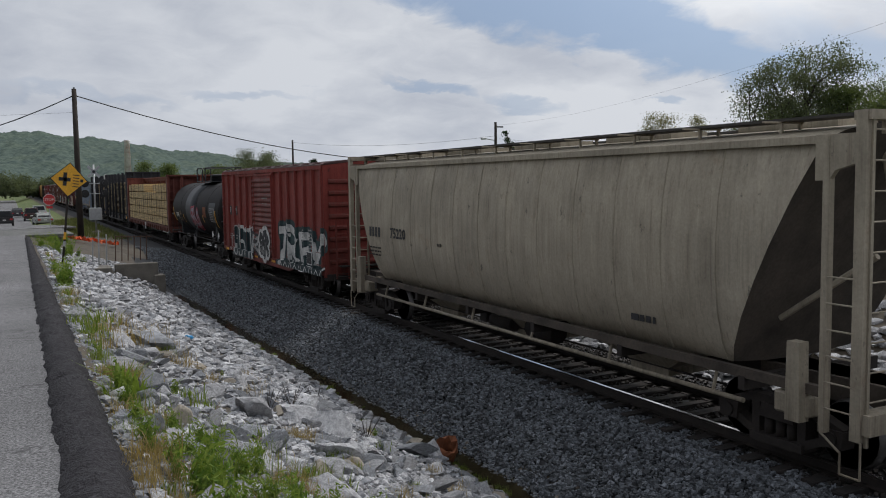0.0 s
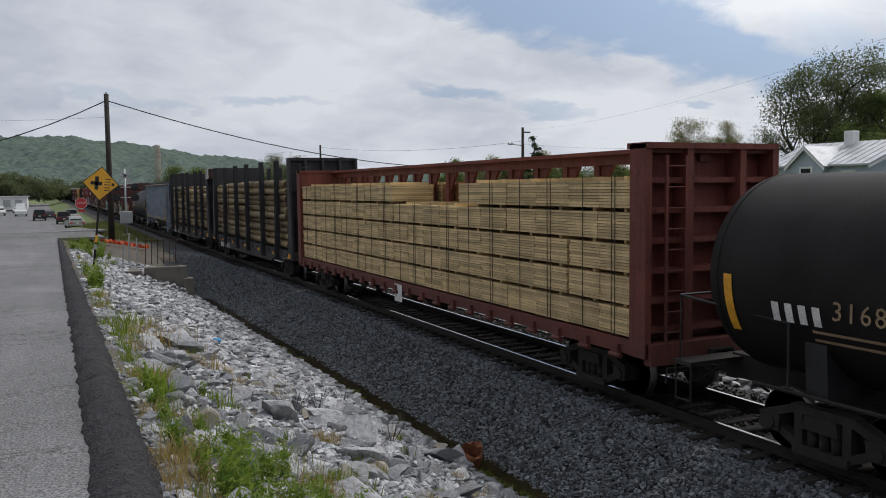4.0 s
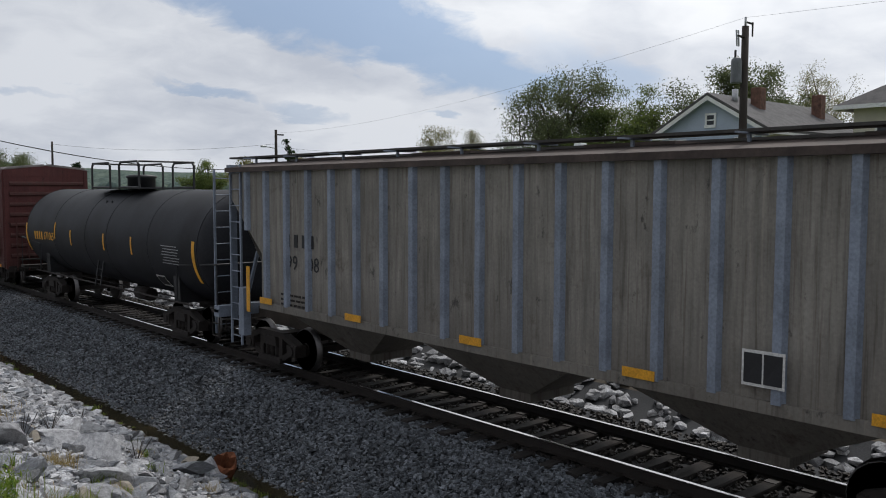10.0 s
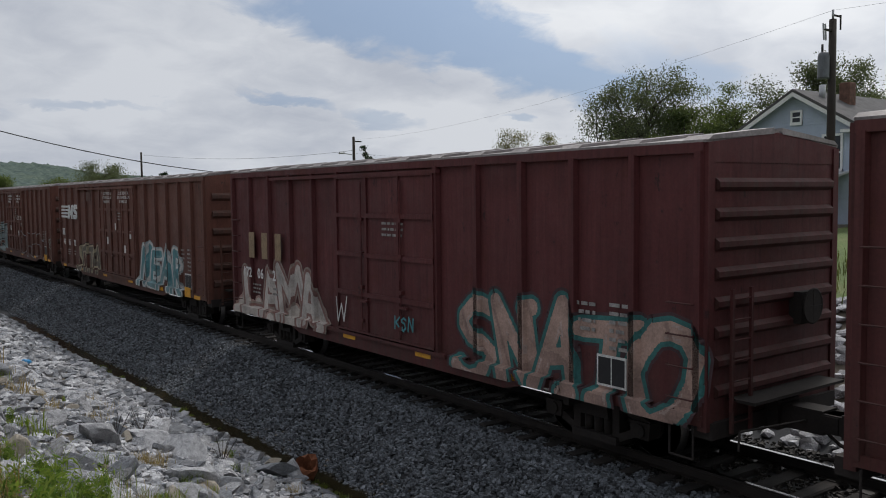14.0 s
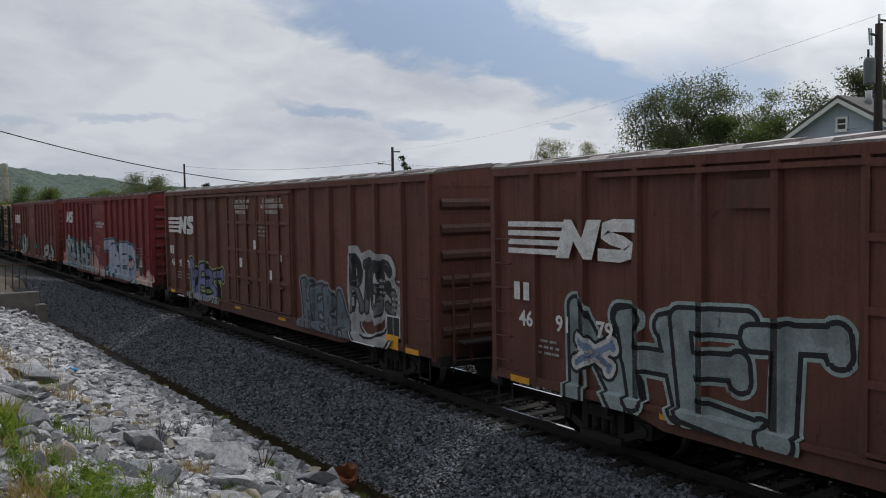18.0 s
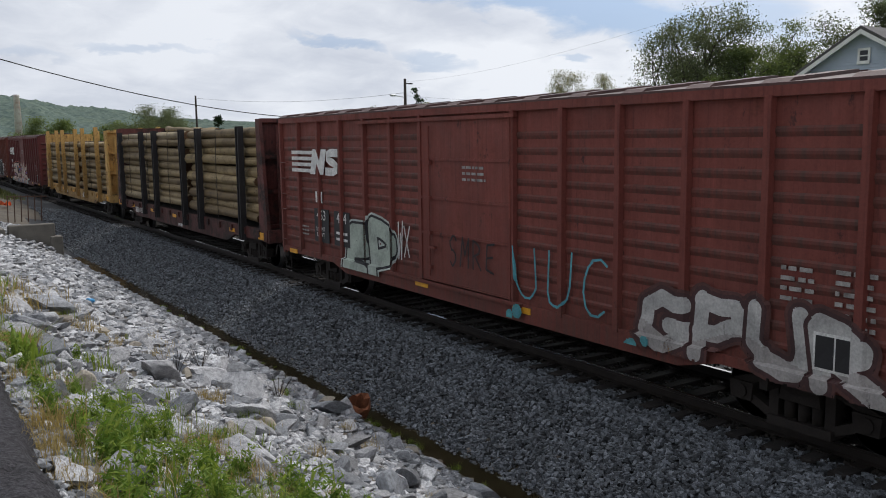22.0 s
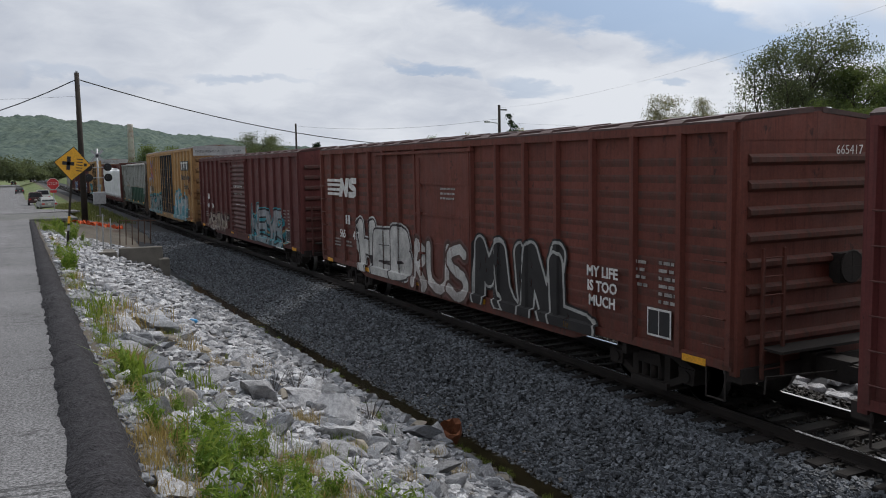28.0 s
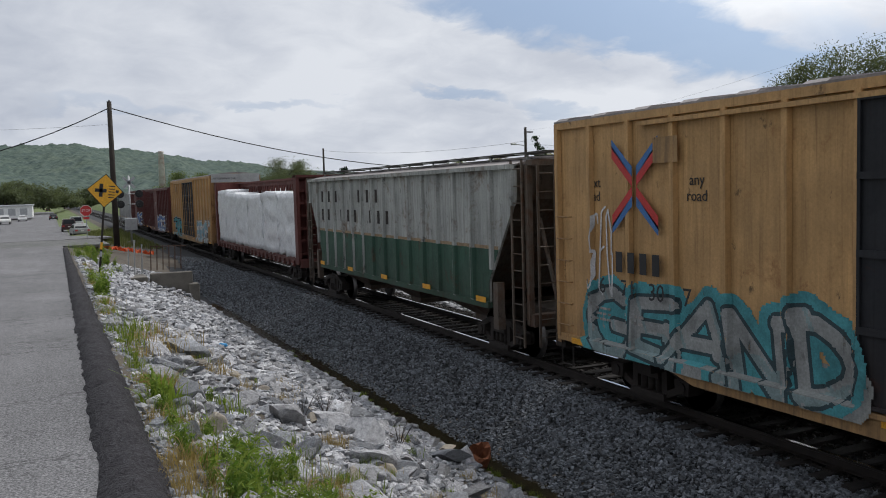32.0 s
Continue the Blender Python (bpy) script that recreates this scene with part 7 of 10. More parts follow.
def pole_mat():
    m, nt, b = base_mat("peeled treated pine pole")
    tc = nt.nodes.new("ShaderNodeTexCoord")
    mp = nt.nodes.new("ShaderNodeMapping")
    mp.inputs["Scale"].default_value = (6, 0.35, 6)
    nt.links.new(tc.outputs["Object"], mp.inputs[0])
    oi = nt.nodes.new("ShaderNodeObjectInfo")
    geo = nt.nodes.new("ShaderNodeNewGeometry")
    sm = math_node(nt, "FRACT", math_node(nt, "ADD", oi.outputs["Random"], geo.outputs["Random Per Island"]))
    a = noise_node(nt, mp.outputs[0], 1.5, 5, 0.6)
    base = ramp_node(nt, sm, [(0.0, (0.135, 0.092, 0.045)), (0.35, (0.225, 0.165, 0.082)), (0.7, (0.31, 0.235, 0.125)), (1.0, (0.20, 0.162, 0.10))])
    g = ramp_node(nt, a.outputs[0], [(0.3, (0.5, 0.47, 0.43)), (0.7, (1.25, 1.25, 1.2))])
    c = mix_node(nt, 1.0, base.outputs[0], g.outputs[0], "MULTIPLY").outputs[0]
    # weather stains along the pole, and small dark knots
    km = nt.nodes.new("ShaderNodeMapping")
    km.inputs["Scale"].default_value = (2.0, 13.0, 2.0)
    nt.links.new(tc.outputs["Object"], km.inputs[0])
    stain = noise_node(nt, km.outputs[0], 1.1, 5, 0.65)
    st = ramp_node(nt, stain.outputs[0], [(0.32, (0.55, 0.5, 0.45)), (0.5, (1.0,) * 3), (0.7, (1.15, 1.12, 1.05))])
    c = mix_node(nt, 1.0, c, st.outputs[0], "MULTIPLY").outputs[0]
    kv = nt.nodes.new("ShaderNodeMapping")
    kv.inputs["Scale"].default_value = (6.5, 34.0, 6.5)
    nt.links.new(tc.outputs["Object"], kv.inputs[0])
    vo = nt.nodes.new("ShaderNodeTexVoronoi")
    vo.inputs["Scale"].default_value = 1.0
    nt.links.new(kv.outputs[0], vo.inputs["Vector"])
    kn = ramp_node(nt, vo.outputs["Distance"], [(0.11, (0.8,) * 3), (0.18, (0, 0, 0))])
    c = mix_node(nt, kn.outputs[0], c, (0.05, 0.026, 0.012)).outputs[0]
    nt.links.new(c, b.inputs["Base Color"])
    b.inputs["Roughness"].default_value = 0.75
    bump(nt, b, a.outputs[0], 0.25, 0.02)
    return m


M["pole_wood"] = pole_mat()
M["log_end"] = vary("sawn log end", (0.16, 0.085, 0.04), 0.85, amount=0.4, scale=9, grain=40, per_piece=0.4, relief=0.3)
M["lumber"] = vary("fresh sawn lumber", (0.62, 0.46, 0.235), 0.8, amount=0.22, scale=2.0, grain=26, per_piece=0.34, relief=0.2)
M["lumber_red"] = vary("reddish sawn lumber", (0.34, 0.15, 0.06), 0.8, amount=0.3, scale=2.0, grain=26, per_piece=0.3, relief=0.2)
M["strap"] = vary("dark strapping band", (0.05, 0.04, 0.03), 0.6, amount=0.2, relief=0)


def log_mesh(length, r0, r1, rng, key):
    def make():
        bm = bmesh.new()
        n, st = 10, 7
        rings = []
        for k in range(st):
            f = k / (st - 1)
            r = r0 + (r1 - r0) * f
            ox, oz = rng.uniform(-0.03, 0.03), rng.uniform(-0.03, 0.03)
            rings.append([bm.verts.new((ox + r * math.cos(i * math.tau / n), (f - 0.5) * length, oz + r * math.sin(i * math.tau / n))) for i in range(n)])
        for a, b in zip(rings, rings[1:]):
            for i in range(n):
                bm.faces.new((a[i], a[(i + 1) % n], b[(i + 1) % n], b[i])).smooth = True
        bm.faces.new(rings[0])
        bm.faces.new(rings[-1][::-1])
        bmesh.ops.recalc_face_normals(bm, faces=bm.faces[:])
        bm.faces.ensure_lookup_table()
        for fc in bm.faces[-2:]:
            fc.material_index = 1
        return mesh_of(bm, "log", [M["pole_wood"], M["log_end"]])
    return shared(("log", key), make)


def stake_mesh(h, w, mat, key):
    def make():
        bm = bmesh.new()
        a, b = w / 2 + 0.02, w / 2 - 0.035
        prism(bm, [(0.07, -a), (0.07, a), (-0.11, a), (-0.11, b), (-0.07, b), (-0.07, -b), (-0.11, -b), (-0.11, -a)], 2, 0, h)
        return mesh_of(bm, "stake", mat)
    return shared(("stake", h, w, key), make)


def make_pole_car(label, s0, s1, paint, stake_paint, stakes, stake_top, load_top, bulk_top, deck, loads, seed, style="panel", tilt=0.0):
    rng = np.random.default_rng(seed)
    L, c = s1 - s0, (s0 + s1) / 2
    H = L / 2
    car = thing("pole_flat_car", label, "flat car", group="freight cars of the train")
    bm = bmesh.new()
    for s in (-1, 1):
        prism(bm, [(-H, deck), (-H, deck - 0.35), (-H + 2.8, deck - 0.35), (-H + 3.6, deck - 0.62), (H - 3.6, deck - 0.62), (H - 2.8, deck - 0.35), (H, deck - 0.35), (H, deck)], 0, s * 1.48 - 0.05, s * 1.48 + 0.05)
    part("side_sill", bm, paint, car, "deep painted side sill with small reflectors")
    part("deck", boxes((-1.5, 1.5, -H, H, deck - 0.12, deck - 0.01)), M["tie"], car, "worn dark deck")
    for k in range(16):
        y = -H + 0.6 + (L - 1.2) * k / 15
        part("stake_pocket", boxes((-1.585, -1.53, y - 0.07, y + 0.07, deck - 0.24, deck - 0.04)), paint, car)
    for s in (-1, 1):
        # bulkhead: a braced steel wall, wider at its foot
        bh = part("bulkhead", boxes((-1.5, 1.5, s * (H - 0.62) - 0.04, s * (H - 0.62) + 0.04, deck, bulk_top)), paint, car, "tall braced steel bulkhead")
        for x in (-1.46, -0.75, 0.0, 0.75, 1.46):
            bm = bmesh.new()
            prism(bm, [(s * (H - 0.62), deck), (s * (H + 0.02), deck), (s * (H - 0.35), bulk_top), (s * (H - 0.62), bulk_top)][::s], 0, x - 0.05, x + 0.05)
            part("brace", bm, paint, bh)
        for z in (0.0, 0.33, 0.66, 1.0):
            zz = deck + (bulk_top - deck - 0.1) * z
            part("cross_rib", boxes((-1.4, 1.4, min(s * (H - 0.58), s * (H - 0.44)), max(s * (H - 0.58), s * (H - 0.44)), zz, zz + 0.12)), paint, bh)
        add_ladder(car, -0.9, s * (H + 0.05), deck, bulk_top - deck - 0.2, paint, paint.name, 0.42, 9, 90)
        part("end_sill", boxes((-1.5, 1.5, s * (H - 0.1), s * (H + 0.1), deck - 0.38, deck)), paint, car)
        add_truck(car, s * (H - 2.1))
        add_coupler(car, s * (H + 0.02), s)
        plate(car, "reflector", -1.545, s * (H - 0.45), deck - 0.2, 0.45, 0.22, M["yellow"], "orange yellow reflective plate")
        for x in (-1.47,):
            bm = bmesh.new()
            for e in (-0.18, 0.18):
                rod(bm, (x, s * (H - 0.4) + e, deck - 0.3), (x, s * (H - 0.4) + e, 0.42), 0.016, 6)
            rod(bm, (x, s * (H - 0.4) - 0.18, 0.42), (x, s * (H - 0.4) + 0.18, 0.42), 0.016, 6)
            part("foot_stirrup", bm, M["steel_dark"], car)
    for y in stakes:
        for s in (-1, 1):
            o = part("stake", stake_mesh(stake_top - deck + 0.45, 0.22, stake_paint, stake_paint.name), None, car, "upright steel side stake")
            o.matrix_basis = pose(s * 1.56, y - c, deck - 0.45, 0, rng.uniform(-0.6, 0.6), 0 if s < 0 else 180)

            def foot():
                bm = bmesh.new()
                prism(bm, [(-0.16, 0), (0.16, 0), (0.135, 0.5), (-0.135, 0.5)], 0, -0.03, 0.05)
                return mesh_of(bm, "gusset", stake_paint)
            part("gusset", shared(("gusset", stake_paint.name), foot), None, o)
    # the load: nested poles; those on the near face and the top are pieces of their own
    for la, lb, *own in loads:
        la, lb = la - c, lb - c
        base, top = own if own else (deck + 0.12, load_top)
        rows = max(1, int(round((top - base) / 0.275)))
        pitch = (top - base) / rows
        for r in range(rows):
            z = base + pitch * (r + 0.5)
            for q in range(9):
                x = -1.35 + 2.66 * q / 8 + (rng.uniform(0.02, 0.17) if r % 2 else rng.uniform(-0.03, 0.06)) * (q < 8)
                ln = (lb - la) * rng.uniform(0.955, 1.0)
                y = (la + lb) / 2 + rng.uniform(-1, 1) * ((lb - la) - ln) * 0.5
                k = int(rng.integers(7))
                flip = (r + q) % 2 * 180
                o = part("log", log_mesh(1.0, pitch * rng.uniform(0.40, 0.54), pitch * rng.uniform(0.54, 0.70), rng, ("m", k, round(pitch, 3))), None, car)
                o.matrix_basis = Matrix.Translation((x, y, z + rng.uniform(-0.035, 0.035))) @ pose(0, 0, 0, rng.uniform(-0.6, 0.6), rng.uniform(0, 360), flip) @ Matrix.Diagonal((1, ln, 1, 1))
        for f in (0.2, 0.5, 0.8) if rows > 1 else ():
            y = la + (lb - la) * f
            bm = bmesh.new()
            pts = [(-1.52, y, deck + 0.1), (-1.53, y + 0.03, (deck + top) / 2), (-1.50, y, top + 0.02), (0, y, top + 0.06), (1.5, y, top)]
            for p, q in zip(pts, pts[1:]):
                rod(bm, p, q, 0.012, 5)
            part("tie_down", bm, M["strap"], car, "thin steel tie-down cable")
    for k in range(5):
        y = -H + 3.0 + (L - 6) * k / 4
        plate(car, "reflector", -1.545, y, deck - 0.22, 0.5, 0.12, M["yellow"], "yellow reflective strip")
    underframe(car, L, deck - 0.2, rng, M["steel_dark"])
    return enlist(car, c), c, rng


def make_lumber_car(label, s0, s1, paint, wrapped, seed):
    """A centre-beam flat car with a bulkhead at each end and stacked bundles on both sides."""
    rng = np.random.default_rng(seed)
    L, c = s1 - s0, (s0 + s1) / 2
    H = L / 2
    deck, top = 1.22, 4.62
    car = thing("lumber_flat_car", label, "flat car", group="freight cars of the train")
    bm = bmesh.new()
    for s in (-1, 1):
        prism(bm, [(-H, deck), (-H, deck - 0.25), (H, deck - 0.25), (H, deck)], 0, s * 1.48 - 0.05, s * 1.48 + 0.05)
    part("side_sill", bm, paint, car, "rust red side sill with tie-down winches")
    for k in range(22):
        y = -H + 0.8 + (L - 1.6) * k / 21
        bm = boxes((-1.6, -1.5, y - 0.09, y + 0.09, deck - 0.34, deck - 0.1))
        rod(bm, (-1.58, y - 0.16, deck - 0.3), (-1.58, y + 0.16, deck - 0.3), 0.05, 8)
        part("winch", bm, paint, car)
    part("deck", boxes((-1.5, 1.5, -H, H, deck - 0.1, deck - 0.01)), paint, car)
    part("center_beam", boxes((-0.12, 0.12, -H + 0.3, H - 0.3, top - 0.28, top - 0.05), (-0.3, 0.3, -H + 0.3, H - 0.3, top - 0.08, top)), paint, car, "rust red top chord of the centre beam")
    for k in range(17):
        y = -H + 1.0 + (L - 2.0) * k / 16
        bm = boxes((-0.09, 0.09, y - 0.09, y + 0.09, deck, top - 0.1))
        prism(bm, [(y - 0.09, top - 0.28), (y - 0.5, top - 0.28), (y - 0.09, top - 0.85)], 0, -0.04, 0.04)
        part("beam_post", bm, paint, car)
    for s in (-1, 1):
        bm = boxes((-1.5, 1.38, s * (H - 0.42) - 0.04, s * (H - 0.42) + 0.04, deck, top))
        for x in (-1.5, -0.6, 0.6, 1.38):
            box(bm, x - 0.07, x + 0.07, min(s * (H - 0.42), s * H), max(s * (H - 0.42), s * H), deck - 0.25, top)
        for k in range(7):
            z = deck + 0.2 + (top - deck - 0.3) * k / 6
            box(bm, -1.5, 1.38, min(s * (H - 0.4), s * (H - 0.12)), max(s * (H - 0.4), s * (H - 0.12)), z - 0.05, z + 0.05)
        box(bm, -1.57, 1.42, min(s * (H - 0.5), s * (H + 0.03)), max(s * (H - 0.5), s * (H + 0.03)), top - 0.08, top + 0.02)
        part("bulkhead", bm, paint, car, "tall rust red ribbed bulkhead")
        part("end_sill", boxes((-1.5, 1.5, s * (H - 0.1), s * (H + 0.1), 0.85, deck)), paint, car)
        add_ladder(car, -0.95, s * (H + 0.05), deck, 3.2, paint, paint.name, 0.42, 9, 90)
        add_truck(car, s * (H - 2.1))
        add_coupler(car, s * (H + 0.02), s)
    underframe(car, L, deck - 0.1, rng, M["steel_dark"])
    y0, y1 = -H + 0.5, H - 0.5
    if not wrapped:
        th = 0.565
        cols = [(-H + 0.45, -H + 2.45), (-H + 2.47, -H + 4.9), (-H + 4.92, -H + 7.3), (-H + 7.32, -H + 9.4), (-H + 9.42, -H + 11.6), (-H + 11.62, -H + 14.0), (-H + 14.02, -H + 16.4), (-H + 16.42, -H + 18.7), (-H + 18.72, H - 0.45)]
        for k, (a, b) in enumerate(cols):
            for side in (-1, 1):
                for t in range(5):
                    if t == 4 and k in (3, 4) and side < 0:
                        continue
                    j = rng.uniform(-0.05, 0.05)
                    bm = bmesh.new()
                    z = deck + 0.04 + t * th
                    xa, xb = (-1.47, -0.14) if side < 0 else (0.14, 1.47)
                    red = t == 4 and k in (3, 4) and side > 0
                    for r in range(9):
                        h = (th - 0.07) / 9
                        for q in range(2):
                            m0 = a + (b - a) * q / 2
                            o = rng.uniform(-0.012, 0.012)
                            box(bm, xa + o, xb + o, m0 + 0.006 + j, m0 + (b - a) / 2 - 0.006 + j, z + h * r + 0.004, z + h * (r + 1) - 0.003)
                    for e in (0.15, 0.62):
                        box(bm, xa + 0.1, xb - 0.1, a + (b - a) * e, a + (b - a) * e + 0.09, z + th - 0.07, z + th)
                    part("lumber_bundle", bm, M["lumber_red"] if red else M["lumber"], car, "strapped bundle of fresh sawn boards")
            for f in (0.25, 0.3, 0.75):
                y = a + (b - a) * f
                bm = bmesh.new()
                rod(bm, (-1.485, y, deck), (-1.485, y, deck + 0.04 + th * (4 if k in (3, 4) else 5)), 0.008, 4)
                part("tie_down", bm, M["strap"], car)
        plate(car, "consolidated_stencil", -1.55, 0.3, deck - 0.32, 0.55, 0.5, M["white_paint"], "white framed stencil panel")
    else:
        a = y0
        k = 0
        while a < y1 - 1:
            b = min(y1, a + rng.uniform(2.6, 3.4))
            for side in (-1, 1):
                h = 2.75 + rng.uniform(-0.12, 0.25)
                xa, xb = (-1.47, -0.16) if side < 0 else (0.16, 1.47)
                bm = bmesh.new()
                box(bm, xa, xb, a + 0.03, b - 0.03, deck + 0.03, deck + h)
                bmesh.ops.subdivide_edges(bm, edges=bm.edges[:], cuts=11, use_grid_fill=True)
                for v in bm.verts:
                    q = v.co.copy()
                    f = noise.noise(Vector((q.y * 3 + seed, q.z * 2.1, k))) * 0.12 + noise.noise(Vector((q.y * 8, q.z * 3, k + 4))) * 0.06
                    v.co.x += f
                    v.co.z += f * 0.8 - 0.04 * (abs(q.y - (a + b) / 2) > (b - a) / 2 - 0.15)
                bmesh.ops.recalc_face_normals(bm, faces=bm.faces[:])
                part("wrapped_bundle", bm, M["wrap"], car, "bundle wrapped in crumpled white plastic", smooth=True)
            a = b
            k += 1
    return enlist(car, c), c, rng


M["wrap"] = vary("crumpled white plastic wrap", (0.74, 0.75, 0.76), 0.38, amount=0.12, scale=4, grain=14, relief=0.4)


def flats():
    RD = car_paint("rust red", (0.13, 0.036, 0.026), 0.3)
    make_lumber_car("rust red centre-beam flat car loaded with pale lumber", 57.47, 79.05, RD, False, 81)
    DG = car_paint("near-black stake car paint", (0.035, 0.034, 0.038), 0.25, rust_c=(0.05, 0.025, 0.018))
    SB = vary("dark blue black stake paint", (0.018, 0.018, 0.023), 0.7, amount=0.4, scale=2, grain=30, relief=0.05)
    car, c, rng = make_pole_car("dark stake flat car loaded with peeled pine poles", 80.2, 98.2, DG, SB, (82.4, 85.0, 88.23, 90.8, 94.08, 96.72), 5.15, 4.25, 5.2, 1.32, ((81.2, 88.9), (89.1, 97.4)), 82)
    letter_blocks(car, -1.545, 95.58 - c, 0.82, 4, 0.26, M["white_paint"], 0.18)
    for k, ch in enumerate("8617"):
        lettering("number", ch, 0.38, M["white_paint"], car, 93.8 - c - 0.205 * k, 0.82, -1.545, "white painted car number")
    car, c, rng = make_pole_car("dark stake flat car with pine poles and a pale bulkhead cap", 99.75, 117.5, DG, SB, (101.7, 104.12, 107.38, 109.95, 113.12, 115.7), 5.15, 4.15, 5.2, 1.32, ((100.4, 108.35, 1.44, 3.65), (102.1, 108.35, 3.65, 3.93), (108.5, 116.7)), 83)
    letter_blocks(car, -1.545, 114.8 - c, 0.82, 4, 0.26, M["white_paint"], 0.18)
    for k, ch in enumerate("8612"):
        lettering("number", ch, 0.38, M["white_paint"], car, 112.82 - c - 0.205 * k, 0.82, -1.545, "white painted car number")
    RUSTY = vary("rust brown steel", (0.09, 0.05, 0.035), 0.8, amount=0.5, scale=4, grain=30, relief=0.2)
    cap = vary("peeling white bulkhead cap", (0.5, 0.48, 0.44), 0.7, amount=0.6, scale=5, grain=30, relief=0.2)
    bc = part("bulkhead_cap", boxes((-1.45, 1.45, -8.8, -8.3, 4.62, 5.2)), RUSTY, car, "rust-spotted pale bulkhead cap")
    for k in range(4):
        part("rib", boxes((-1.52, -1.44, -8.9 + 0.18 * k, -8.79 + 0.18 * k, 4.6, 5.24)), cap, bc)
    part("rib", boxes((-1.52, 1.52, -8.92, -8.2, 5.2, 5.25)), cap, bc)
    RB = car_paint("rusty maroon flat car paint", (0.095, 0.028, 0.024), 1.0, 0.8, rust_c=(0.022, 0.016, 0.014), dirt=(0.02, 0.015, 0.013))
    ST = vary("slate black stake paint", (0.02, 0.017, 0.018), 0.7, amount=0.5, scale=2, grain=30, relief=0.05)
    car, c, rng = make_pole_car("rusty maroon bulkhead flat car loaded with pine poles", 291.3, 310.6, RB, ST, (293.21, 297.42, 299.33, 303.29, 305.31, 309.2), 4.36, 4.28, 4.55, 1.28, ((292.1, 299.25), (299.4, 310.0)), 84)
    letter_blocks(car, -1.545, 307.1 - c, 0.93, 3, 0.24, M["white_paint"], 0.15)
    for k, ch in enumerate("114258"):
        lettering("number", ch, 0.32, M["white_paint"], car, 306.48 - c - 0.155 * k, 0.93, -1.545, "white painted car number")
    lettering("stencil", "DO NOT", 0.15, M["white_paint"], car, 300.15 - c, 0.76, -1.545, "white stencilled words", bold=0.006)
    for k in range(3):
        o = part("log", log_mesh(1.0, 0.10, 0.135, rng, ("t", k)), None, car, "loose pole lying on top of the load")
        o.matrix_basis = Matrix.Translation((-0.7 + 0.5 * k, 302.0 - c + 0.5 * k, 4.36)) @ pose(0, 0, 0, 1.5, 40 * k, 0) @ Matrix.Diagonal((1, 4.6, 1, 1))
    YE = car_paint("worn yellow flat car paint", (0.45, 0.27, 0.085), 0.6, 0.9, rust_c=(0.06, 0.03, 0.022), dirt=(0.03, 0.024, 0.02))
    car, c, rng = make_pole_car("worn yellow bulkhead flat car loaded with pine poles", 312.6, 332.5, YE, YE, (314.61, 318.43, 320.78, 324.83, 326.94, 330.4), 4.72, 3.95, 4.5, 1.28, ((313.4, 320.75), (320.9, 331.7)), 85)
    for k, ch in enumerate("81566"):
        plate(car, "number_panel", -1.55, 325.6 - c - 0.26 * k, 1.0, 0.27, 0.34, M["black"])
        lettering("number", ch, 0.3, M["white_paint"], car, 325.6 - c - 0.26 * k, 1.0, -1.56)
    letter_blocks(car, -1.555, 327.2 - c, 1.0, 3, 0.26, M["white_paint"], 0.2)
    letter_blocks(car, -1.555, 319.5 - c, 1.0, 3, 0.3, M["white_paint"], 0.2)
    RD2 = car_paint("dark rust red", (0.10, 0.03, 0.025), 0.35)
    make_lumber_car("dark red flat car carrying bundles wrapped in white plastic", 434.4, 453.0, RD2, True, 86)


flats()
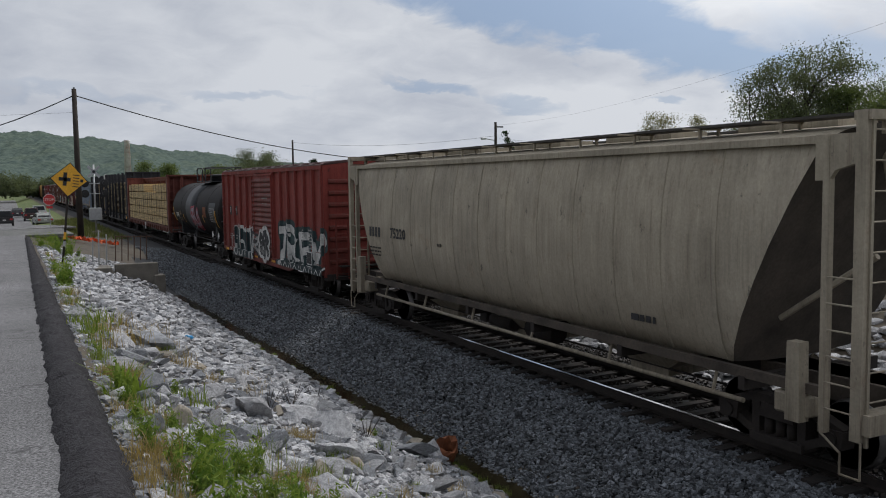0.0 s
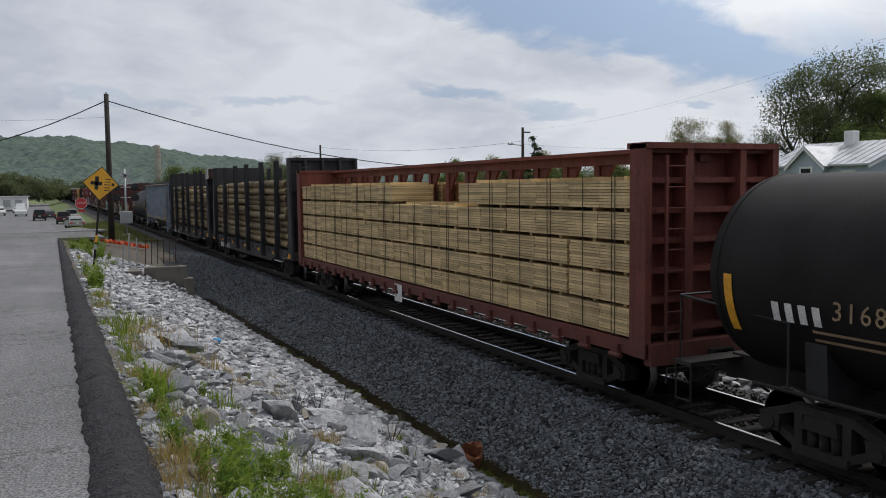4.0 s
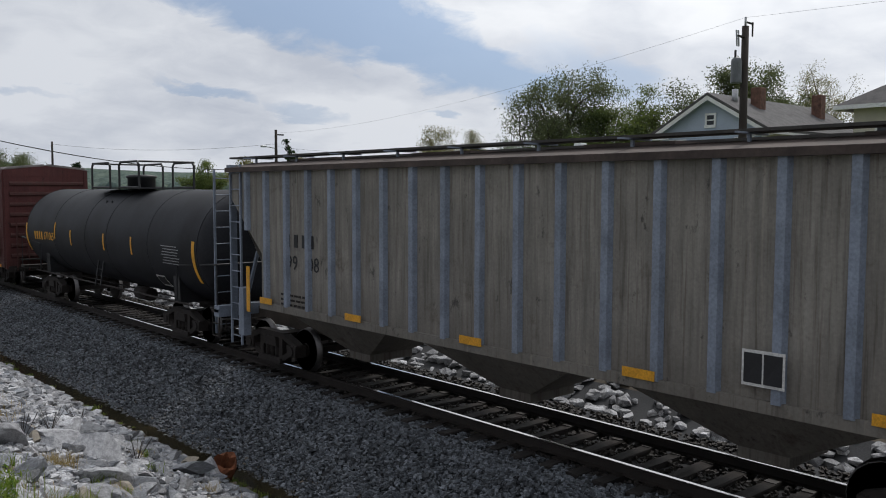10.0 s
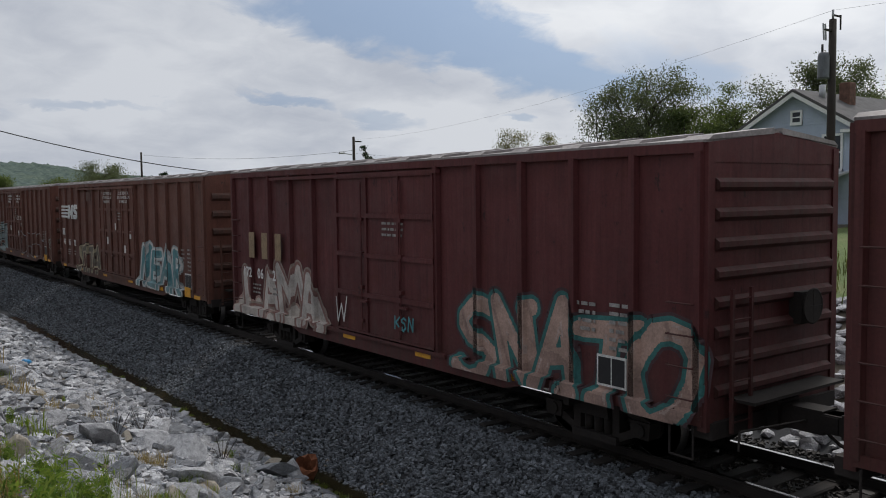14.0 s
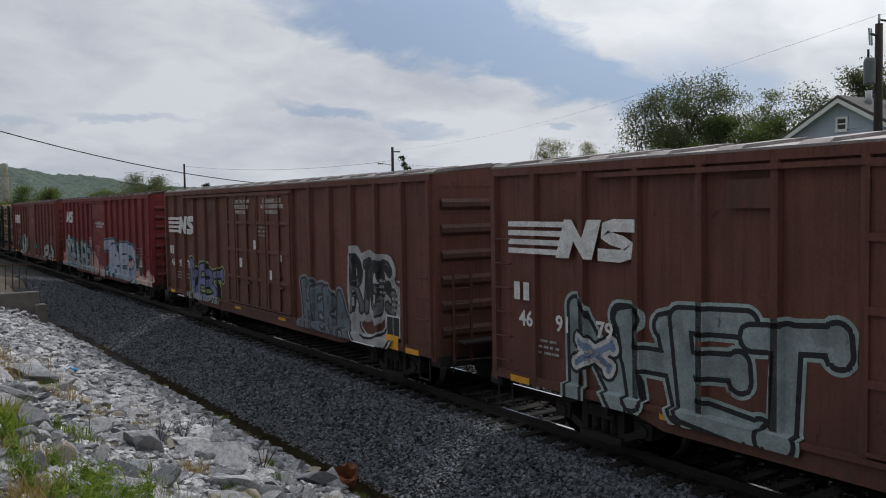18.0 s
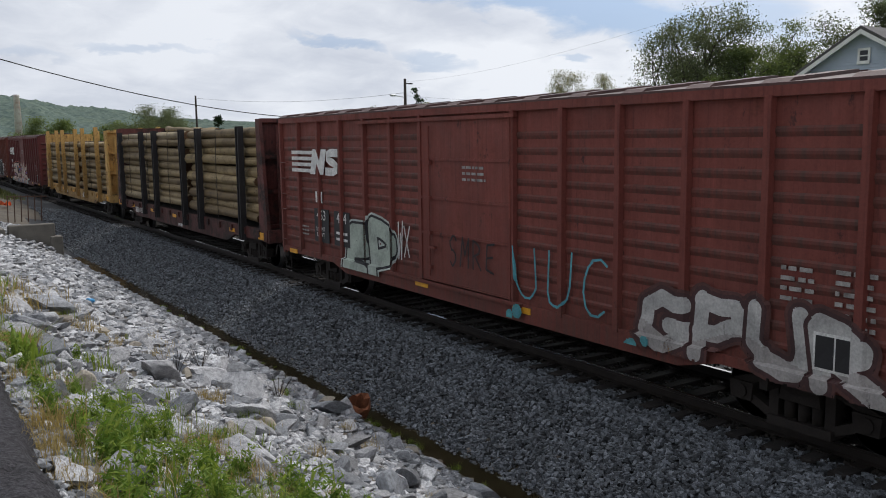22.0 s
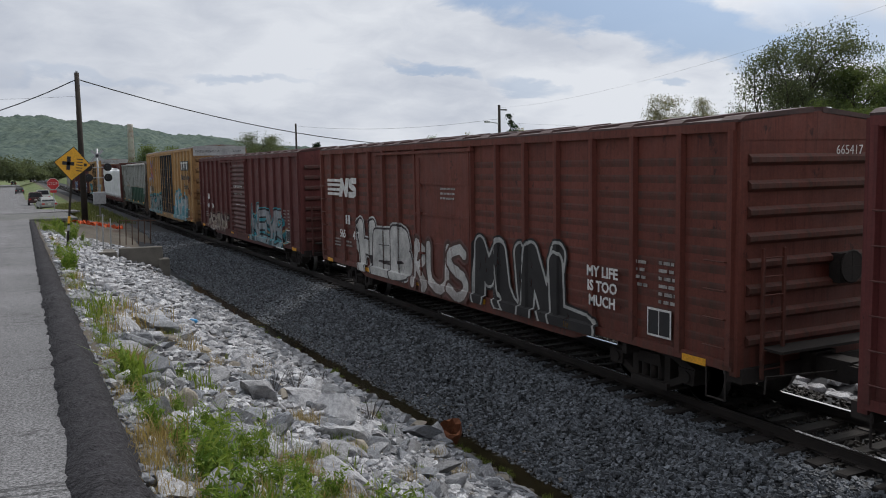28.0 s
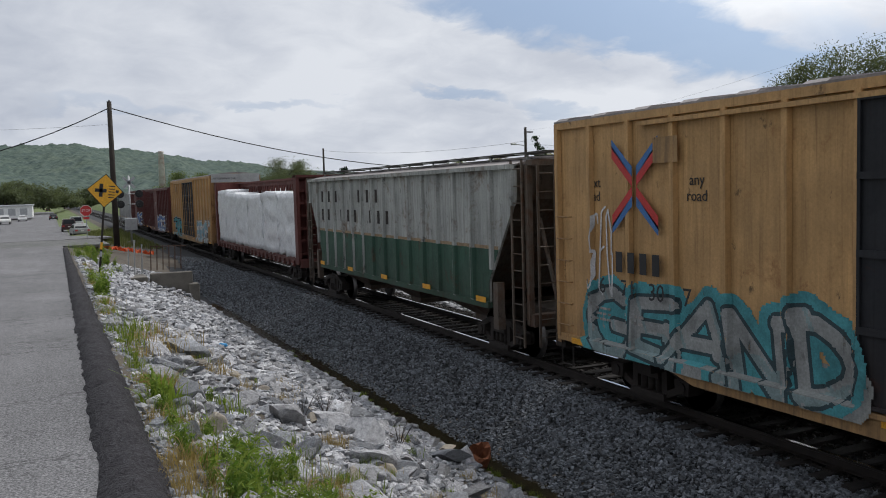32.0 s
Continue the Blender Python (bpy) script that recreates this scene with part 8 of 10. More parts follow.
# ---------- things beside the line ----------
def sign_things():
    # yellow crossing-ahead sign on a leaning post
    th = thing("warning_sign", "yellow diamond crossing warning sign on a leaning post", "road sign", pose(1.47, 32.0, road_z(32) - 0.35, 0, 6.5, 0))
    part("post", boxes((-0.035, 0.035, -0.02, 0.02, -0.2, 3.3)), M["steel_dark"], th, "thin steel channel post")
    part("post_band", boxes((-0.04, 0.04, -0.028, 0.028, 0.75, 1.0)), M["sign_yellow"], th, "yellow reflective band")
    part("post_band", boxes((-0.04, 0.04, -0.028, 0.028, 0.5, 0.68)), M["galv"], th, "pale band")
    for nm, r, y0, y1, mt in (("panel", 0.60, -0.036, -0.030, M["black"]), ("face", 0.57, -0.042, -0.037, M["sign_yellow"])):
        bm = bmesh.new()
        prism(bm, [(0, 2.82 - r), (r, 2.82), (0, 2.82 + r), (-r, 2.82)], 1, y0, y1)
        part(nm, bm, mt, th)
    part("symbol", boxes((-0.33, 0.05, -0.05, -0.043, 2.76, 2.88)), M["black"], th)
    part("symbol", boxes((-0.19, -0.07, -0.05, -0.043, 2.6, 3.06)), M["black"], th)
    for k in range(5):
        part("symbol", boxes((0.12, 0.32, -0.05, -0.043, 2.58 + 0.1 * k, 2.61 + 0.1 * k)), M["black"], th)
    part("symbol", boxes((0.36, 0.45, -0.05, -0.043, 2.77, 2.87)), M["black"], th)
    # stop sign
    th = thing("stop_sign", "red octagonal stop sign on a steel post", "road sign", pose(2.55, 72.0, 0.99))
    part("post", boxes((-0.03, 0.03, 0.0, 0.03, -0.5, 2.3)), M["galv"], th)
    for nm, r, y, mt in (("rim", 0.46, -0.012, M["white_paint"]), ("face", 0.43, -0.018, M["red_sign"])):
        bm = bmesh.new()
        prism(bm, [(r * math.cos(math.radians(22.5 + 45 * k)), 2.0 + r * math.sin(math.radians(22.5 + 45 * k))) for k in range(8)], 1, y, y + 0.008)
        part(nm, bm, mt, th)
    lettering("word", "STOP", 0.27, M["white_paint"], th, 0, 2.0, 0, end=-0.024)
    part("lower_plate", boxes((-0.22, 0.22, -0.018, -0.01, 1.32, 1.5)), M["red_sign"], th)
    # crossing signal
    th = thing("crossing_signal", "level crossing signal mast with lamps and crossbuck", "signal", pose(5.75, 71.0, 0.35))
    part("mast", rod(bmesh.new(), (0, 0, 0), (0, 0, 5.3), 0.07, 10), M["galv"], th)
    part("base", boxes((-0.3, 0.3, -0.3, 0.3, -0.3, 0.12)), M["concrete"], th)
    for a in (45, -45):
        bm = bmesh.new()
        box(bm, -0.6, 0.6, -0.1, -0.08, -0.1, 0.1, 0, pose(0, 0, 4.75, 0, a, 0))
        part("crossbuck", bm, M["galv"], th, "weathered white crossbuck board")
    for z in (3.05, 3.85):
        part("lamp_arm", rod(bmesh.new(), (-0.75, -0.1, z), (0.75, -0.1, z), 0.03, 6), M["galv"], th)
        for x in (-0.7, 0.7):
            bm = bmesh.new()
            lathe(bm, [(-0.16, 0.30), (-0.13, 0.31), (-0.1, 0.12), (0.1, 0.1)], (x, -0.12, z), 1, 16)
            lp = part("lamp", bm, M["black"], th, "round black lamp disc with hood")
            bm = bmesh.new()
            lathe(bm, [(-0.45, 0.15), (-0.17, 0.155)], (x, -0.12, z), 1, 12)
            part("hood", bm, M["black"], lp)
    bx = part("relay_box", bevelled(-0.45, 0.45, -0.3, 0.2, 1.0, 1.95, 0.03), M["galv"], th, "grey relay cabinet")
    # concrete culvert walls with an iron fence
    zt = 0.85
    th = thing("culvert_headwall", "grey concrete culvert headwall with rusty iron rail posts", "wall")
    part("wall", bevelled(3.75, 5.5, 38.0, 38.35, -1.3, zt - 0.22, 0.03), M["concrete"], th)
    part("wing", bevelled(2.75, 3.55, 37.0, 38.4, -0.6, zt - 0.25, 0.03), M["concrete"], th)
    part("footing", bevelled(5.3, 5.75, 37.8, 38.4, -1.3, 0.1, 0.03), M["concrete"], th)
    for k in range(6):
        x = 3.8 + 0.25 * k
        part("post", rod(bmesh.new(), (x, 38.2, zt - 0.1), (x + 0.04, 38.2, zt + 0.98), 0.022, 6), M["rust_dark"], th, "thin rusty fence post")
    part("rail", rod(bmesh.new(), (3.8, 38.2, zt + 0.95), (5.3, 38.2, zt + 0.9), 0.02, 6), M["rust_dark"], th)
    for x, h in ((3.15, 1.9), (3.45, 1.7), (2.9, 1.5)):
        part("post", rod(bmesh.new(), (x, 38.5, 0.2), (x + 0.05, 38.5, 0.2 + h), 0.03, 6), M["galv"], th, "grey steel fence post")
    # fallen orange netting
    bm = bmesh.new()
    rng = np.random.default_rng(8)
    rows = []
    for k in range(40):
        x = 2.6 + 2.9 * k / 39
        y = 52.5 + 0.5 * math.sin(k * 0.7)
        z = ground_z(x, y)
        rows.append([bm.verts.new((x, y + 0.18 * j + rng.uniform(-0.05, 0.05), z + 0.12 + 0.30 * math.sin(j * 1.3 + k * 0.5) ** 2 * rng.uniform(0.5, 1))) for j in range(5)])
    for a, b in zip(rows, rows[1:]):
        for j in range(4):
            bm.faces.new((a[j], a[j + 1], b[j + 1], b[j]))
    bmesh.ops.solidify(bm, geom=bm.faces[:], thickness=0.015)
    solid("safety_netting", bm, M["orange"], "crumpled orange safety netting lying on the ground", "netting")
    # litter
    bm = bmesh.new()
    lathe(bm, [(-0.12, 0.03), (-0.11, 0.05), (0.05, 0.05), (0.09, 0.02), (0.12, 0.018)], (0, 0, 0), 0, 12)
    solid("litter_bottle", bm, M["blue_litter"], "crushed blue plastic bottle among the stones", "bottle", pose(3.35, 19.0, ground_z(3.35, 19) + 0.1, 0, 15, 40))
    for x, y, lab in ((1.62, 6.15, 2), (0.78, 8.2, 3)):
        bm = bmesh.new()
        lathe(bm, [(-0.07, 0.03), (-0.065, 0.035), (0.06, 0.035), (0.065, 0.02)], (0, 0, 0), 0, 12)
        solid("litter_can", bm, M["white_paint"], "discarded white drink can among the weeds", "can", pose(x, y, ground_z(x, y) + 0.08, 0, 20, 60 * lab))
    # rusty stump of pipe with a bit of black sheet, in the ditch
    th = thing("pipe_stump", "rusty orange broken pipe stub leaning in the ditch", "pipe", pose(6.7, 13.2, -1.0, 20, -15, 30) @ Matrix.Scale(1.3, 4))
    rng = np.random.default_rng(18)
    bm = bmesh.new()
    n = 13
    rings = []
    for z, r in ((-0.14, 0.11), (0.0, 0.12), (0.1, 0.15), (0.2, 0.17), (0.23, 0.13), (0.1, 0.10), (-0.05, 0.09)):
        rings.append([bm.verts.new((r * rng.uniform(0.75, 1.25) * math.cos(k * math.tau / n), r * rng.uniform(0.75, 1.25) * math.sin(k * math.tau / n), z + rng.uniform(-0.05, 0.05))) for k in range(n)])
    for q, w in zip(rings, rings[1:]):
        for k in range(n):
            bm.faces.new((q[k], q[(k + 1) % n], w[(k + 1) % n], w[k]))
    part("stub", bm, M["rust_pipe"], th)
    part("sheet", boxes((-0.18, -0.13, -0.13, 0.1, -0.3, 0.06)), M["black"], th, "torn black plastic sheet")


M["rust_dark"] = vary("dark rusty iron", (0.07, 0.035, 0.022), 0.85, amount=0.4, scale=5, grain=40, relief=0.2)
sign_things()


def sagging(name, a, b, sag, r, mat, label, parent=None):
    bm = bmesh.new()
    a, b = Vector(a), Vector(b)
    n = 18
    p = [a.lerp(b, k / n) - Vector((0, 0, sag * 4 * (k / n) * (1 - k / n))) for k in range(n + 1)]
    d = (b - a).normalized()
    u = d.cross(Vector((0, 0, 1))).normalized()
    rings = [[bm.verts.new(q + (u * math.cos(k * math.tau / 6) + Vector((0, 0, 1)) * math.sin(k * math.tau / 6)) * r) for k in range(6)] for q in p]
    for q, s in zip(rings, rings[1:]):
        for k in range(6):
            bm.faces.new((q[k], q[(k + 1) % 6], s[(k + 1) % 6], s[k]))
    return solid(name, bm, mat, label, "cable")


M["transformer"] = vary("grey transformer paint", (0.12, 0.13, 0.14), 0.5, amount=0.2, scale=4, grain=30, relief=0.03)


def utility_poles():
    def pole(x, y, zb, zt, r, label, lean=0.0):
        th = thing("utility_pole", label, "utility pole", pose(x, y, zb, 0, lean, 0), "utility poles")
        part("shaft", rod(bmesh.new(), (0, 0, -0.4), (0, 0, zt - zb), r, 12, r * 0.72), M["pole"], th, "weathered brown wooden shaft")
        return th, zt - zb
    p1, h = pole(3.78, 58.0, 0.75, 10.05, 0.2, "dark wooden utility pole beside the crossing")
    part("insulator", boxes((-0.06, 0.06, -0.06, 0.06, h - 0.05, h + 0.1)), M["galv"], p1)
    p2, h2 = pole(34.0, 111.0, 1.9, 9.8, 0.16, "plain wooden utility pole in the distance")
    p3, h3 = pole(45.0, 76.0, 2.2, 10.0, 0.19, "wooden utility pole carrying a street lamp")
    bm = bmesh.new()
    rod(bm, (0, 0, h3 - 1.9), (-1.6, -0.6, h3 - 1.75), 0.04, 6)
    la = part("lamp_arm", bm, M["galv"], p3)
    part("lamp_head", bevelled(-2.1, -1.5, -0.75, -0.5, h3 - 1.85, h3 - 1.65, 0.04), M["galv"], la, "grey street lamp head")
    part("cross_arm", boxes((0.0, 0.9, -0.05, 0.05, h3 - 0.55, h3 - 0.42)), M["steel_dark"], p3)
    p4, h4 = pole(28.0, 15.4, 1.9, 9.7, 0.17, "dark wooden utility pole carrying a grey transformer")
    bm = bmesh.new()
    lathe(bm, [(h4 - 2.0, 0.2), (h4 - 1.95, 0.19), (h4 - 1.25, 0.19), (h4 - 1.15, 0.16), (h4 - 1.1, 0.08)], (-0.3, 0.14, 0), 2, 16)
    tr = part("transformer", bm, M["transformer"], p4, "grey cylindrical transformer")
    part("bushing", rod(bmesh.new(), (-0.35, 0.16, h4 - 1.1), (-0.35, 0.16, h4 - 0.85), 0.04, 8), M["black"], tr)
    part("cutout_bracket", boxes((-0.5, 0.0, -0.04, 0.04, h4 - 0.42, h4 - 0.36)), M["steel_dark"], p4)
    for x in (-0.55, -0.42):
        part("cutout", rod(bmesh.new(), (x, 0, h4 - 0.75), (x - 0.06, 0, h4 - 0.2), 0.03, 6), M["galv"], p4, "porcelain fuse cutout")
    part("top_pin", rod(bmesh.new(), (0, 0, h4), (0, 0, h4 + 0.32), 0.04, 8), M["galv"], p4)
    part("arrester_arm", boxes((0.0, 0.5, -0.03, 0.03, h4 + 0.12, h4 + 0.17)), M["steel_dark"], p4)
    part("arrester", rod(bmesh.new(), (0.5, 0, h4 - 0.3), (0.5, 0, h4 + 0.2), 0.03, 6), M["steel_dark"], p4)
    sagging("cable", (3.78, 58, 9.65), (45, 76, 6.15), 1.7, 0.036, M["cable"], "black utility cable sagging over the train")
    sagging("cable", (3.78, 58, 9.65), (-26, 66, 9.2), 3.7, 0.036, M["cable"], "black utility cable sagging over the road")
    sagging("cable", (3.78, 58, 8.6), (-26, 70, 9.6), 0.6, 0.007, M["cable"], "thin wire over the road")
    sagging("cable", (34, 111, 9.5), (45, 76, 8.6), 0.7, 0.014, M["cable"], "thin wire between two utility poles")
    sagging("cable", (28, 15.4, 10.0), (45, 76, 9.7), 0.9, 0.004, M["cable"], "thin wire between two utility poles")
    sagging("cable", (28, 15.4, 10.0), (30, -40, 11.5), 0.9, 0.004, M["cable"], "thin wire leading from a utility pole")
    sagging("cable", (45, 76, 8.3), (60, 55, 8.0), 0.7, 0.008, M["cable"], "service wire to a house")


utility_poles()


# ---------- trees ----------
def leaf_cloud(name, spots, size, per, mat, rng, wide=0.28):
    """Leaves: small bent cards strewn about each spot (place, radius)."""
    V, Fc = [], []
    base = np.array([(-0.5, 0, 0), (0, -wide, 0.08), (0.5, 0, 0), (0, wide, 0.08)])
    P = np.concatenate([np.array(tuple(c)) + np.clip(rng.normal(size=(per, 3)), -1.7, 1.7) * np.array([r, r, r * 0.75]) * 0.5 for c, r in spots])
    n = len(P)
    a = rng.normal(size=(n, 3))
    a /= np.linalg.norm(a, axis=1)[:, None]
    b = rng.normal(size=(n, 3)) + np.array([0, 0, 0.6])
    b -= a * (a * b).sum(1)[:, None]
    b /= np.linalg.norm(b, axis=1)[:, None]
    c = np.cross(a, b)
    S = size * rng.uniform(0.6, 1.3, n)[:, None, None]
    Q = P[:, None, :] + S * (base[None, :, 0:1] * a[:, None] + base[None, :, 1:2] * c[:, None] + base[None, :, 2:3] * b[:, None])
    V = Q.reshape(-1, 3).tolist()
    Fc = (np.arange(n)[:, None] * 4 + np.arange(4)[None]).tolist()
    return raw_mesh(name, V, Fc, mat)


def make_tree(label, x, y, z0, height, spread, mat, seed, leaves=60, size=0.4, trunk=0.28, bare=0.32, gap=0.0, group="trees behind the houses", lean=0.0, dome=0.52, tuft=0.2, crook=0.0):
    """dome: height of the crown's widest part; tuft: size of a spray of leaves; crook: how far the top stands to one side."""
    rng = np.random.default_rng(seed)
    th = thing("tree", label, "tree", pose(x, y, z0), group)
    bm = bmesh.new()
    tips, mids = [], []

    def limb(p, d, length, r, depth):
        n = 3
        for k in range(n):
            q = p + d * (length / n)
            rod(bm, p, q, r, 6, r * 0.84, caps=False)
            p, r = q, r * 0.84
            if depth < 2 and k >= 1:
                mids.append(p)
            d = (d + Vector(rng.normal(size=3)) * 0.13 + Vector((0, 0, 0.05))).normalized()
            if depth and k >= 1 or depth >= 2:
                for _ in range(1 if depth == 1 else 2):
                    side = Vector(rng.normal(size=3))
                    side.z = abs(side.z) * 0.5
                    limb(p, (d * 0.55 + side.normalized() * 0.8).normalized(), length * rng.uniform(0.5, 0.75), r * 0.6, depth - 1)
        tips.append(p)
    limb(Vector((0, 0, 0)), Vector((lean, 0, 1)).normalized(), height * bare, trunk, 0)
    top = tips.pop()
    mids.clear()
    for k in range(6):
        a = k * math.tau / 6 + rng.uniform(-0.3, 0.3)
        limb(top - Vector((0, 0, rng.uniform(0, height * bare * 0.35))), Vector((math.cos(a) * spread / height * 1.6, math.sin(a) * spread / height * 1.6, rng.uniform(0.5, 1.1))).normalized(), height * rng.uniform(0.24, 0.36), trunk * 0.5, 2)
    limb(top, Vector((0, 0, 1)), height * 0.42, trunk * 0.6, 2)
    # draw the limbs in or out to the tree's height and spread
    tips += [q for q in mids if rng.random() < 0.5]
    reach = float(np.quantile([math.hypot(q.x, q.y) for q in tips], 0.93))
    wide, tall, z1 = spread * 0.80 / reach, (height * 0.95 - top.z) / (float(np.quantile([q.z for q in tips], 0.98)) - top.z), top.z * 0.8

    def drawn(q):
        f = min(1.0, max(0.0, (q.z - z1) / (0.2 * top.z)))
        q = Vector((q.x * (1 + (wide - 1) * f), q.y * (1 + (wide - 1) * f), q.z if q.z < top.z else top.z + (q.z - top.z) * tall))
        if q.z > top.z:
            mid = Vector((0, 0, height * dome))
            d = q - mid
            lobes = 0.92 + 0.26 * noise.noise(Vector((d.x, d.y, d.z)).normalized() * 2.3 + Vector((seed, 0, 0)))
            out = math.sqrt((math.hypot(d.x, d.y) / spread) ** 2 + (d.z / (height * (0.99 - dome))) ** 2) / lobes
            q = mid + d / max(1.0, out)
            side = crook * max(0.0, (q.z - top.z) / (height - top.z))
            q += Vector((0.65, -0.75, 0)) * side
        return q
    for v in bm.verts:
        v.co = drawn(v.co)
    part("trunk", bm, M["bark"], th, "brown tapering trunk and limbs")
    spots = []
    for q in tips:
        if rng.random() < gap:
            continue
        spots.append((drawn(q), rng.uniform(0.75, 1.3) * spread * tuft))
    leaves = max(8, int(leaves * 0.62))
    part("crown", leaf_cloud("crown", spots, size, leaves, mat, rng), None, th, "uneven leafy crown with gaps")
    return th


def make_bush(label, x, y, z0, w, h, mat, seed, count=60, per=26, size=0.3, name="bush", cat="bush", group=""):
    rng = np.random.default_rng(seed)
    th = thing(name, label, cat, pose(x, y, z0), group)
    spots = []
    for _ in range(count):
        a, r = rng.uniform(0, math.tau), math.sqrt(rng.random()) * w / 2
        zz = rng.uniform(0.15, 1.0) * h * (1 - (r / w * 1.5) ** 2 * 0.7)
        spots.append(((r * math.cos(a), r * math.sin(a), zz), h * 0.22))
    part("crown", leaf_cloud("crown", spots, size, per, mat, rng), None, th)
    bm = bmesh.new()
    for _ in range(5):
        rod(bm, (0, 0, -0.1), (rng.uniform(-1, 1) * w * 0.3, rng.uniform(-1, 1) * w * 0.3, h * 0.7), 0.05, 5, 0.02)
    part("trunk", bm, M["bark"], th)
    return th


def trees():
    make_tree("large spreading green tree behind the small house", 60, 52.2, 2.6, 13.0, 5.6, M["leaf_a"], 101, 250, 0.19, 0.34, 0.2, 0.06, dome=0.42, tuft=0.23, crook=1.6)
    make_tree("lacy tall tree beside the houses", 64, 44.5, 2.6, 11.4, 3.6, M["leaf_b"], 102, 150, 0.16, 0.24, 0.35, 0.25)
    make_tree("full green tree behind the tall house", 66, 39.0, 2.6, 11.6, 6.6, M["leaf_a"], 103, 300, 0.2, 0.3, 0.25, 0.08, dome=0.45, tuft=0.17)
    make_tree("full green tree behind the tall house", 68, 35.5, 2.6, 12.2, 6.4, M["leaf_a"], 104, 300, 0.2, 0.3, 0.25, 0.08, dome=0.45, tuft=0.17)
    make_tree("slim budding tree behind the tall house", 66, 29.5, 2.6, 11.6, 3.2, M["leaf_pale"], 105, 110, 0.11, 0.2, 0.3, 0.3)
    make_tree("rounded green tree behind the houses", 60, 45.5, 2.6, 9.0, 6.0, M["leaf_b"], 106, 300, 0.21, 0.25, 0.12)
    make_tree("budding pale tree in the far row", 76, 86.0, 2.8, 9.8, 3.2, M["leaf_pale"], 107, 190, 0.17, 0.25, 0.25, 0.05, dome=0.55, tuft=0.34)
    make_tree("budding pale tree in the far row", 78, 81.3, 2.8, 9.0, 1.9, M["leaf_pale"], 108, 110, 0.17, 0.25, 0.25, 0.0, dome=0.6, tuft=0.42)
    make_tree("green tree in the far row", 72, 71.5, 2.8, 5.2, 4.2, M["leaf_b"], 109, 110, 0.22, 0.25, 0.15)
    make_tree("green tree in the far row", 74, 77, 2.8, 5.8, 4.2, M["leaf_a"], 110, 110, 0.22, 0.25, 0.15)
    for k, (x, y, h, m) in enumerate(((70, 92, 6.5, "leaf_b"), (72, 98, 6.6, "leaf_pale"), (66, 101, 6.2, "leaf_b"), (70, 112, 8.2, "leaf_pale"), (64, 116, 7.4, "leaf_pale"), (60, 122, 7.0, "leaf_b"))):
        make_tree("small tree in the far row", x, y, 2.6, h * 0.8, 4.2, M[m], 120 + k, 80, 0.24, 0.2, 0.12)
    make_tree("broad green tree beside the track in the distance", 40, 158, 2.0, 8.2, 7.2, M["leaf_a"], 131, 220, 0.22, 0.3, 0.15)
    make_tree("broad green tree beside the track in the distance", 46, 170, 2.0, 8.0, 7.0, M["leaf_a"], 132, 110, 0.3, 0.3, 0.15)
    make_tree("small green tree in the field", 33, 222, 1.0, 8.2, 9.0, M["leaf_b"], 133, 260, 0.36, 0.3, 0.12)
    make_tree("small green tree in the field", 48, 226, 1.0, 7.4, 8.0, M["leaf_b"], 134, 260, 0.36, 0.3, 0.12)
    for k, (x, y, h) in enumerate(((-24, 320, 11.5), (-16, 335, 10.0), (-31, 300, 12), (-8, 345, 9.0), (-2, 330, 8.5), (5, 350, 7.5), (-40, 310, 13), (14, 380, 8.0), (-12, 360, 11))):
        make_tree("leafy street tree far down the road", x, y, 0.3, h, 10.0, M["leaf_a"], 140 + k, 42, 0.8, 0.35, 0.15)
    # ragged conifers
    for x, y, h, seed, lab in ((48, 78.8, 7.0, 151, "ragged dark conifer with a broken top"), (45.5, 137, 6.0, 152, "dark pointed conifer in the distance"), (63, 76, 5.6, 153, "dark conifer among the far trees")):
        rng = np.random.default_rng(seed)
        th = thing("conifer", lab, "tree", pose(x, y, 2.1), "conifers")
        bm = bmesh.new()
        rod(bm, (0, 0, 0), (0.1, 0, h), 0.16, 7, 0.03)
        spots = []
        for k in range(26):
            z = h * rng.uniform(0.12, 1.0)
            a, r = rng.uniform(0, math.tau), (h - z) * 0.30 + 0.35
            q = (r * math.cos(a), r * math.sin(a), z + 0.1 * r)
            rod(bm, (0.1 * z / h, 0, z - 0.1), q, 0.03, 4, 0.012)
            for f in (0.45, 0.7, 1.0):
                spots.append(((q[0] * f, q[1] * f, z), 0.42))
        part("trunk", bm, M["bark"], th)
        part("crown", leaf_cloud("crown", spots, 0.26, 30, M["leaf_dark"], rng), None, th)
    for k, (x, y, w, h) in enumerate(((19.5, 8.5, 2.0, 1.2), (20.5, 13, 2.6, 1.4), (19.6, 18, 2.2, 0.9), (22, 5, 2.5, 1.4), (21, 28, 3, 1.3))):
        make_bush("low green shrub on the far bank", x, y, ground_z(x, y) - 0.05, w, h, M["leaf_b"], 160 + k, 40, 26, 0.16, group="shrubs on the far bank")
    for k, (x, y, w, h) in enumerate(((56, 60, 9, 3.2), (60, 66, 8, 3.0), (54, 47, 7, 3.5), (58, 40, 8, 4.0))):
        make_bush("dense green hedge behind the houses", x, y, 2.4, w, h, M["leaf_a"], 170 + k, 90, 30, 0.4, group="hedges behind the houses")


trees()


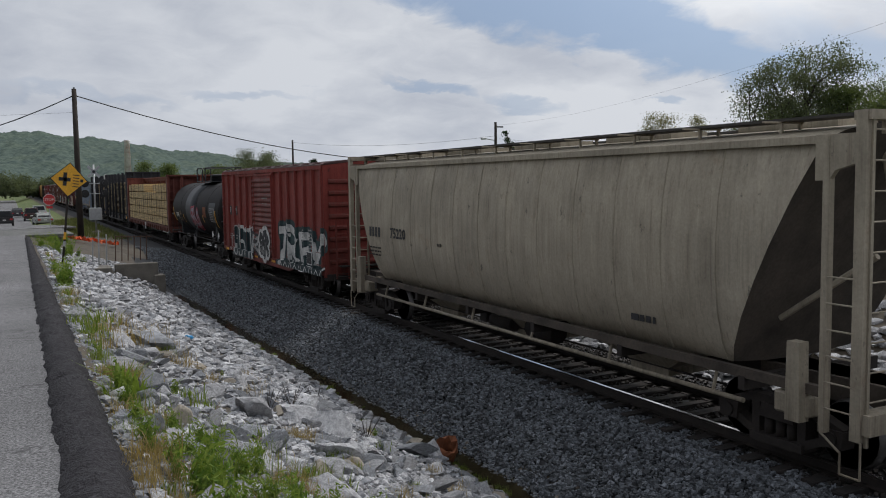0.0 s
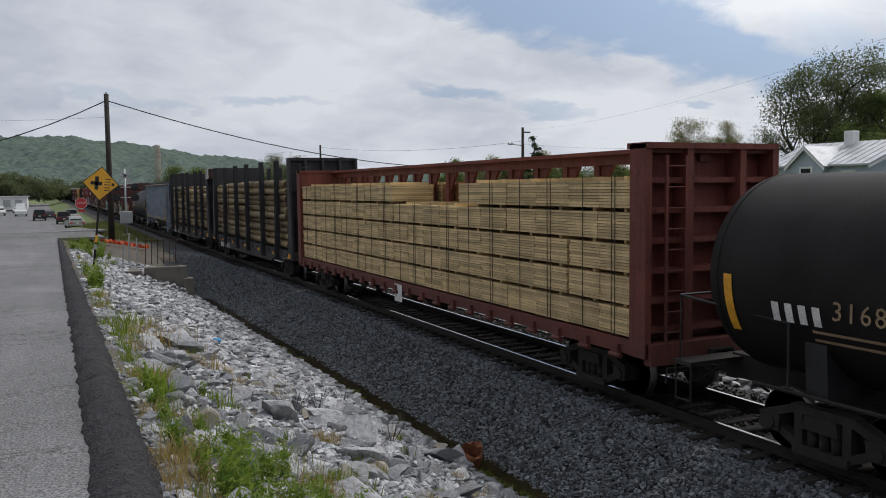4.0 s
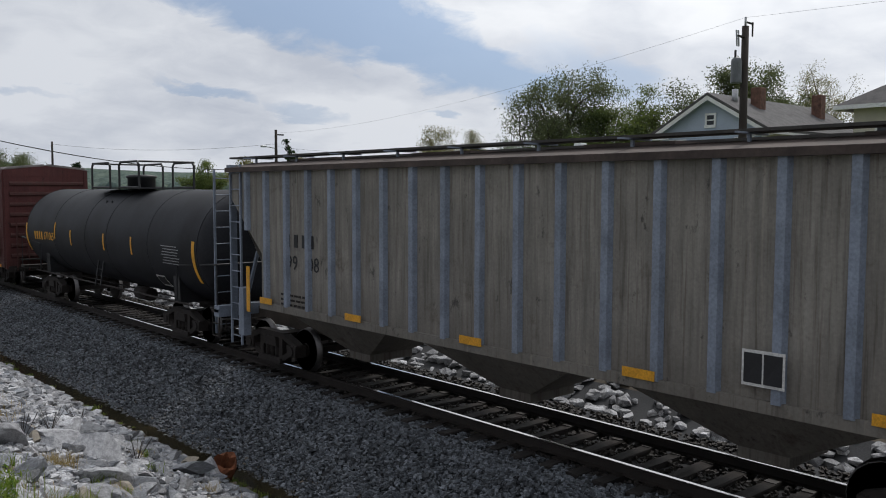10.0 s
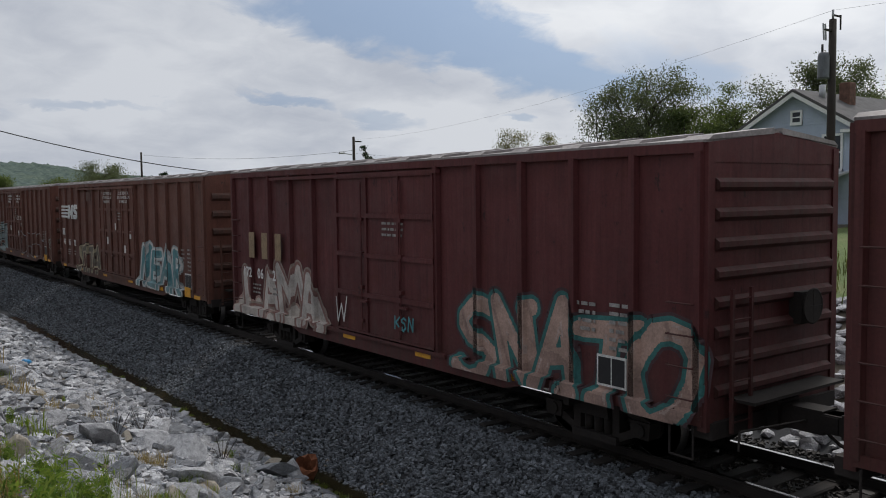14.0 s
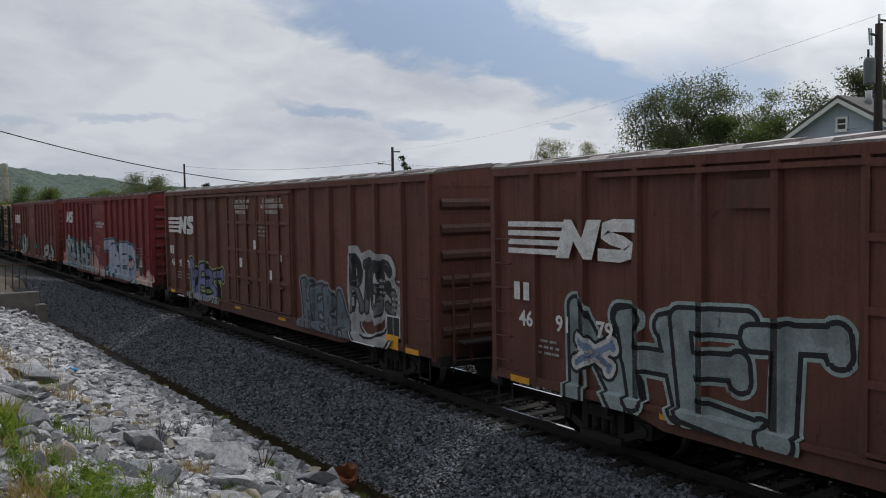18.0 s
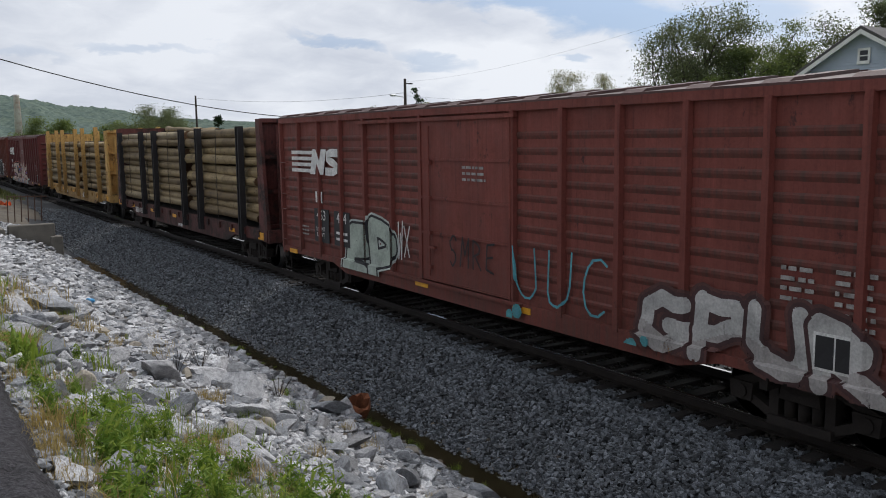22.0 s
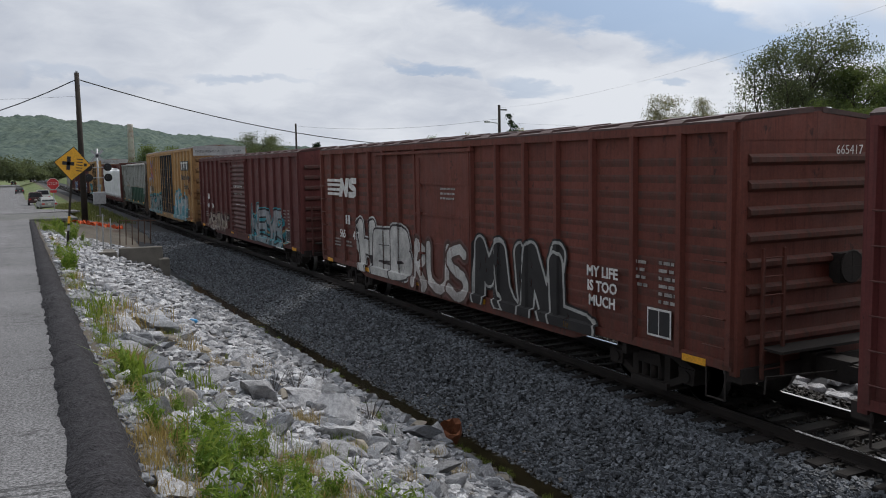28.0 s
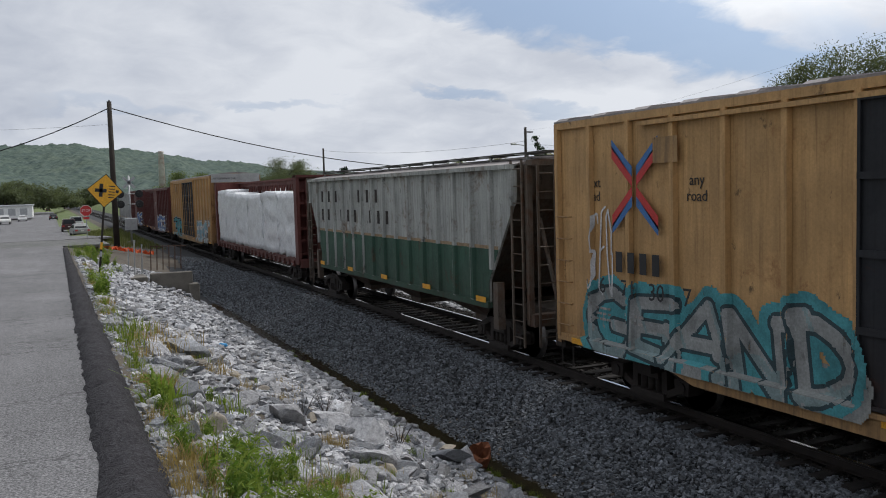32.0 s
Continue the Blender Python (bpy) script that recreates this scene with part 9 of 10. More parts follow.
# ---------- houses ----------
def siding_mat(name, c):
    m, nt, b = base_mat(name)
    v = coords(nt)
    sep = nt.nodes.new("ShaderNodeSeparateXYZ")
    nt.links.new(v, sep.inputs[0])
    a, f = noise_node(nt, v, 0.8, 4), noise_node(nt, v, 18, 3)
    r = ramp_node(nt, a.outputs[0], [(0.3, tuple(x * 0.85 for x in c)), (0.7, tuple(x * 1.08 for x in c))])
    g = ramp_node(nt, f.outputs[0], [(0.3, (0.93,) * 3), (0.7, (1.05,) * 3)])
    nt.links.new(mix_node(nt, 1.0, r.outputs[0], g.outputs[0], "MULTIPLY").outputs[0], b.inputs["Base Color"])
    b.inputs["Roughness"].default_value = 0.6
    return m


M["siding_blue"] = siding_mat("blue grey lap siding", (0.42, 0.48, 0.58))
M["siding_tan"] = siding_mat("cream lap siding", (0.62, 0.58, 0.48))
M["shingle"] = vary("grey shingle roof", (0.10, 0.095, 0.095), 0.9, amount=0.35, scale=2, grain=18, relief=0.4)
M["metal_roof"] = vary("weathered metal roof", (0.50, 0.51, 0.53), 0.4, 0.4, amount=0.3, scale=1.2, grain=14, relief=0.08)
M["brick"] = vary("brown brick", (0.16, 0.085, 0.06), 0.9, amount=0.4, scale=4, grain=20, relief=0.4)
M["trim"] = vary("white trim paint", (0.78, 0.78, 0.77), 0.6, amount=0.1, scale=3, grain=30, relief=0.03)


def lap(wall, mat, axis, at, a0, a1, z0, z1, sign, peak=None):
    """Overlapping level boards on a wall face; with peak (middle, height) the wall rises to a gable."""
    z, dz = z0, 0.16
    while z < (peak[1] if peak else z1) - 0.02:
        zt = min(z + dz, peak[1] if peak else z1)
        bm = bmesh.new()
        lo, hi = a0, a1
        if peak and z > z1:
            f = (z - z1) / (peak[1] - z1)
            lo, hi = a0 + (peak[0] - a0) * f, a1 + (peak[0] - a1) * f
        if axis == 0:
            prism(bm, [(at, z), (at + sign * 0.035, z), (at + sign * 0.005, zt + 0.02), (at, zt + 0.02)], 1, lo, hi)
        else:
            prism(bm, [(at, z), (at + sign * 0.035, z), (at + sign * 0.005, zt + 0.02), (at, zt + 0.02)], 0, lo, hi)
        part("siding_board", bm, mat, wall)
        z += dz


def house_window(house, axis, at, c, z0, z1, w, sign, ac=False):
    """A sash window set on a wall: frame, panes, sill."""
    def bx(a0, a1, b0, b1, d0, d1):
        lo, hi = sorted((at + sign * d0, at + sign * d1))
        return (lo, hi, a0, a1, b0, b1) if axis == 0 else (a0, a1, lo, hi, b0, b1)
    t = 0.11
    fr = part("window", boxes(bx(c - w / 2 - t, c - w / 2, z0 - t, z1 + t, 0.0, 0.07), bx(c + w / 2, c + w / 2 + t, z0 - t, z1 + t, 0.0, 0.07), bx(c - w / 2, c + w / 2, z1, z1 + t, 0.0, 0.07), bx(c - w / 2 - t, c + w / 2 + t, z0 - t - 0.04, z0, 0.0, 0.11), bx(c - w / 2, c + w / 2, (z0 + z1) / 2 - 0.03, (z0 + z1) / 2 + 0.03, 0.0, 0.055)), M["trim"], house, "white framed sash window")
    for a, b in ((z0, (z0 + z1) / 2 - 0.03), ((z0 + z1) / 2 + 0.03, z1)):
        part("pane", boxes(bx(c - w / 2, c + w / 2, a, b, 0.036, 0.042)), M["glass"], fr)
    if ac:
        part("air_conditioner", boxes(bx(c - w * 0.42, c + w * 0.3, z0, z0 + 0.36, 0.0, 0.4)), M["trim"], house, "white window air conditioner")


def houses():
    zb = 2.1
    # tall house, gable towards the track
    h = thing("house", "tall blue-grey clapboard house with a grey shingle roof", "house")
    X, Y0, Y1, ze, zr, XB = 40.0, 20.8, 26.8, 7.0, 8.75, 52.0
    bm = bmesh.new()
    prism(bm, [(Y0, zb - 0.4), (Y1, zb - 0.4), (Y1, ze), ((Y0 + Y1) / 2, zr), (Y0, ze)], 0, X + 0.02, X + 0.2)
    w = part("wall", bm, M["siding_blue"], h, "blue-grey lap siding gable wall")
    lap(w, M["siding_blue"], 0, X + 0.02, Y0, Y1, 3.5, ze, -1, ((Y0 + Y1) / 2, zr))
    bm = boxes((X + 0.2, XB, Y0, Y0 + 0.2, zb - 0.4, ze))
    w = part("wall", bm, M["siding_tan"], h, "cream lap siding side wall")
    lap(w, M["siding_tan"], 1, Y0, X, XB, 3.0, ze, -1)
    part("wall", boxes((X + 0.2, XB, Y1 - 0.2, Y1, zb - 0.4, ze)), M["siding_blue"], h)
    bm = bmesh.new()
    prism(bm, [(Y0, zb - 0.4), (Y1, zb - 0.4), (Y1, ze), ((Y0 + Y1) / 2, zr), (Y0, ze)], 0, XB - 0.2, XB)
    part("wall", bm, M["siding_blue"], h)
    ym = (Y0 + Y1) / 2
    for s, y in ((-1, Y0), (1, Y1)):
        bm = bmesh.new()
        ov = 0.4
        sl = (zr - ze) / (ym - Y0)
        prism(bm, [(ym, zr + 0.1), (ym, zr + 0.26), (y + s * ov, ze - sl * ov + 0.26), (y + s * ov, ze - sl * ov + 0.1)][::s], 0, X - 0.45, XB + 0.3)
        part("roof", bm, M["shingle"], h, "grey shingle roof slope")
        bm = bmesh.new()
        prism(bm, [(ym, zr - 0.12), (ym, zr + 0.1), (y + s * ov, ze - sl * ov + 0.1), (y + s * ov, ze - sl * ov - 0.12)][::s], 0, X - 0.44, X - 0.36)
        part("bargeboard", bm, M["trim"], h, "white gable trim board")
        part("eave_return", boxes((X - 0.45, X + 0.05, min(y - s * 0.5, y + s * ov), max(y - s * 0.5, y + s * ov), ze - 0.32, ze - 0.18)), M["trim"], h)
        part("corner_board", boxes((X - 0.05, X + 0.1, min(y - s * 0.14, y + s * 0.04), max(y - s * 0.14, y + s * 0.04), zb - 0.2, ze)), M["trim"], h, "white corner board")
        part("gutter", boxes((X - 0.4, XB, y + s * ov - 0.06, y + s * ov + 0.06, ze - sl * ov - 0.02, ze - sl * ov + 0.1)), M["trim"], h)
    house_window(h, 0, X, Y1 - 1.05, 4.95, 6.55, 0.85, -1, True)
    house_window(h, 0, X, Y0 + 1.1, 4.95, 6.55, 0.85, -1)
    house_window(h, 0, X, ym, 7.35, 7.85, 0.42, -1)
    for k in range(4):
        house_window(h, 1, Y0, X + 2.2 + 2.6 * k, 4.95, 6.4, 0.8, -1)
        house_window(h, 1, Y0, X + 2.2 + 2.6 * k, 2.6, 4.0, 0.8, -1)
    house_window(h, 0, X, Y1 - 1.3, 2.7, 4.1, 0.85, -1)
    for x, y, t in ((43.0, 22.8, 0.9), (49.5, 22.5, 1.0)):
        part("chimney", bevelled(x - 0.32, x + 0.32, y - 0.28, y + 0.28, 7.6, zr + t * 0.75, 0.03), M["brick"], h, "brown brick chimney")
    part("roof_vent", rod(bmesh.new(), (41.3, 23.2, 8.3), (41.3, 23.2, 9.25), 0.16, 10), M["galv"], h)
    bm = bmesh.new()
    prism(bm, [(X, 4.75), (X - 2.6, 4.25), (X - 2.6, 4.33), (X, 4.85)], 1, Y0 + 0.2, Y1 + 1.2)
    part("porch_roof", bm, M["metal_roof"], h, "pale metal porch roof")
    for y in (Y0 + 0.4, Y0 + 2.2, Y0 + 4.2, Y1 + 1.0):
        part("porch_post", boxes((X - 2.5, X - 2.36, y - 0.07, y + 0.07, zb - 0.2, 4.28)), M["trim"], h, "white porch post")
    part("porch_floor", boxes((X - 2.6, X, Y0 + 0.2, Y1 + 1.2, zb - 0.5, zb + 0.15)), M["concrete"], h)
    # small house with a metal roof
    h = thing("house", "small blue-grey cottage with a weathered metal roof", "house")
    X0, X1, Y0, Y1, ze, zr, xr = 40.0, 46.4, 31.4, 37.9, 4.95, 6.2, 43.2
    bm = boxes((X0, X0 + 0.2, Y0, Y1, zb - 0.3, ze))
    w = part("wall", bm, M["siding_blue"], h)
    lap(w, M["siding_blue"], 0, X0, Y0, Y1, 3.0, ze, -1)
    for y, s in ((Y0, -1), (Y1, 1)):
        bm = bmesh.new()
        prism(bm, [(X0, zb - 0.3), (X1, zb - 0.3), (X1, ze), (xr, zr), (X0, ze)], 1, y - 0.02 * s, y - 0.2 * s)
        w = part("wall", bm, M["siding_blue"], h, "blue-grey siding gable end")
        lap(w, M["siding_blue"], 1, y - 0.02 * s, X0, X1, 3.0, ze, s, (xr, zr))
    part("wall", boxes((X1 - 0.2, X1, Y0, Y1, zb - 0.3, ze)), M["siding_blue"], h)
    for x, s in ((X0, -1), (X1, 1)):
        bm = bmesh.new()
        sl = (zr - ze) / abs(xr - x)
        prism(bm, [(xr, zr + 0.04), (xr, zr + 0.14), (x + s * 0.35, ze - sl * 0.35 + 0.14), (x + s * 0.35, ze - sl * 0.35 + 0.04)][::s], 1, Y0 - 0.4, Y1 + 0.4)
        rf = part("roof", bm, M["metal_roof"], h, "seamed metal roof slope")
        n = 14
        for k in range(n + 1):
            bm = bmesh.new()
            y = Y0 - 0.4 + (Y1 - Y0 + 0.8) * k / n
            prism(bm, [(xr, zr + 0.14), (xr, zr + 0.17), (x + s * 0.35, ze - sl * 0.35 + 0.17), (x + s * 0.35, ze - sl * 0.35 + 0.14)][::s], 1, y - 0.015, y + 0.015)
            part("seam", bm, M["metal_roof"], rf)
        bm = bmesh.new()
        prism(bm, [(xr, zr - 0.1), (xr, zr + 0.04), (x + s * 0.35, ze - sl * 0.35 + 0.04), (x + s * 0.35, ze - sl * 0.35 - 0.1)][::s], 1, Y0 - 0.4, Y0 - 0.32)
        part("bargeboard", bm, M["trim"], h)
    # cross gable towards the track
    yc, hw = 35.0, 1.15
    bm = bmesh.new()
    prism(bm, [(yc - hw, zb - 0.2), (yc + hw, zb - 0.2), (yc + hw, ze), (yc, ze + 0.95), (yc - hw, ze)], 0, X0 - 0.5, X0 + 0.3)
    part("dormer_wall", bm, M["siding_blue"], h)
    for s in (-1, 1):
        bm = bmesh.new()
        prism(bm, [(yc, ze + 1.0), (yc, ze + 1.1), (yc + s * (hw + 0.25), ze - 0.08), (yc + s * (hw + 0.25), ze - 0.18)][::s], 0, X0 - 0.75, xr - 0.4)
        part("dormer_roof", bm, M["metal_roof"], h)
        bm = bmesh.new()
        prism(bm, [(yc, ze + 0.86), (yc, ze + 1.0), (yc + s * (hw + 0.25), ze - 0.18), (yc + s * (hw + 0.25), ze - 0.32)][::s], 0, X0 - 0.76, X0 - 0.7)
        part("bargeboard", bm, M["trim"], h)
    house_window(h, 0, X0 - 0.5, yc, 3.5, 4.75, 0.7, -1)
    house_window(h, 0, X0, 32.6, 3.6, 4.5, 0.7, -1)
    house_window(h, 0, X0, 37.0, 3.6, 4.4, 0.6, -1)
    part("chimney", bevelled(42.6, 43.2, 34.5, 35.1, 5.6, 6.95, 0.03), M["trim"], h, "whitewashed chimney")
    # pale yellow house at the edge of the view
    h = thing("house", "pale yellow house with a dark hipped roof", "house")
    part("wall", boxes((44, 53, 10.0, 18.2, zb - 0.3, 8.2)), M["siding_tan"], h)
    bm = bmesh.new()
    base = [bm.verts.new(p) for p in ((43.3, 9.3, 8.2), (53.7, 9.3, 8.2), (53.7, 18.9, 8.2), (43.3, 18.9, 8.2))]
    tp = [bm.verts.new(p) for p in ((47, 14.1, 10.8), (50, 14.1, 10.8))]
    for f in ((base[0], base[1], tp[1], tp[0]), (base[1], base[2], tp[1]), (base[2], base[3], tp[0], tp[1]), (base[3], base[0], tp[0]), (base[3], base[2], base[1], base[0])):
        bm.faces.new(f)
    part("roof", bm, M["shingle"], h, "dark shingled hip roof")
    part("fascia", boxes((43.25, 43.35, 9.3, 18.9, 8.0, 8.2), (43.3, 53.7, 18.85, 18.95, 8.0, 8.2)), M["trim"], h)
    for y in (11.5, 14.1, 16.6):
        house_window(h, 0, 44, y, 5.6, 7.2, 0.85, -1)
    # far outbuilding
    h = thing("shed", "low grey shed with a pale roof among the trees", "shed")
    part("wall", boxes((62, 68, 64, 70, 2.2, 5.2)), M["siding_tan"], h)
    bm = bmesh.new()
    prism(bm, [(61.6, 5.1), (65, 6.5), (68.4, 5.1), (68.4, 5.25), (65, 6.65), (61.6, 5.25)], 1, 63.6, 70.4)
    part("roof", bm, M["metal_roof"], h)
    # white building down the road
    h = thing("warehouse", "long low white warehouse far down the road", "building")
    part("wall", boxes((-16, -4.0, 232, 250, -0.3, 2.6)), M["trim"], h)
    part("roof", boxes((-16.3, -3.7, 231.7, 250.3, 2.6, 2.85)), M["metal_roof"], h)
    for k in range(4):
        part("door", boxes((-14.5 + 2.6 * k, -12.9 + 2.6 * k, 231.9, 232.0, 0.3, 2.0)), M["galv"], h, "grey roller door")
    # works chimney
    bm = bmesh.new()
    lathe(bm, [(0, 2.6), (33, 1.7), (33.4, 1.9), (34.6, 1.85)], (0, 0, 0), 2, 24)
    st = solid("smokestack", bm, M["stack"], "tall pale smokestack stained with rust", "chimney", pose(70, 600, 0.0))


M["stack"] = vary("pale stained stack concrete", (0.55, 0.52, 0.5), 0.85, amount=0.4, scale=0.25, grain=3, relief=0.1, c2=(0.35, 0.22, 0.17))
houses()


# ---------- the wooded hills ----------
def hills():
    rng = np.random.default_rng(77)
    D = 1800.0
    kx = (-1.2, -0.5, -0.25, -0.10, -0.04, 0.0, 0.03, 0.055, 0.082, 0.13, 0.165, 0.193, 0.219, 0.26, 0.4, 0.7, 1.4)
    kz = (0.05, 0.05, 0.052, 0.056, 0.0575, 0.0575, 0.059, 0.053, 0.0535, 0.045, 0.038, 0.0385, 0.034, 0.026, 0.02, 0.02, 0.02)

    def crest(x):
        return (float(np.interp(x / D, kx, kz)) + 0.0065 + 0.0012 * noise.noise(Vector((x * 0.012, 3, 0)))) * D
    V, Fc = [], []
    xs = np.concatenate([np.linspace(-1800, -460, 12), np.linspace(-450, 620, 240), np.linspace(640, 2400, 14)])
    fs = np.linspace(0, 1, 80)

    def lie(x, f):
        """The slope, with side valleys running down it."""
        fold = 20 * noise.noise(Vector((x * 0.006 + f * 0.8, f * 2.2, 1.0))) + 9 * noise.noise(Vector((x * 0.016 - f, f * 4, 5.0)))
        return max(0, crest(x) - 4) * (f ** 1.5) + fold * math.sin(math.pi * min(1, f * 1.0)) - 2
    for f in fs:
        for x in xs:
            y = D - 900 * (1 - f)
            tops = 5.0 * noise.noise(Vector((x * 0.06, y * 0.03, 0))) + 3.2 * noise.noise(Vector((x * 0.15, y * 0.07, 4)))
            V.append((x, y, lie(x, f) + tops))
    n = len(xs)
    for j in range(len(fs) - 1):
        for i in range(n - 1):
            Fc.append((j * n + i, j * n + i + 1, (j + 1) * n + i + 1, (j + 1) * n + i))
    solid("hillside", raw_mesh("hillside", V, Fc, M["woods"], True), None, "wooded green hillside in the distance, haze painted into its colour", "hill", kind="structure")
    spots = []
    for _ in range(420):
        x, y = rng.uniform(-160, 300), rng.uniform(420, 700)
        if -30 < x < 25:
            continue
        s = rng.uniform(3, 6)
        spots.append(((x, y, s * 0.5), (s, s, s * 0.9), rng.uniform(0, 6)))
    solid("far_woods", clumps("far_woods", spots, M["woods"], rng, 2, 0.2, True), None, "belt of trees at the foot of the hills, haze painted into their colour", "woods", kind="stuff")


def hazed_woods_mat():
    m, nt, b = base_mat("spring woods")
    v = coords(nt)
    geo = nt.nodes.new("ShaderNodeNewGeometry")
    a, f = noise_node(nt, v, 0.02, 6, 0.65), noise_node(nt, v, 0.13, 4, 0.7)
    # distance haze is painted in: greens paled and shifted to blue-grey
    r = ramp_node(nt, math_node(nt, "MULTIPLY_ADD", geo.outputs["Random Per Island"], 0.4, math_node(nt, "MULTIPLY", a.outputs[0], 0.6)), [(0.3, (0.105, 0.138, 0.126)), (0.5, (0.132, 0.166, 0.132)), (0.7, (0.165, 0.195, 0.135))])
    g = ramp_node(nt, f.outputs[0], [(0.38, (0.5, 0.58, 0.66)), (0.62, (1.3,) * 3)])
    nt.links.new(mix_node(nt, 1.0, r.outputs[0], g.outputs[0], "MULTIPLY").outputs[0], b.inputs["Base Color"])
    b.inputs["Roughness"].default_value = 1.0
    b.inputs["Specular IOR Level"].default_value = 0.1
    tr = nt.nodes.new("ShaderNodeBsdfTranslucent")
    nt.links.new(r.outputs[0], tr.inputs[0])
    mx = nt.nodes.new("ShaderNodeMixShader")
    mx.inputs[0].default_value = 0.25
    nt.links.new(b.outputs[0], mx.inputs[1])
    nt.links.new(tr.outputs[0], mx.inputs[2])
    nt.links.new(mx.outputs[0], nt.nodes["Material Output"].inputs[0])
    return m


M["woods"] = hazed_woods_mat()
hills()


# ---------- weeds on the bank ----------
def blades(name, spots, mat, rng, bend=0.5):
    """Grass: narrow curved blades, each (x, y, z, height, width)."""
    V, Fc = [], []
    for x, y, z, h, w in spots:
        a, l = rng.uniform(0, math.tau), rng.uniform(0.15, bend) * h
        ux, uy = math.cos(a), math.sin(a)
        k = len(V)
        V += [(x - uy * w, y + ux * w, z - 0.03), (x + uy * w, y - ux * w, z - 0.03), (x + ux * l * 0.35 + uy * w * 0.7, y + uy * l * 0.35 - ux * w * 0.7, z + h * 0.6), (x + ux * l * 0.35 - uy * w * 0.7, y + uy * l * 0.35 + ux * w * 0.7, z + h * 0.6), (x + ux * l, y + uy * l, z + h)]
        Fc += [(k, k + 1, k + 2, k + 3), (k + 3, k + 2, k + 4)]
    return raw_mesh(name, V, Fc, mat)


M["verge"] = leaf_mat("rough verge grass", (0.06, 0.085, 0.025), (0.14, 0.14, 0.06))


def weeds():
    rng = np.random.default_rng(55)

    def tuft_shape(n, r, h, w, mat, bend=0.8):
        return blades("tuft", [(*(rng.normal(size=2) * r * 0.45), 0, h * rng.uniform(0.4, 1.1), w * rng.uniform(0.6, 1.3)) for _ in range(n)], mat, rng, bend)

    def weed_shape(stems, h, mat, leaf):
        """Thin stems with narrow leaves, spreading from one root."""
        spots, stalk = [], []
        for _ in range(stems):
            a, lean, hh = rng.uniform(0, 6.28), rng.uniform(0.05, 0.5), h * rng.uniform(0.45, 1.1)
            stalk.append((0.02 * math.cos(a), 0.02 * math.sin(a), 0, hh * 0.8, 0.004))
            for k in range(7):
                f = (k + 1.5) / 8
                spots.append(((lean * hh * f * math.cos(a), lean * hh * f * math.sin(a), hh * f), leaf * 0.9))
        return leaf_cloud("weed", spots, leaf, 3, mat, rng, 0.13)
    shapes = [(tuft_shape(46, 0.3, 0.25, 0.0035, M["grass"], 1.5), "grass_tuft", "tuft of fresh green grass among the stones"), (tuft_shape(90, 0.26, 0.2, 0.0035, M["straw"], 1.3), "dry_grass", "tuft of dry straw-coloured grass"),
              (weed_shape(9, 0.36, M["weed"], 0.07), "weed", "leafy green roadside weed"), (weed_shape(7, 0.26, M["weed"], 0.055), "weed", "low leafy green weed"), (tuft_shape(46, 0.12, 0.3, 0.008, M["weed"], 1.1), "grass_tuft", "upright tuft of fresh green grass"),
              (tuft_shape(60, 0.22, 0.16, 0.006, M["grass"], 1.0), "grass_tuft", "short green grass tuft")]

    def put(k, x, y, s=1.0):
        me, nm, lab = shapes[k]
        solid(nm, me, None, lab, "plant", Matrix.Translation((x, y, ground_z(x, y) + 0.01)) @ pose(0, 0, 0, 0, 0, rng.uniform(0, 360)) @ Matrix.Scale(s * rng.uniform(0.8, 1.25), 4), "weeds on the bank")
    for x, y, n, h in ((0.85, 8.4, 30, 0.40), (0.98, 8.75, 20, 0.29)):
        th = thing("lily_clump", "clump of broad strap-like green leaves beside the kerb", "plant", pose(x, y, ground_z(x, y) + 0.01), "weeds on the bank")
        for _ in range(n):
            part("leaf", blades("leaf", [(*(rng.normal(size=2) * 0.06), 0, h * rng.uniform(0.5, 1.1), 0.02 * rng.uniform(0.7, 1.3))], M["weed"], rng, 1.2), None, th)
    for x, y, k, s in ((0.82, 6.55, 2, 0.95), (0.95, 6.2, 2, 0.9), (0.75, 6.95, 0, 0.8), (0.85, 7.5, 3, 0.8), (0.82, 7.9, 0, 0.8), (1.0, 22, 2, 1.7), (1.05, 21.2, 2, 1.6), (0.92, 20.6, 2, 1.4), (1.1, 23, 2, 1.3), (0.9, 24, 3, 1.6), (0.9, 12.6, 5, 1.2), (0.85, 13.3, 5, 1.2), (0.95, 11.9, 1, 1.1), (1.3, 14.4, 1, 1.5), (1.6, 14.2, 1, 1.6), (1.9, 15.2, 1, 1.6), (2.1, 14.4, 5, 1.3), (1.5, 16, 1, 1.4), (1.2, 15.2, 5, 1.5), (1.15, 16.2, 0, 1.2), (2.2, 13.6, 1, 1.2), (1.05, 10.0, 1, 1.0), (0.95, 9.5, 0, 0.7), (1.6, 10.2, 3, 1.0), (1.7, 10.0, 5, 1.0)):
        put(k, x, y, s)
    # the weedy patch among the nearest stones
    for _ in range(105):
        y = rng.uniform(3.9, 7.9)
        x = 1.0 + rng.beta(1.3, 1.9) * 2.5 * (1.0 if y > 5 else 0.8)
        put(int(rng.choice([0, 0, 5, 1, 2, 2, 2, 3, 3, 3])), x, y, rng.uniform(0.55, 1.05))
    for _ in range(34):
        y = rng.uniform(4.2, 7.6)
        put(int(rng.choice([0, 5, 5, 1, 1, 3])), rng.uniform(1.4, 3.2), y, rng.uniform(0.4, 0.8))
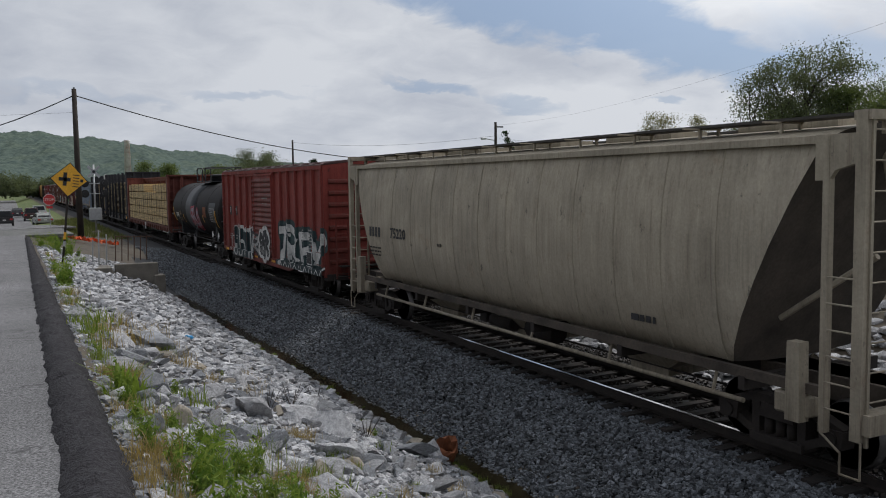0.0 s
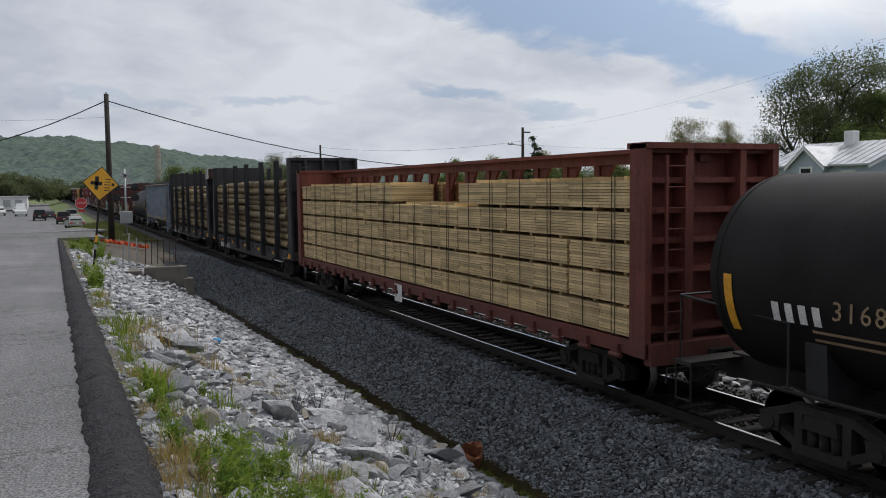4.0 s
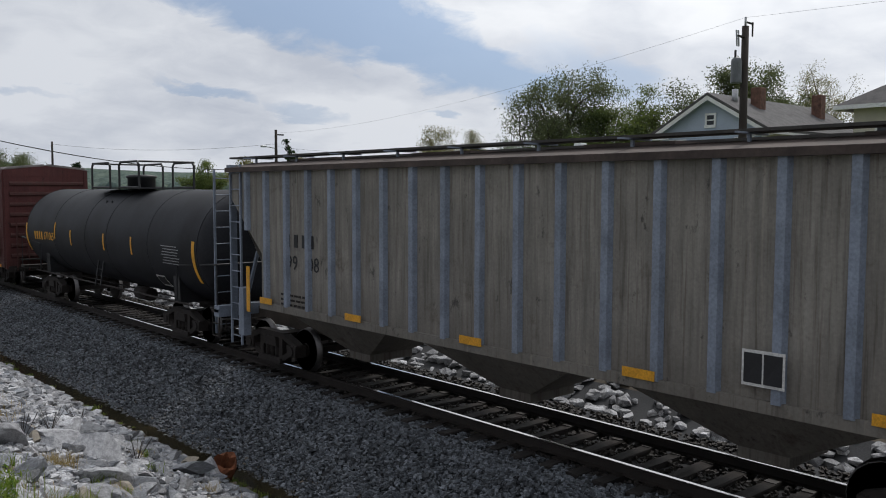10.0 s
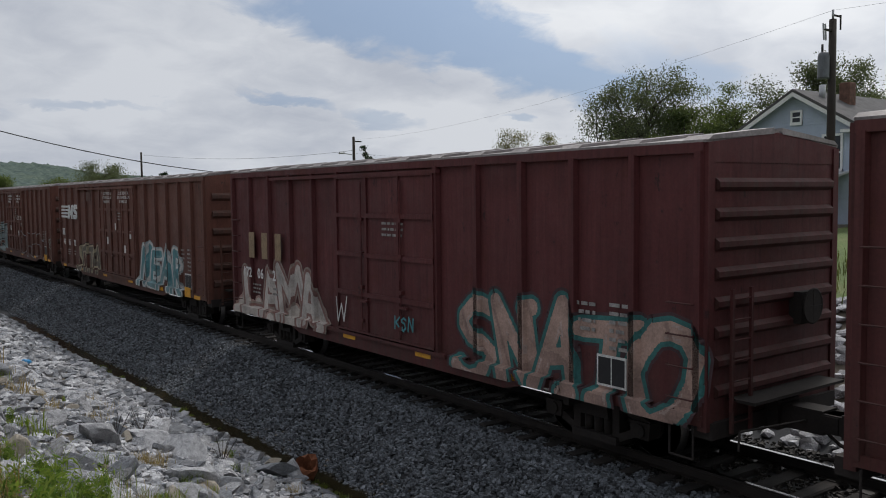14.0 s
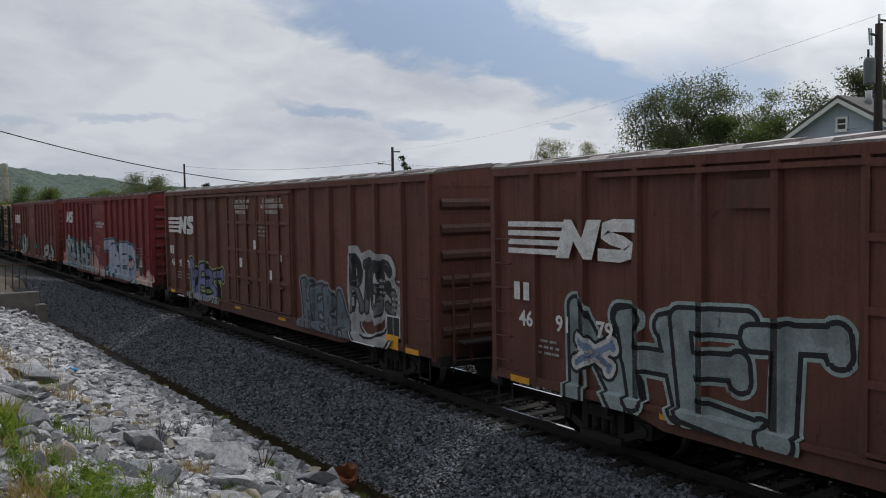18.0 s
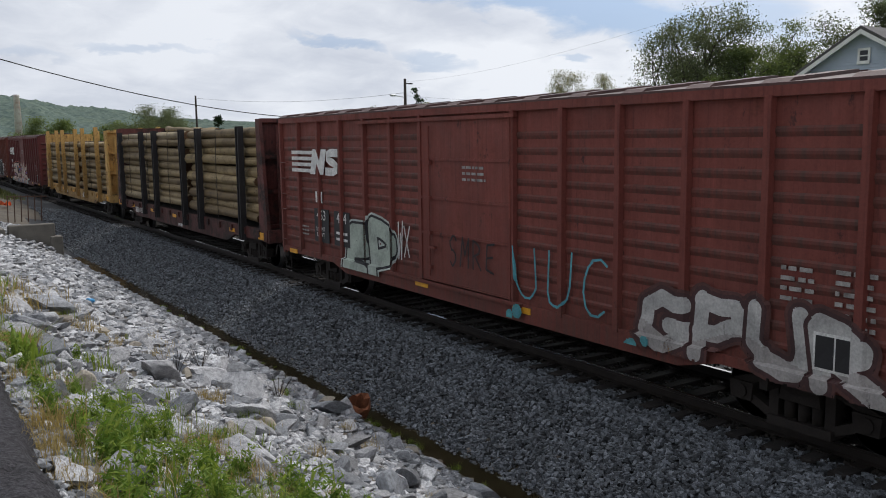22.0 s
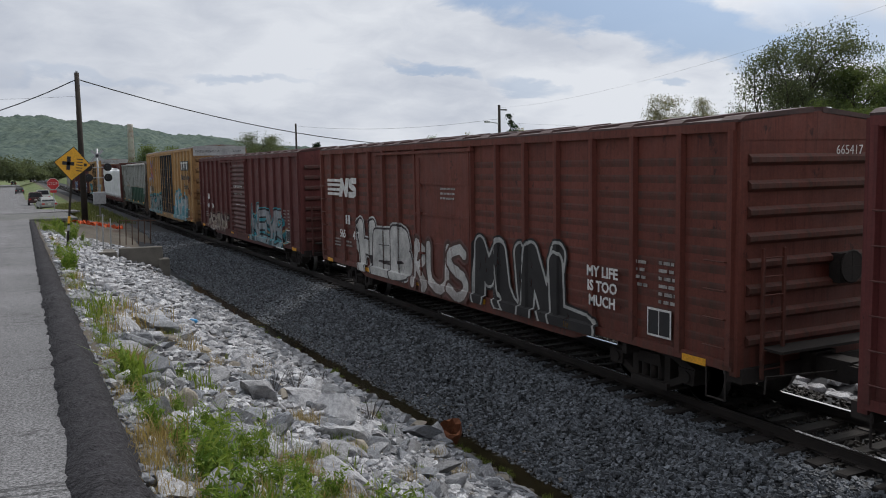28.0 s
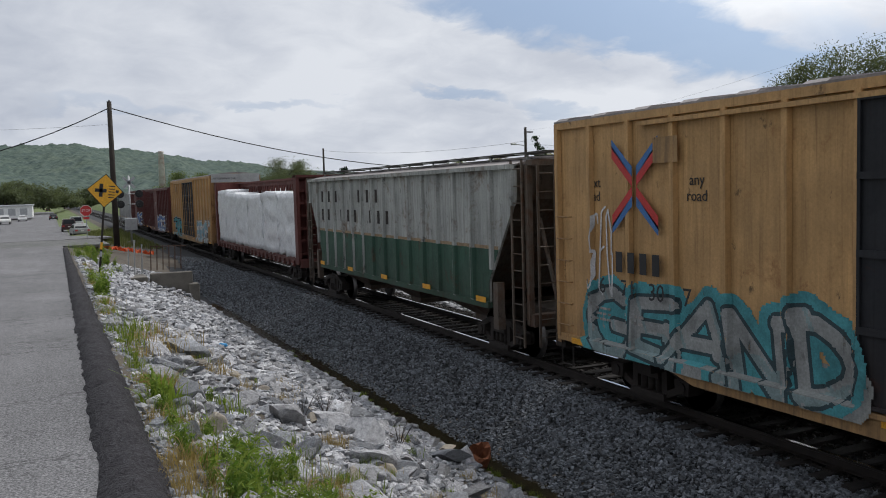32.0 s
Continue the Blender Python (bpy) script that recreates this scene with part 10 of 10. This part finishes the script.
    for y0, reach, n in ((8.2, 0.2, 5), (6.3, 0.3, 7), (5.2, 0.5, 8), (4.5, 0.4, 5)):     # lush weeds beside the kerb
        for _ in range(n):
            y = y0 + rng.normal() * 0.3
            put(int(rng.choice([2, 2, 3, 3, 0, 5])), edge_x(y) + 0.62 + abs(rng.normal()) * reach, y, rng.uniform(0.6, 1.0))
    for _ in range(10):     # straw hanging over the foot of the kerb
        y = rng.uniform(3.8, 6.6)
        put(1, edge_x(y) + rng.uniform(0.4, 0.75), y, rng.uniform(0.5, 0.9))
    for _ in range(60):
        y = rng.uniform(4.2, 34)
        put(int(rng.choice([0, 1, 1, 1, 5, 5, 3])), edge_x(y) + 0.52 + abs(rng.normal()) * 0.12, y, rng.uniform(0.5, 0.95))
    for _ in range(40):
        y = rng.uniform(4.5, 16)
        x = rng.uniform(1.5, 5.8)
        put(int(rng.choice([1, 1, 1, 5, 5, 3])), x, y, rng.uniform(0.4, 0.85))
    for _ in range(30):
        y = rng.uniform(36, 50)
        put(int(rng.choice([0, 2, 5])), rng.uniform(0.9, 2.6), y, rng.uniform(1.0, 1.9))
    for _ in range(30):
        y = rng.uniform(6, 26)
        put(5, ditch_x(y) + rng.uniform(-0.3, 0.0), y, rng.uniform(0.3, 0.6))
    for x, y in ((4.9, 15.0), (3.9, 13.2), (4.8, 12.2), (2.9, 11.0)):
        th = thing("dead_stalk", "dry brown weed stalks standing among the stones", "plant", pose(x, y, ground_z(x, y)), "dead stalks on the bank")
        bm = bmesh.new()
        for _ in range(9):
            rod(bm, (0, 0, 0), (rng.uniform(-0.2, 0.2), rng.uniform(-0.2, 0.2), rng.uniform(0.2, 0.45)), 0.004, 4)
        part("stalk", bm, M["bark"], th)
    # grass along the far bank and verge, joined
    spots = []
    for _ in range(1500):
        y, x = rng.uniform(-9, 3.4), rng.uniform(0.75, 2.6)
        spots.append((x, y, ground_z(x, y), rng.uniform(0.1, 0.3), 0.006))
    for _ in range(5000):
        y = rng.uniform(64, 110)
        x = rng.uniform(3.6, 7.6)
        spots.append((x, y, ground_z(x, y), rng.uniform(0.15, 0.4), 0.02))
    for _ in range(5000):
        y, x = rng.uniform(2, 45), rng.uniform(17.3, 27)
        spots.append((x, y, ground_z(x, y), rng.uniform(0.15, 0.45), 0.015))
    solid("verge_grass", blades("verge_grass", spots, M["verge"], rng), None, "rough green grass on the verges", "grass", kind="stuff")


weeds()


# ---------- road vehicles ----------
def make_vehicle(kind, label, colour, m, name="car", lights=False):
    """A parked or driving vehicle, nose towards +y."""
    paint = vary("body paint " + label[:12], colour, 0.3, amount=0.1, scale=1.0, grain=60, relief=0.0)
    th = thing(name, label, "car", m)
    if kind == "sedan":
        L, W, sill, belt, top, cab = 4.6, 1.78, 0.28, 0.86, 1.40, ((-1.75, -1.1), (0.35, 1.15))
    elif kind == "suv":
        L, W, sill, belt, top, cab = 4.6, 1.85, 0.38, 1.02, 1.72, ((-2.1, -1.85), (0.45, 1.15))
    elif kind == "van":
        L, W, sill, belt, top, cab = 5.4, 1.98, 0.4, 1.25, 2.35, ((-2.6, -2.55), (1.0, 1.75))
    else:
        L, W, sill, belt, top, cab = 5.6, 1.95, 0.5, 1.08, 1.82, ((-0.7, -0.5), (0.75, 1.35))
    H = L / 2
    prof = [(-H, sill + 0.1), (-H, belt - 0.05), (-H + 0.1, belt), (H - 1.0, belt), (H - 0.15, belt - 0.18), (H, belt - 0.35), (H, sill + 0.05), (H - 0.2, sill - 0.05), (-H + 0.2, sill - 0.05)]
    bm = bmesh.new()
    prism(bm, prof, 0, -W / 2, W / 2)
    bmesh.ops.bevel(bm, geom=bm.edges[:], offset=0.06, segments=2, affect="EDGES")
    part("body", bm, paint, th)
    (b0, t0), (t1, b1) = (cab[0], cab[1])
    cp = [(b0, belt - 0.02), (t0, top), (t1, top), (b1, belt - 0.02)]
    bm = bmesh.new()
    r = [[bm.verts.new((s * w, y, z)) for y, z in cp] for s, w in ((-1, W / 2 - 0.06), (1, W / 2 - 0.06))]
    for side in r:
        for v in side[1:3]:
            v.co.x *= 0.84
    bm.faces.new(r[0][::-1]), bm.faces.new(r[1])
    for i in range(4):
        bm.faces.new((r[0][i], r[0][(i + 1) % 4], r[1][(i + 1) % 4], r[1][i]))
    bmesh.ops.recalc_face_normals(bm, faces=bm.faces[:])
    bmesh.ops.bevel(bm, geom=bm.edges[:], offset=0.05, segments=2, affect="EDGES")
    part("cabin", bm, paint, th)

    def pane(nm, pts):
        bm = bmesh.new()
        f = bm.faces.new([bm.verts.new(p) for p in pts])
        bmesh.ops.solidify(bm, geom=[f], thickness=0.012)
        bmesh.ops.recalc_face_normals(bm, faces=bm.faces[:])
        part(nm, bm, M["glass"], th)
    wa, wb = W / 2 - 0.2, (W / 2 - 0.06) * 0.84 - 0.12
    pane("rear_window", [(-wa, b0 - 0.012 + (t0 - b0) * 0.12, belt + 0.08), (wa, b0 - 0.012 + (t0 - b0) * 0.12, belt + 0.08), (wb, t0 - 0.05, top - 0.09), (-wb, t0 - 0.05, top - 0.09)])
    pane("windscreen", [(-wa, b1 + 0.012 - (b1 - t1) * 0.12, belt + 0.08), (wa, b1 + 0.012 - (b1 - t1) * 0.12, belt + 0.08), (wb, t1 + 0.05, top - 0.09), (-wb, t1 + 0.05, top - 0.09)])
    for s in (-1, 1):
        xa, xb = s * (W / 2 - 0.055), s * ((W / 2 - 0.06) * 0.84 + 0.02)
        ym = (t0 + t1) / 2
        for ya, yb, yc, yd in ((b0 + 0.25, ym - 0.05, ym - 0.05, t0 + 0.12), (ym + 0.05, b1 - 0.3, t1 - 0.1, ym + 0.05)):
            pane("side_window", [(xa, ya, belt + 0.06), (xa, yb, belt + 0.06), (xb, yc, top - 0.1), (xb, yd, top - 0.1)])
        for y in (-H + 0.85, H - 0.9):
            bm = bmesh.new()
            lathe(bm, [(-0.11, 0.2), (-0.12, 0.33), (0.12, 0.33), (0.11, 0.2)], (0, 0, 0), 0, 20)
            w = part("wheel", bm, M["black"], th)
            w.location = (s * (W / 2 - 0.1), y, 0.33)
            bm = bmesh.new()
            lathe(bm, [(-0.125, 0.06), (-0.125, 0.2), (0.125, 0.2), (0.125, 0.06)], (0, 0, 0), 0, 16)
            part("rim", bm, M["galv"], w)
        part("tail_light", boxes((s * (W / 2 - 0.24) - 0.14, s * (W / 2 - 0.24) + 0.14, -H - 0.012, -H + 0.02, belt - 0.3, belt - 0.12)), M["red_sign"], th)
        part("headlight", boxes((s * (W / 2 - 0.28) - 0.18, s * (W / 2 - 0.28) + 0.18, H - 0.03, H + 0.012, belt - 0.52, belt - 0.4)), M["headlamp"], th)
    part("bumper", bevelled(-W / 2 + 0.03, W / 2 - 0.03, -H - 0.06, -H + 0.1, sill + 0.02, sill + 0.22, 0.03), paint, th)
    part("bumper", bevelled(-W / 2 + 0.03, W / 2 - 0.03, H - 0.1, H + 0.06, sill + 0.02, sill + 0.2, 0.03), paint, th)
    part("number_plate", boxes((-0.16, 0.16, -H - 0.068, -H - 0.06, sill + 0.28, sill + 0.42)), M["white_paint"], th, "plain number plate")
    return th


M["headlamp"] = vary("clear headlamp", (0.7, 0.7, 0.7), 0.15, amount=0.1, relief=0)
make_vehicle("sedan", "silver grey sedan parked on the verge", (0.30, 0.31, 0.30), pose(3.05, 109.0, road_z(109) + 0.02, 0, 0, 6))
make_vehicle("suv", "dark maroon van parked on the verge", (0.05, 0.018, 0.02), pose(2.2, 126.0, road_z(126) + 0.02))
make_vehicle("pickup", "pale silver pickup parked on the verge", (0.42, 0.43, 0.42), pose(3.4, 136.0, road_z(136) + 0.02), "pickup_truck")
make_vehicle("pickup", "white pickup standing by the warehouse", (0.62, 0.62, 0.6), pose(-8.1, 186.0, road_z(186) + 0.02, 0, 0, 180), "pickup_truck")
make_vehicle("sedan", "pale car standing by the warehouse", (0.45, 0.45, 0.45), pose(-5.7, 212.0, road_z(212) + 0.02, 0, 0, 180))
DRIVE_SUV = make_vehicle("suv", "black sport utility vehicle driving away down the road", (0.012, 0.012, 0.014), None)
DRIVE_VAN = make_vehicle("van", "white delivery van driving up the road", (0.65, 0.66, 0.66), None, "van")
DRIVE_CAR = make_vehicle("sedan", "dark sedan driving away down the road", (0.02, 0.022, 0.028), None)


# ---------- what moves ----------
def motions():
    for ob, s in TRAIN:
        walk(ob, [(t, pose(XC, s - V0 * t - A2 * t * t, 0)) for t in range(0, 33)])

    def drive(ob, x, ys, turn=0.0):
        walk(ob, [(t, pose(x, y, road_z(y) + 0.02, 0, 0, turn)) for t, y in ys])
    drive(DRIVE_SUV, -0.87, [(t, 107 + 9.6 * t) for t in range(0, 33, 2)])
    drive(DRIVE_VAN, -4.2, [(t, 178 + 9.0 * (4 - t)) for t in range(0, 33, 2)], 180)
    drive(DRIVE_CAR, 0.6, [(t, 145 + 2.2 * t) for t in range(0, 33, 2)])


motions()
